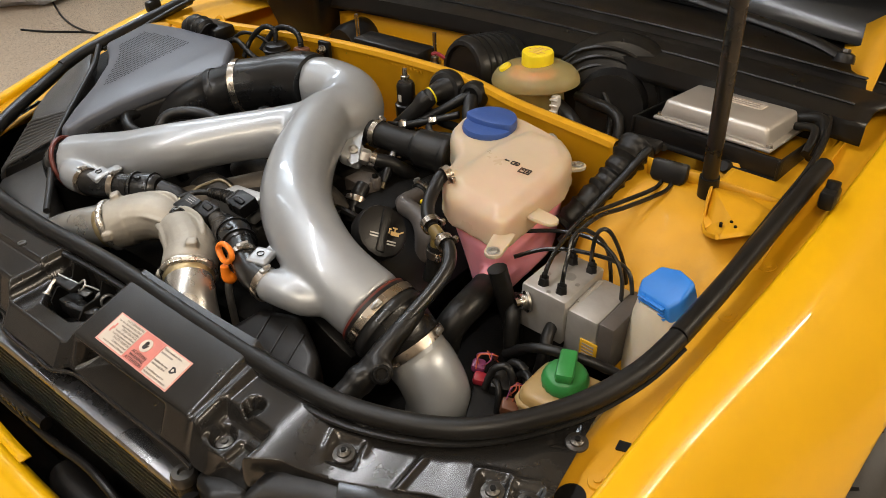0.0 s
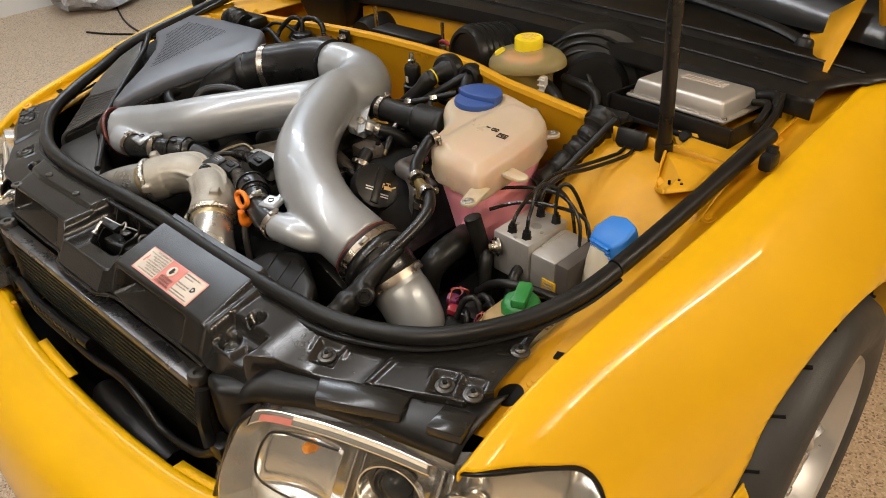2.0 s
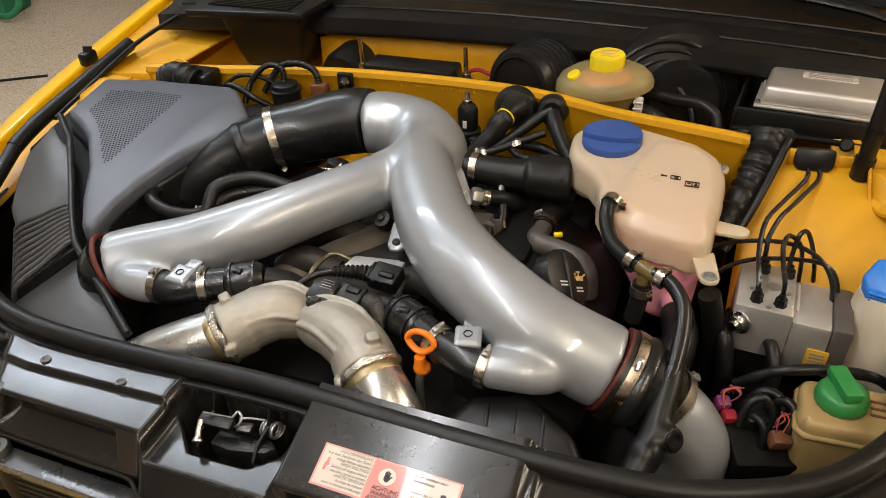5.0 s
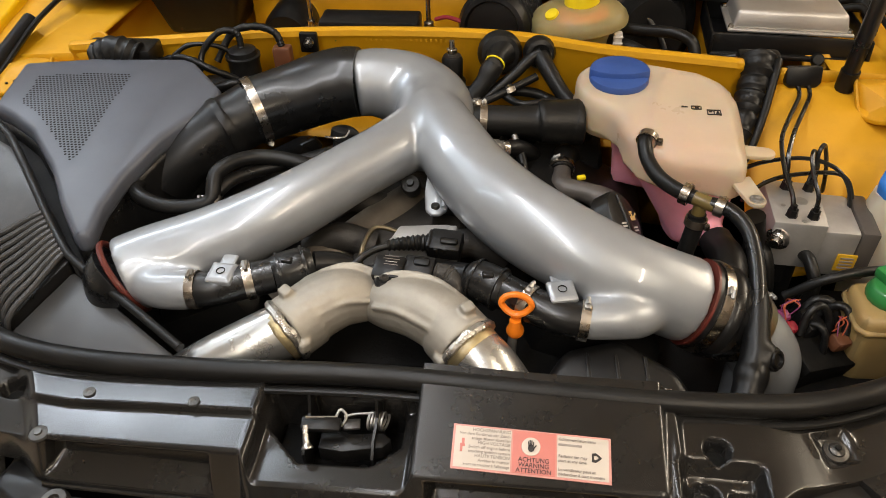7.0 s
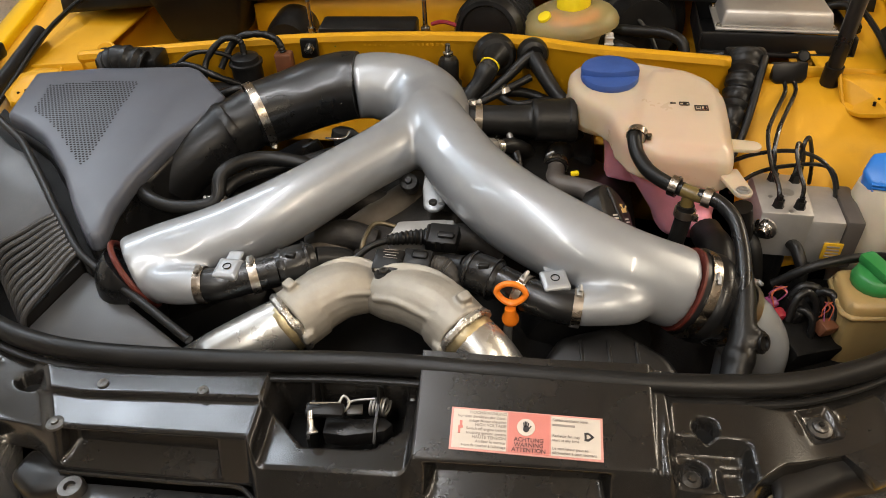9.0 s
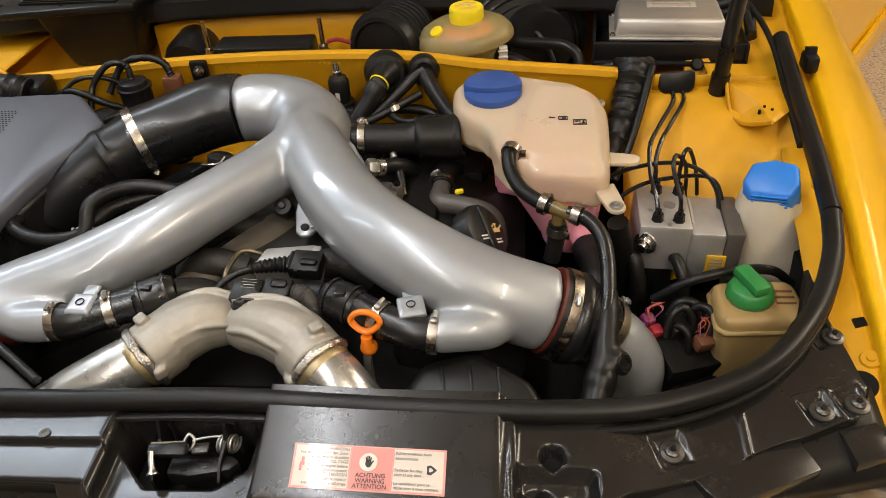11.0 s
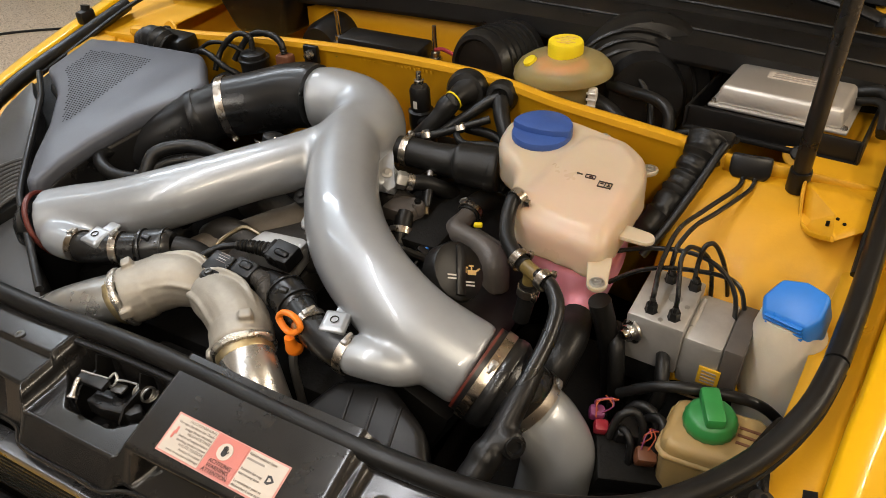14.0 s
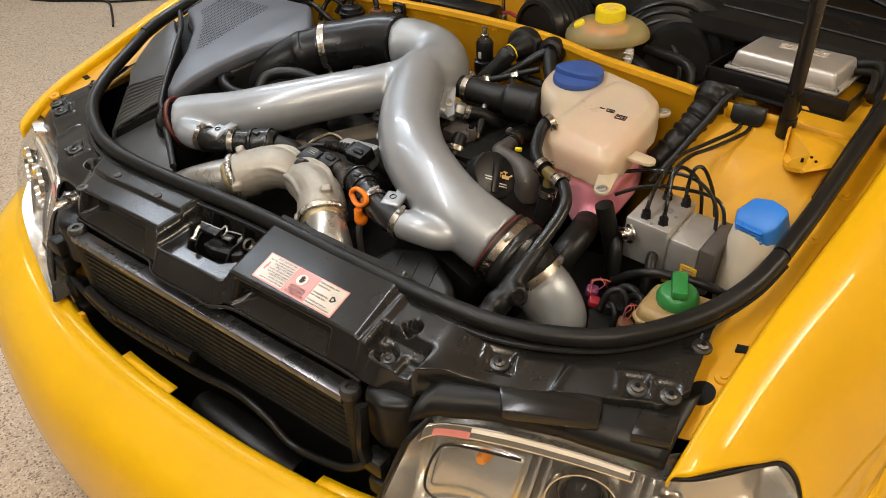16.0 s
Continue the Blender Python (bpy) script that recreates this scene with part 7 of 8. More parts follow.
part("print_mark", bm, WHITEINK, ob)
bm = B()
tube(bm, [(0.03, 0.452, 0.79), (0.06, 0.44, 0.795), (0.09, 0.445, 0.806)], 0.010, 12)
tube(bm, [(0.05, 0.44, 0.793), (0.055, 0.42, 0.78), (0.05, 0.40, 0.77)], 0.012, 12)
part("pipe_stub", bm, PLASTIC, ob)
for gx, gy, gz, r in ((0.093, 0.490, 0.836, 0.033), (0.152, 0.487, 0.840, 0.024)):
    ob = thing("bulkhead_grommet", "round black rubber grommet in the yellow bulkhead", "grommet", "bulkhead grommets")
    m = Matrix.Translation((gx, gy, gz)) @ pose(0, 0, 0, 78, 0, 8)
    bm = B()
    lathe(bm, [(r * 0.6, 0.016), (r * 0.85, 0.014), (r, 0.006), (r * 1.02, 0.0), (r, -0.004)], m, 28)
    lathe(bm, [(0, 0.010), (r * 0.6, 0.012), (r * 0.6, 0.016)], m, 28)
    part("grommet", bm, RUBBER, ob)
    bm = B()
    if r > 0.03:
        tube(bm, [tuple(m @ Vector((0, 0, 0.008))) + (0.024,), (0.090, 0.466, 0.838, 0.0165), (0.087, 0.450, 0.836, 0.0135), (0.0865, 0.448, 0.835, 0.0155), (0.081, 0.441, 0.828, 0.0160), (0.074, 0.433, 0.817, 0.0135), (0.062, 0.424, 0.803, 0.0130), (0.045, 0.412, 0.785, 0.012)], None, 16, 5)
    else:
        tube(bm, [tuple(m @ Vector((0, 0, 0.01))) + (0.010,), (0.140, 0.470, 0.837, 0.009), (0.117, 0.450, 0.821, 0.008), (0.095, 0.437, 0.806, 0.008), (0.075, 0.425, 0.792, 0.008)], None, 12, 6)
        tube(bm, [(0.155, 0.475, 0.838, 0.013), (0.168, 0.450, 0.826, 0.012), (0.188, 0.425, 0.806, 0.011), (0.21, 0.40, 0.79, 0.011), (0.22, 0.36, 0.77, 0.011)], None, 12, 6)
    part("hose", bm, RUBBER, ob)
    if r > 0.03:
        bm = B()
        ring = along((0.088, 0.4525, 0.8362), (0.0865, 0.448, 0.835))
        tube(bm, [tuple(ring @ Vector((0.0142 * math.cos(a * 0.524), 0.0142 * math.sin(a * 0.524), 0.0))) for a in range(12)], 0.0014, 6, 2, closed=True)
        part("yellow_ring", bm, LEMON, ob)
for pts, r in (([(0.04, 0.44, 0.79), (0.07, 0.40, 0.785), (0.12, 0.395, 0.79), (0.19, 0.40, 0.785), (0.23, 0.39, 0.77)], 0.009), ([(0.06, 0.43, 0.775), (0.10, 0.37, 0.775), (0.16, 0.36, 0.785), (0.22, 0.35, 0.775)], 0.010), ([(0.10, 0.43, 0.80), (0.13, 0.40, 0.80), (0.18, 0.41, 0.80), (0.22, 0.40, 0.78)], 0.007), ([(0.06, 0.47, 0.80), (0.10, 0.46, 0.79), (0.15, 0.46, 0.785), (0.2, 0.44, 0.77)], 0.010)):
    bm = B()
    tube(bm, pts, r * 0.78, 10, 8)
    solo("heater_hose", bm, RUBBER, "black hose below the bulkhead", "hose", "heater hoses")
# near-black filler block: the dark gap below the hoses put into colour
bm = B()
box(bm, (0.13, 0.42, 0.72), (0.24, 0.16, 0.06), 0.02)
solo("hose_gap_filler", bm, BLACK, "near-black filler block in the gap below the bulkhead hoses", "engine part")
bm = B()
lathe(bm, [(0, 0.010), (0.004, 0.010), (0.0055, 0.006), (0.0055, 0.003), (0.011, 0.002), (0.011, -0.002)], Matrix.Translation((0.324, 0.4445, 0.8245)) @ pose(0, 0, 0, 70, 0, 10), 14)
solo("bulkhead_bolt", bm, DULLSTEEL, "dull steel bolt in the yellow bulkhead", "bolt")
bm = B()
lathe(bm, [(0, 0.003), (0.004, 0.003), (0.005, 0)], Matrix.Translation((-0.165, 0.5135, 0.842)) @ pose(0, 0, 0, 90, 0, 0), 10)
solo("green_plug", bm, GREEN, "tiny green plug in the yellow bulkhead", "plug")

# fuel lines and small fittings below the bulkhead
ob = thing("fuel_line", "black fuel line with bright steel fittings", "fuel line")
bm = B()
tube(bm, [(0.035, 0.40, 0.79), (0.07, 0.405, 0.797), (0.11, 0.425, 0.808), (0.15, 0.447, 0.82)], 0.006, 10, 8)
part("line", bm, RUBBER, ob)
for a, b, r in (((0.066, 0.404, 0.797), (0.084, 0.412, 0.801), 0.0085), ((0.112, 0.426, 0.8085), (0.122, 0.431, 0.811), 0.008), ((0.045, 0.392, 0.785), (0.05, 0.402, 0.797), 0.009)):
    bm = B()
    lathe(bm, [(0, -0.007), (r * 0.8, -0.007), (r, -0.004), (r, 0.004), (r * 0.8, 0.007), (0, 0.007)], along(a, b), 6)
    part("fitting", bm, STEEL, ob, "bright steel fitting")
for k, (x, y, z, rz) in enumerate(((0.132, 0.165, 0.765, 20), (0.168, 0.25, 0.752, 35))):
    ob = thing("injector_plug", "small black plug with a wire clip", "plug", "injector plugs")
    bm = B()
    box(bm, (x, y, z), (0.022, 0.016, 0.018), 0.003, pose(0, 0, 0, 15, 10, rz))
    part("body", bm, PLASTIC, ob)
    bm = B()
    tube(bm, [(x - 0.011, y + 0.008, z + 0.008), (x - 0.010, y - 0.008, z + 0.0105), (x + 0.010, y - 0.009, z + 0.0105), (x + 0.011, y + 0.008, z + 0.008)], 0.0008, 6)
    part("wire_clip", bm, BLACKSTEEL, ob)
    bm = B()
    tube(bm, [(x, y + 0.006, z), (x + 0.006, y + 0.024, z - 0.004), (x + 0.004, y + 0.05, z - 0.025)], 0.004, 8, 6, wave=lambda q: 1 + 0.1 * math.sin(q * 2 * math.pi / 0.004))
    part("lead", bm, RUBBER, ob)
bm = B()
tube(bm, [(0.180, 0.214, 0.757), (0.173, 0.207, 0.757), (0.164, 0.200, 0.756)], 0.0026, 8)
solo("blue_wire_plug", bm, LIGHTBLUE, "tiny blue plug end on a thin wire", "plug")

# relays and plugs at the left end of the bulkhead
ob = thing("wiring_cluster", "black and brown plugs with corrugated wiring at the bulkhead", "wiring")
bm = B()
lathe(bm, [(0.024, -0.05), (0.024, 0.0), (0.0265, 0.001), (0.0265, 0.005), (0.022, 0.006), (0.021, 0.013), (0.012, 0.016), (0, 0.017)], Matrix.Translation((-0.295, 0.455, 0.835)), 24)
part("round_plug", bm, PLASTIC, ob)
bm = B()
box(bm, (-0.235, 0.465, 0.826), (0.028, 0.022, 0.05), 0.005)
part("brown_plug", bm, BROWN, ob, "brown plug")
bm = B()
box(bm, (-0.200, 0.492, 0.845), (0.028, 0.010, 0.032), 0.003)
st = part("stud_plate", bm, PLASTIC, ob)
bm = B()
lathe(bm, [(0, 0.014), (0.004, 0.014), (0.004, 0.008), (0.008, 0.008), (0.008, 0)], Matrix.Translation((-0.198, 0.486, 0.848)) @ pose(0, 0, 0, 90, 0, 0), 6)
part("stud", bm, STEEL, st)
for pts, r in (([(-0.295, 0.455, 0.85), (-0.30, 0.46, 0.872), (-0.325, 0.455, 0.875), (-0.35, 0.44, 0.85), (-0.355, 0.42, 0.82)], 0.008), ([(-0.235, 0.465, 0.85), (-0.245, 0.47, 0.870), (-0.275, 0.475, 0.876), (-0.31, 0.47, 0.868), (-0.335, 0.45, 0.83)], 0.009), ([(-0.30, 0.46, 0.83), (-0.33, 0.45, 0.855), (-0.37, 0.44, 0.86), (-0.40, 0.43, 0.84), (-0.42, 0.42, 0.82)], 0.006), ([(-0.29, 0.44, 0.80), (-0.33, 0.42, 0.83), (-0.38, 0.43, 0.845), (-0.43, 0.44, 0.83)], 0.0085), ([(-0.26, 0.44, 0.79), (-0.30, 0.42, 0.81), (-0.34, 0.41, 0.80)], 0.011)):
    bm = B()
    tube(bm, pts, r * 0.62, 10, 10, wave=lambda s: 1 + 0.1 * math.sin(s * 2 * math.pi / 0.0045))
    part("corrugated_lead", bm, PLASTIC, ob)
bm = B()
box(bm, (-0.30, 0.44, 0.76), (0.16, 0.06, 0.09), 0.02)
part("base", bm, BLACK, ob)
ob = thing("cable_boot", "black rubber cable boot beside the air box", "cable boot")
bm = B()
box(bm, (-0.47, 0.435, 0.848), (0.10, 0.05, 0.03), 0.006)
part("tray", bm, PLASTIC, ob)
bm = B()
tube(bm, [(-0.50, 0.415, 0.85), (-0.47, 0.412, 0.862), (-0.44, 0.412, 0.852)], 0.022, 16, 10, wave=lambda s: 1 + 0.08 * math.sin(s * 2 * math.pi / 0.012))
part("boot", bm, RUBBER, ob)

# ---- corrugated boot and clip at the right gap ----
ob = thing("wiring_boot", "wrinkled black wiring boot through the bulkhead gap", "wiring boot")
bm = B()
tube(bm, [(0.458, 0.455, 0.850, 0.025), (0.456, 0.440, 0.842, 0.0245), (0.451, 0.420, 0.826, 0.0215), (0.444, 0.398, 0.810, 0.0205), (0.432, 0.368, 0.792, 0.0185), (0.415, 0.335, 0.765, 0.017)], None, 18, 10, wave=lambda s: 1 + 0.075 * math.sin(s * 2 * math.pi / 0.019) + 0.05 * math.sin(s * 2 * math.pi / 0.0117 + 1))
part("boot", bm, RUBBER, ob)
bm = B()
tube(bm, [(0.482, 0.44, 0.858), (0.477, 0.425, 0.850), (0.468, 0.398, 0.830), (0.458, 0.370, 0.811), (0.444, 0.338, 0.785), (0.425, 0.31, 0.755)], 0.0055, 10)
part("lead", bm, PLASTIC, ob)
bm = B()
box(bm, (0.460, 0.462, 0.852), (0.058, 0.026, 0.016), 0.006)
part("collar", bm, RUBBER, ob)
bm = B()
prism(bm, [(-0.019, -0.016), (0.019, -0.016), (0.025, -0.009), (0.025, 0.014), (-0.025, 0.014), (-0.025, -0.009)], -0.008, 0.008, 0.004, 2)
bmesh.ops.transform(bm, matrix=Matrix.Translation((0.517, 0.434, 0.838)) @ pose(0, 0, 0, 70, 0, 4), verts=bm.verts)
solo("pipe_clip", bm, PLASTIC, "black plastic clip holding the brake pipes", "clip")
for k, (px, ends) in enumerate(((0.506, [(0.466, 0.300, 0.815), (0.462, 0.250, 0.802), (0.466, 0.212, 0.790), (0.467, 0.201, 0.772)]), (0.520, [(0.482, 0.310, 0.818), (0.472, 0.280, 0.808), (0.471, 0.266, 0.795), (0.471, 0.261, 0.772)]))):
    bm = B()
    tube(bm, [(px + 0.005, 0.426, 0.828), (px + 0.006, 0.416, 0.824), (px + 0.001, 0.398, 0.821), (px - 0.022, 0.348, 0.817), *ends], 0.0030, 8, 8)
    solo("brake_pipe", bm, HOSE, "thin black brake pipe from clip to pump", "brake pipe", "brake pipes")
for pts in ([(0.493, 0.201, 0.772), (0.493, 0.204, 0.795), (0.489, 0.218, 0.808), (0.485, 0.236, 0.826), (0.492, 0.256, 0.828), (0.512, 0.280, 0.79), (0.520, 0.29, 0.70)], [(0.499, 0.261, 0.772), (0.500, 0.262, 0.808), (0.504, 0.268, 0.826), (0.514, 0.280, 0.818), (0.53, 0.292, 0.77), (0.54, 0.30, 0.70)], [(0.39, 0.25, 0.79), (0.44, 0.27, 0.80), (0.49, 0.275, 0.805), (0.525, 0.265, 0.80), (0.545, 0.255, 0.78), (0.552, 0.245, 0.75), (0.555, 0.24, 0.69)], [(0.41, 0.22, 0.775), (0.44, 0.245, 0.785), (0.48, 0.26, 0.79), (0.54, 0.27, 0.785), (0.56, 0.26, 0.75), (0.565, 0.255, 0.69)]):
    bm = B()
    tube(bm, pts, 0.0028, 8, 8)
    solo("brake_pipe", bm, HOSE, "thin black bent brake pipe", "brake pipe", "brake pipes")

# ---- ABS pump ----
ob = thing("brake_pump", "grey metal brake pump block with pipe unions", "brake pump")
PM = pose(0.477, 0.231, 0.7345, 0, 2, -2)
bm = B()
box(bm, (0, 0, 0), (0.064, 0.092, 0.068), 0.003, PM)
part("block", bm, ALU, ob)
bm = B()
box(bm, (0, 0, 0), (0.045, 0.084, 0.070), 0.006, PM @ Matrix.Translation((0.054, 0.000, -0.012)))
tube(bm, [tuple(PM @ Vector((0.036, -0.02, 0.020))), tuple(PM @ Vector((0.036, 0.03, 0.022)))], 0.004, 8)
part("valve_body", bm, ALU, ob, "grey valve body")
bm = B()
box(bm, (0, 0, 0), (0.022, 0.084, 0.074), 0.004, PM @ Matrix.Translation((0.087, 0.000, -0.012)))
part("control_unit", bm, SMOKED, ob, "dark grey control unit")
bm = B()
box(bm, (0, 0, 0), (0.024, 0.003, 0.026), 0.001, PM @ Matrix.Translation((0.068, -0.0425, -0.022)))
lab = part("label", bm, AMBERPAPER, ob, "small orange-yellow label")
for k in range(4):
    bm = B()
    box(bm, (0, 0, 0), (0.016, 0.001, 0.002), 0, PM @ Matrix.Translation((0.068, -0.0445, -0.014 - 0.005 * k)))
    part("print_line", bm, GREYINK, lab)
for ux, uy in ((-0.010, -0.030), (0.016, -0.030), (-0.006, 0.030), (0.022, 0.030)):
    bm = B()
    lathe(bm, [(0, 0.016), (0.0035, 0.016), (0.004, 0.010), (0.0065, 0.010), (0.007, 0.001), (0.008, 0.0)], PM @ Matrix.Translation((ux, uy, 0.034)), 6)
    part("union_nut", bm, PLASTIC, ob)
for ux, uy, r in ((0.008, 0.002, 0.008), (-0.016, -0.010, 0.003), (0.024, -0.006, 0.003), (0.004, -0.040, 0.003)):
    bm = B()
    lathe(bm, [(0, 0.0008), (r, 0.0008), (r, 0)], PM @ Matrix.Translation((ux, uy, 0.034)), 16)
    part("plug_hole", bm, DULLSTEEL, ob)
bm = B()
lathe(bm, [(0, 0.016), (0.006, 0.016), (0.0065, 0.010), (0.010, 0.010), (0.010, 0.004), (0.015, 0.003), (0.015, 0)], PM @ Matrix.Translation((-0.022, -0.046, 0.010)) @ pose(0, 0, 0, 90, 0, -30), 12)
part("mounting_bolt", bm, STEEL, ob, "steel bolt with washers")
bm = B()
box(bm, (0.462, 0.225, 0.685), (0.05, 0.06, 0.06), 0.01)
part("bracket", bm, PLASTIC, ob)
bm = B()
lathe(bm, [(0.022, -0.05), (0.022, 0.03), (0.02, 0.034), (0, 0.034)], pose(0.476, 0.217, 0.68), 20)
part("motor", bm, PLASTIC, ob)
for pts, r in (([(0.435, 0.20, 0.60), (0.432, 0.19, 0.68), (0.425, 0.18, 0.74), (0.415, 0.175, 0.785)], 0.013), ([(0.45, 0.165, 0.62), (0.448, 0.16, 0.68), (0.440, 0.175, 0.725), (0.43, 0.20, 0.73)], 0.010), ([(0.48, 0.16, 0.62), (0.50, 0.15, 0.69), (0.495, 0.17, 0.72), (0.49, 0.19, 0.72)], 0.008)):
    bm = B()
    tube(bm, pts, r, 12)
    solo("loom", bm, RUBBER, "black wrapped wiring loom beside the pump", "wiring", "looms")

# ---- washer bottle ----
ob = thing("washer_bottle", "milky washer bottle with a bright blue lid", "washer bottle")
bm = B()
tube(bm, [(0.622, 0.225, 0.50, 0.052), (0.620, 0.228, 0.60, 0.050), (0.618, 0.232, 0.645, 0.051), (0.616, 0.236, 0.69, 0.053), (0.612, 0.238, 0.745, 0.046), (0.608, 0.241, 0.782, 0.035)], None, 28, 6)
flat_way = pose(0.612, 0.236, 0, 0, 0, -30)
bmesh.ops.transform(bm, matrix=flat_way @ Matrix.Diagonal((0.97, 0.80, 1, 1)) @ flat_way.inverted(), verts=bm.verts)
part("bottle", bm, WASHER, ob)
WM = pose(0.610, 0.240, 0.785, 12, -8, -24) @ Matrix.Diagonal((0.92, 0.80, 1, 1))
bm = B()
prism(bm, [(-0.036, -0.008), (-0.028, 0.024), (0.0, 0.033), (0.030, 0.027), (0.037, -0.006), (0.028, -0.028), (-0.024, -0.030)], -0.014, 0.022, 0.006, 3, lambda x, y: 0.25 * y, -0.06)
bmesh.ops.transform(bm, matrix=WM, verts=bm.verts)
lid = part("lid", bm, LIGHTBLUE, ob, "bright blue plastic lid")
for k in range(7):
    bm = B()
    box(bm, (0.002, -0.0295, -0.018 + k * 0.005), (0.046, 0.006, 0.0024), 0.001, None)
    bmesh.ops.transform(bm, matrix=WM, verts=bm.verts)
    part("lid_ridge", bm, LIGHTBLUE, lid)

# ---- steering fluid reservoir ----
ob = thing("steering_reservoir", "aged yellowish fluid reservoir with a green cap", "fluid reservoir")
bm = B()
GP = [(0.520, 0.066), (0.522, 0.120), (0.530, 0.128), (0.608, 0.132), (0.618, 0.124), (0.624, 0.070), (0.616, 0.060), (0.530, 0.056)]
prism(bm, GP, 0.59, 0.734, 0.010, 3, None, 0.05)
part("body", bm, AGED, ob)
bm = B()
prism(bm, [(0.567 + (x - 0.567) * 1.06, 0.095 + (y - 0.095) * 1.08) for x, y in GP], 0.712, 0.719, 0.003, 2)
part("seam", bm, AGED, ob)
GM = pose(0.561, 0.099, 0.733, 0, 0, 10)
bm = B()
lathe(bm, [(0.025, 0.0), (0.0265, 0.002), (0.0265, 0.010), (0.025, 0.012), (0.024, 0.016), (0.020, 0.019), (0, 0.020)], GM, 36, wave=lambda a: 1 + 0.015 * math.cos(18 * a))
cp = part("cap", bm, GREEN, ob, "green screw cap")
bm = B()
box(bm, (0, 0.002, 0.024), (0.020, 0.046, 0.014), 0.004, None)
bmesh.ops.transform(bm, matrix=GM @ pose(0, 0, 0, 0, 0, 12), verts=bm.verts)
part("grip", bm, GREEN, cp)
for k in range(3):
    bm = B()
    box(bm, (0.600, 0.088 + 0.010 * k, 0.7345), (0.022, 0.003, 0.001))
    part("mark", bm, BROWN, ob)

# wiring and plugs by the reservoir
ob = thing("plug_cluster", "red, purple and brown plugs with orange wires", "wiring")
for c, s, mt in (((0.4475, 0.0905, 0.703), (0.017, 0.015, 0.015), PURPLE), ((0.4565, 0.0803, 0.695), (0.016, 0.015, 0.014), REDPLUG), ((0.5095, 0.067, 0.690), (0.022, 0.018, 0.018), BROWN), ((0.480, 0.092, 0.690), (0.026, 0.03, 0.03), PLASTIC), ((0.488, 0.075, 0.655), (0.075, 0.06, 0.05), BLACK)):
    bm = B()
    box(bm, c, s, 0.004, pose(0, 0, 0, 15, 10, 25))
    part("plug", bm, mt, ob)
rnd = random.Random(8)
for k in range(9):
    bx, by, bz = (0.509, 0.070, 0.698) if k % 2 else (0.452, 0.086, 0.706)
    bm = B()
    tube(bm, [(bx + rnd.uniform(-0.008, 0.008), by + rnd.uniform(-0.006, 0.006), bz), (bx + rnd.uniform(-0.01, 0.015), by + 0.006, bz + 0.014), (bx + rnd.uniform(-0.005, 0.015), by + 0.016, bz + 0.015), (bx + rnd.uniform(0.0, 0.02), by + 0.03, bz - 0.01)], 0.0008, 6)
    part("wire", bm, WIREOR if k % 3 else PURPLE, ob)
for pts, r in (([(0.468, 0.075, 0.69), (0.474, 0.085, 0.716), (0.488, 0.092, 0.722), (0.500, 0.088, 0.706), (0.500, 0.08, 0.68)], 0.0048), ([(0.470, 0.10, 0.69), (0.485, 0.108, 0.715), (0.505, 0.105, 0.715), (0.515, 0.095, 0.69)], 0.0055), ([(0.462, 0.088, 0.68), (0.480, 0.080, 0.704), (0.492, 0.070, 0.70), (0.494, 0.062, 0.675)], 0.0042), ([(0.46, 0.13, 0.70), (0.50, 0.125, 0.735), (0.55, 0.135, 0.742), (0.60, 0.15, 0.730), (0.63, 0.16, 0.70)], 0.0062), ([(0.48, 0.10, 0.68), (0.505, 0.10, 0.715), (0.52, 0.09, 0.715), (0.515, 0.07, 0.69)], 0.005)):
    bm = B()
    tube(bm, pts, r, 10, 8, wave=lambda s: 1 + 0.07 * math.sin(s * 2 * math.pi / 0.006))
    part("corrugated_lead", bm, PLASTIC, ob)

# ---- plenum things ----
ob = thing("brake_fluid_reservoir", "translucent brake fluid reservoir with a yellow cap", "fluid reservoir")
bm = B()
RM = pose(0.210, 0.578, 0.853, 0, -6, 0) @ Matrix.Translation((0, 0, -0.838))
lathe(bm, [(0, 0.76), (0.042, 0.76), (0.046, 0.77), (0.047, 0.818), (0.050, 0.823), (0.066, 0.827), (0.0735, 0.831), (0.0740, 0.836), (0.0715, 0.844), (0.064, 0.853), (0.050, 0.861), (0.030, 0.865), (0, 0.865)], RM @ Matrix.Diagonal((1.05, 0.85, 1, 1)), 40)
part("body", bm, BRAKE, ob)
bm = B()
lathe(bm, [(0.0265, 0.866), (0.0265, 0.886), (0.025, 0.889), (0, 0.890)], pose(0.214, 0.577, 0.011), 40, wave=lambda a: 1 + 0.012 * math.cos(36 * a))
cp = part("cap", bm, LEMON, ob, "bright yellow ridged cap")
for k in range(5):
    bm = B()
    box(bm, (0.214 + 0.006 * math.sin(k * 2.1), 0.565 + 0.006 * k, 0.9013), (0.026 - 0.003 * abs(k - 2), 0.0018, 0.0006))
    part("print_line", bm, OCHREINK, cp)
bm = B()
lathe(bm, [(0, 0.003), (0.028, 0.002), (0.030, 0)], pose(0.212, 0.562, 0.8665, 8, -6, 0) @ Matrix.Diagonal((1.5, 0.95, 2, 1)), 24)
part("float", bm, FLOAT, ob, "orange float showing through the plastic")
bm = B()
lathe(bm, [(0, 0.004), (0.010, 0.004), (0.011, 0)], pose(0.1690, 0.550, 0.8705, 18, -24, 0), 20)
part("filler_plug", bm, LEMON, ob)
ob = thing("brake_servo", "black ribbed brake servo with hoses", "brake servo")
bm = B()
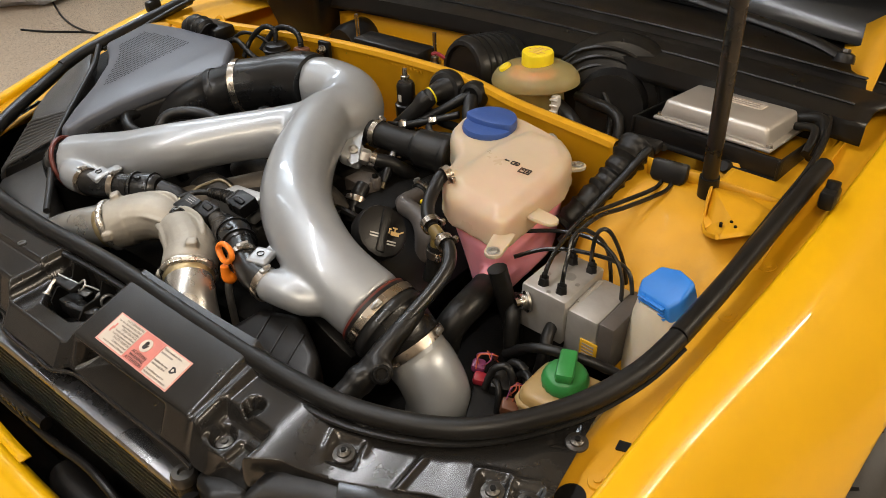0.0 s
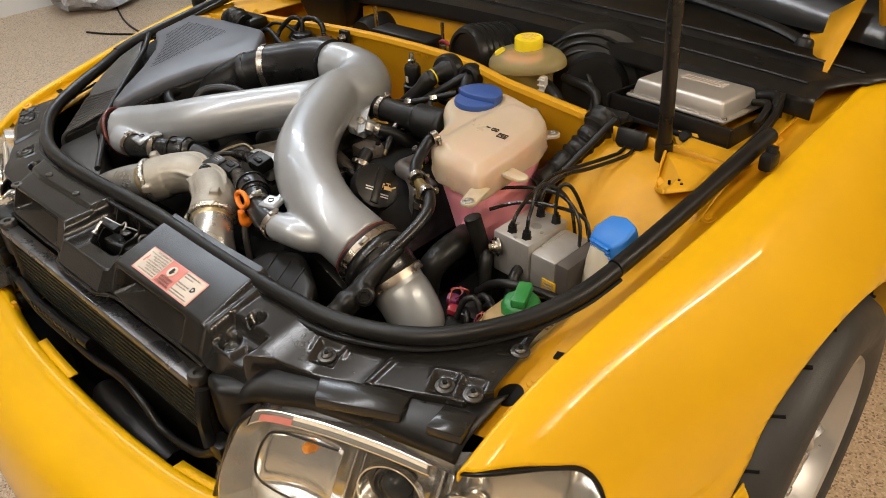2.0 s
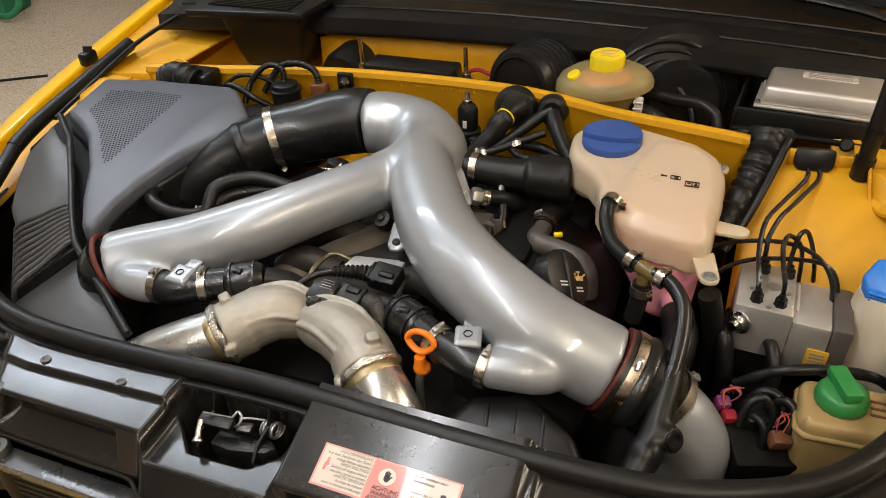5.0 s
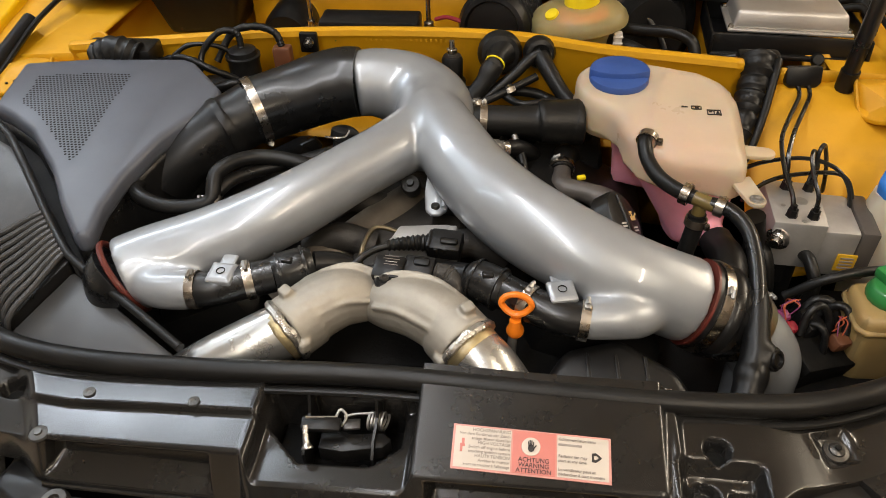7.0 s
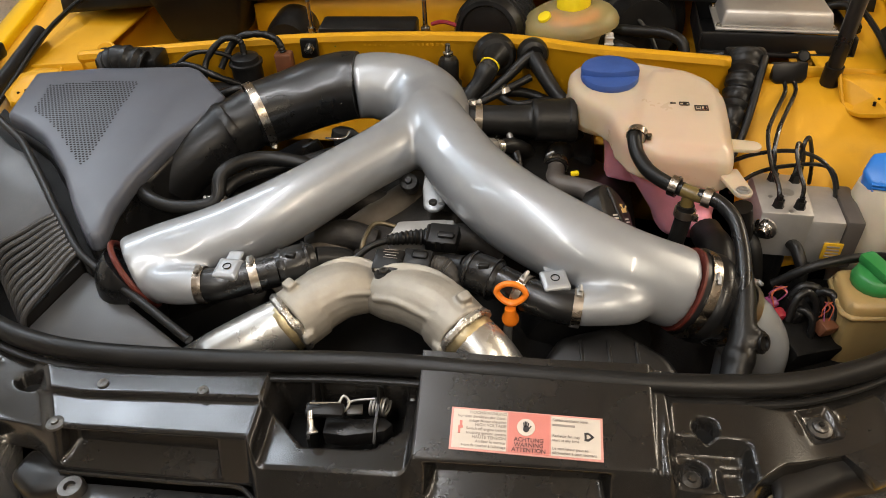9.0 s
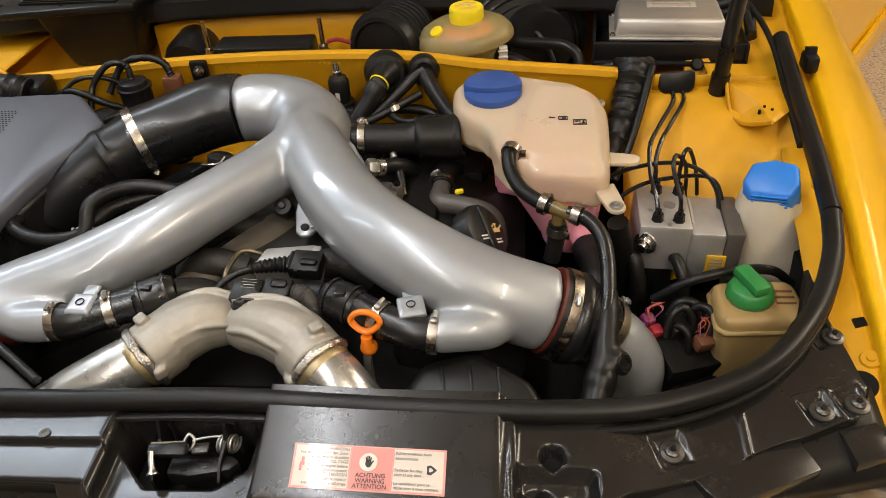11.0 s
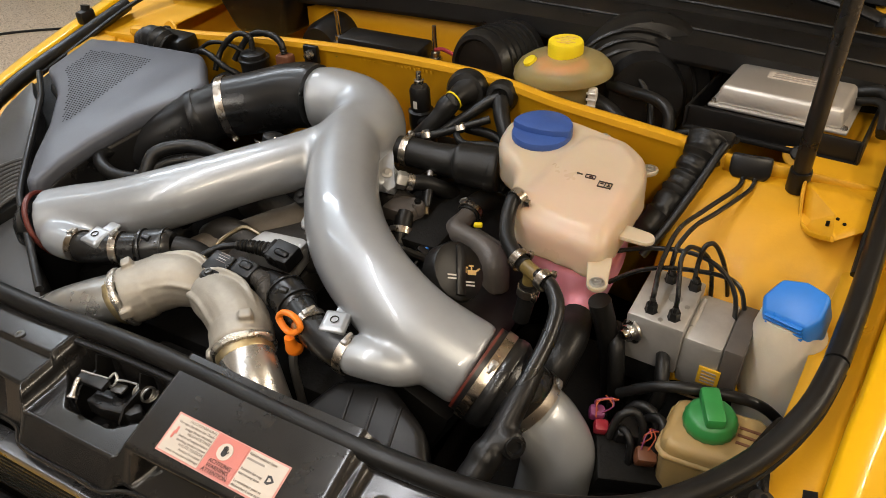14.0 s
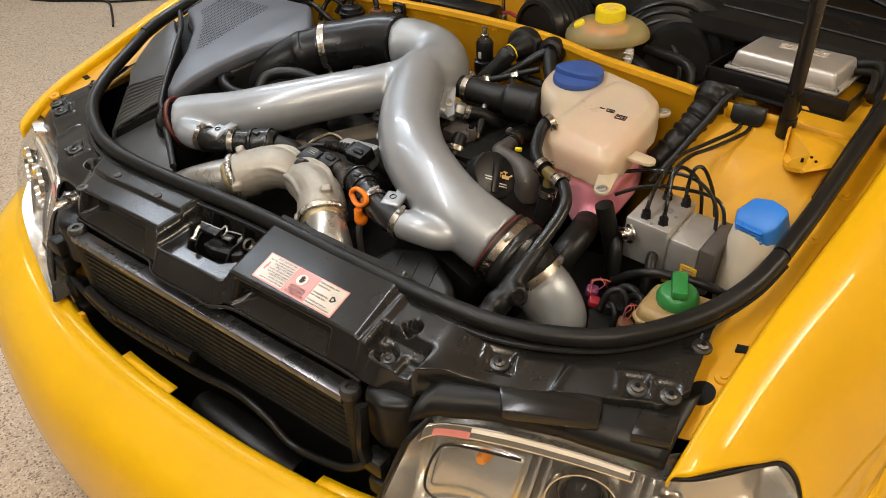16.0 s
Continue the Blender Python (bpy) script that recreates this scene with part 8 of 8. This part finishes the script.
lathe(bm, [(0.0, -0.02), (0.10, -0.02), (0.11, 0.0), (0.112, 0.03), (0.10, 0.05), (0.06, 0.06), (0.055, 0.10), (0, 0.10)], Matrix.Translation((0.30, 0.70, 0.80)) @ pose(0, 0, 0, 80, 0, 20), 36)
part("drum", bm, PLASTIC, ob)
for r in (0.07, 0.085, 0.10):
    bm = B()
    tube(bm, [tuple(Matrix.Translation((0.30, 0.64, 0.80)) @ pose(0, 0, 0, 80, 0, 20) @ Vector((r * math.cos(a * 0.524), r * math.sin(a * 0.524), 0.0))) for a in range(12)], 0.004, 6, 3, closed=True)
    part("drum_rib", bm, PLASTIC, ob)
for pts, r in (([(0.28, 0.60, 0.83), (0.32, 0.58, 0.835), (0.36, 0.56, 0.84), (0.385, 0.545, 0.83), (0.39, 0.53, 0.80)], 0.009), ([(0.26, 0.57, 0.82), (0.30, 0.54, 0.82), (0.34, 0.52, 0.80)], 0.012), ([(0.30, 0.62, 0.86), (0.34, 0.60, 0.82), (0.36, 0.56, 0.78)], 0.005)):
    bm = B()
    tube(bm, pts, r, 10, 8)
    part("hose", bm, RUBBER, ob)
bm = B()
box(bm, (0.271, 0.545, 0.832), (0.013, 0.013, 0.032), 0.003)
for k in range(3):
    box(bm, (0.271, 0.538, 0.822 + 0.010 * k), (0.015, 0.004, 0.003), 0.001)
part("pale_plug", bm, WHITEINK, ob, "pale grey plug")

ob = thing("control_unit", "brushed aluminium engine control unit in a black tray", "control unit")
EM = pose(0.528, 0.607, 0.858, -5, 0, -5)
bm = B()
prism(bm, [(-0.078, -0.052), (0.078, -0.052), (0.078, 0.052), (-0.078, 0.052)], -0.012, 0.016, 0.006, 3, None, -0.07)
bmesh.ops.transform(bm, matrix=EM, verts=bm.verts)
part("case", bm, ALU_BOX, ob)
bm = B()
prism(bm, [(-0.090, -0.060), (0.090, -0.060), (0.090, 0.060), (-0.090, 0.060)], -0.016, -0.011, 0.002)
bmesh.ops.transform(bm, matrix=EM, verts=bm.verts)
part("base_plate", bm, ALU_BOX, ob)
bm = B()
box(bm, (0.004, 0.020, 0.0166), (0.075, 0.024, 0.001), 0)
bmesh.ops.transform(bm, matrix=EM, verts=bm.verts)
lb = part("label", bm, PAPER, ob, "pale printed label")
for k in range(3):
    bm = B()
    box(bm, (0.004, 0.012 + 0.008 * k, 0.0174), (0.06, 0.0025, 0.0006), 0)
    bmesh.ops.transform(bm, matrix=EM, verts=bm.verts)
    part("print_line", bm, GREYINK, lb)
for sx in (-0.084, 0.084):
    for sy in (-0.05, 0.05):
        bm = B()
        lathe(bm, [(0, 0.004), (0.004, 0.004), (0.005, 0)], EM @ Matrix.Translation((sx, sy, -0.011)), 10)
        part("screw", bm, STEEL, ob)
for c, s in (((0, -0.072, -0.030), (0.23, 0.005, 0.034)), ((0, 0.085, -0.030), (0.23, 0.005, 0.034)), ((-0.112, 0, -0.030), (0.005, 0.16, 0.034)), ((0.112, 0, -0.030), (0.005, 0.16, 0.034)), ((0, 0, -0.045), (0.23, 0.16, 0.008))):
    bm = B()
    box(bm, c, s, 0.003)
    bmesh.ops.transform(bm, matrix=EM, verts=bm.verts)
    part("tray_wall", bm, PLASTIC, ob, "black plastic tray wall")
for pts, r in (([(0.60, 0.66, 0.85), (0.64, 0.655, 0.862), (0.655, 0.63, 0.855), (0.655, 0.59, 0.83)], 0.009), ([(0.615, 0.64, 0.85), (0.645, 0.62, 0.86), (0.65, 0.57, 0.845)], 0.006), ([(0.40, 0.52, 0.80), (0.43, 0.50, 0.83), (0.47, 0.49, 0.84), (0.49, 0.47, 0.85)], 0.005), ([(0.38, 0.51, 0.80), (0.42, 0.49, 0.835), (0.47, 0.48, 0.845), (0.48, 0.46, 0.855)], 0.006)):
    bm = B()
    tube(bm, pts, r, 10, 8)
    solo("plenum_loom", bm, RUBBER, "black wiring loom in the plenum", "wiring", "looms")

# bonnet gas strut
ob = thing("gas_strut", "black bonnet gas strut", "gas strut")
S0, S1 = Vector((0.574, 0.427, 0.832)), Vector((0.588, 0.343, 1.53))
bm = B()
tube(bm, [tuple(S0), tuple(S0 + (S1 - S0) * 0.5), tuple(S1)], 0.0105, 18)
part("cylinder", bm, HOSE, ob)
bm = B()
tube(bm, [tuple(S0 + Vector((0, 0, -0.008))), tuple(S0 + (S1 - S0) * 0.03)], 0.013, 14)
part("end_socket", bm, PLASTIC, ob)

# battery strip and studs, filter box, blower
ob = thing("battery_cover", "low black cover with a dark red edge between studs", "battery cover")
bm = B()
box(bm, (-0.125, 0.60, 0.828), (0.165, 0.055, 0.030), 0.006)
part("cover", bm, PLASTIC, ob)
bm = B()
box(bm, (-0.125, 0.572, 0.815), (0.165, 0.010, 0.016), 0.003)
part("red_edge", bm, RED, ob)
for sx in (-0.228, -0.030):
    bm = B()
    lathe(bm, [(0.012, -0.03), (0.012, -0.026), (0.008, -0.026), (0.008, -0.016), (0.004, -0.016), (0.004, 0.03), (0, 0.03)], Matrix.Translation((sx, 0.61, 0.845)), 10)
    part("stud", bm, STEEL, ob, "bright threaded stud")
ob = thing("cabin_filter_box", "black slatted cabin filter box", "filter box")
bm = B()
prism(bm, [(-0.515, 0.600), (-0.345, 0.615), (-0.33, 0.73), (-0.53, 0.73)], 0.79, 0.90, 0.012, 2, None, 0.34)
part("box", bm, PLASTIC, ob)
bm = B()
prism(bm, [(-0.565, 0.575), (-0.335, 0.605), (-0.32, 0.75), (-0.58, 0.75)], 0.898, 0.912, 0.005, 2)
part("lid", bm, PLASTIC, ob)
for k in range(16):
    bm = B()
    box(bm, (-0.45, 0.612 + 0.008 * k, 0.9135), (0.17, 0.003, 0.004), 0)
    part("slat", bm, PLASTIC, ob)
bm = B()
lathe(bm, [(0.036, -0.05), (0.042, -0.03), (0.042, 0.03), (0.036, 0.05), (0.0, 0.05)], Matrix.Translation((-0.275, 0.655, 0.80)) @ pose(0, 0, 0, 90, 0, 0), 28)
solo("blower_motor", bm, PLASTIC, "round black blower motor in the plenum", "blower")
ob = thing("blower_housing", "round matt black ridged housing behind the bulkhead", "housing")
HM = Matrix.Translation((0.09, 0.605, 0.835)) @ pose(0, 0, 0, 82, 0, -14)
bm = B()
lathe(bm, [(0.050, -0.06), (0.058, -0.05), (0.058, 0.045), (0.052, 0.055), (0.045, 0.056), (0.042, 0.050), (0, 0.050)], HM, 36)
part("drum", bm, PLASTIC, ob)
for k in range(6):
    bm = B()
    lathe(bm, [(0.057, -0.0025), (0.0605, -0.0015), (0.0605, 0.0015), (0.057, 0.0025)], HM @ Matrix.Translation((0, 0, 0.036 - 0.014 * k)), 36)
    part("ridge", bm, PLASTIC, ob)
bm = B()
tube(bm, [(-0.015, 0.585, 0.845), (0.005, 0.575, 0.853), (0.03, 0.57, 0.848)], 0.0035, 8)
solo("red_cable", bm, REDPLUG, "red battery cable end", "cable")

# ---- things on the floor beyond the car ----
ob = thing("shopping_bag", "green reusable shopping bag standing on the floor", "bag")
bm = B()
box(bm, (-3.72, 2.62, 0.16), (0.48, 0.26, 0.32), 0.02, pose(0, 0, 0, 0, 0, 14))
part("bag_body", bm, BAG, ob)
bm = B()
box(bm, (-3.60, 2.515, 0.20), (0.10, 0.012, 0.22), 0.002, pose(0, 0, 0, 0, 0, 14))
part("pale_patch", bm, PAPER, ob)
bm = B()
tube(bm, [(-3.52, 2.54, 0.30), (-3.50, 2.50, 0.16), (-3.42, 2.50, 0.04), (-3.33, 2.55, 0.10), (-3.33, 2.58, 0.30)], 0.018, 8, flat=0.3)
part("handle", bm, BAG, ob)
bm = B()
box(bm, (-4.18, 2.50, 0.14), (0.48, 0.26, 0.28), 0.06, pose(0, 0, 0, 4, 5, 12), 3)
solo("printed_bag", bm, BAGBLUE, "blue and yellow printed bag against the wall", "bag")
bm = B()
rnd = random.Random(2)
bmesh.ops.create_icosphere(bm, subdivisions=3, radius=1.0)
for v in bm.verts:
    q = noise.noise(v.co * 3.0) * 0.35
    v.co = Vector((v.co.x * 0.26 * (1 + q), v.co.y * 0.30 * (1 + q), max(0, 0.12 + v.co.z * 0.13 * (1 + q * 1.5))))
    v.co += Vector((-4.12, 1.72, 0.0))
solo("plastic_wrap", bm, CLEARBAG, "crumpled clear plastic wrap on the floor", "plastic wrap", sharp=25)
for pts in ([(-4.1, 1.8), (-3.8, 1.68), (-3.59, 1.605), (-3.36, 1.555), (-3.17, 1.57), (-2.965, 1.73), (-2.6, 1.95)], [(-3.60, 1.36), (-3.45, 1.42), (-3.3, 1.51), (-3.17, 1.56), (-3.0, 1.47), (-2.83, 1.36)]):
    bm = B()
    tube(bm, [(x, y, 0.006) for x, y in pts], 0.006, 8, 8)
    solo("power_cable", bm, RUBBER, "thin black power cable lying on the floor", "cable", "cables")
bm = B()
tube(bm, [(0.93, 1.10, 0.02), (1.05, 1.02, 0.02), (1.3, 0.8, 0.02), (1.5, 0.5, 0.02)], 0.016, 10)
solo("air_hose", bm, RUBBER, "black hose lying on the floor beside the wheel", "hose")
bm = B()
box(bm, (1.25, 1.75, 0.03), (0.35, 0.08, 0.06), 0.01, pose(0, 0, 0, 0, 0, 20))
solo("yellow_ramp", bm, LEMON, "bright yellow bar on the floor behind the wheel", "bar")
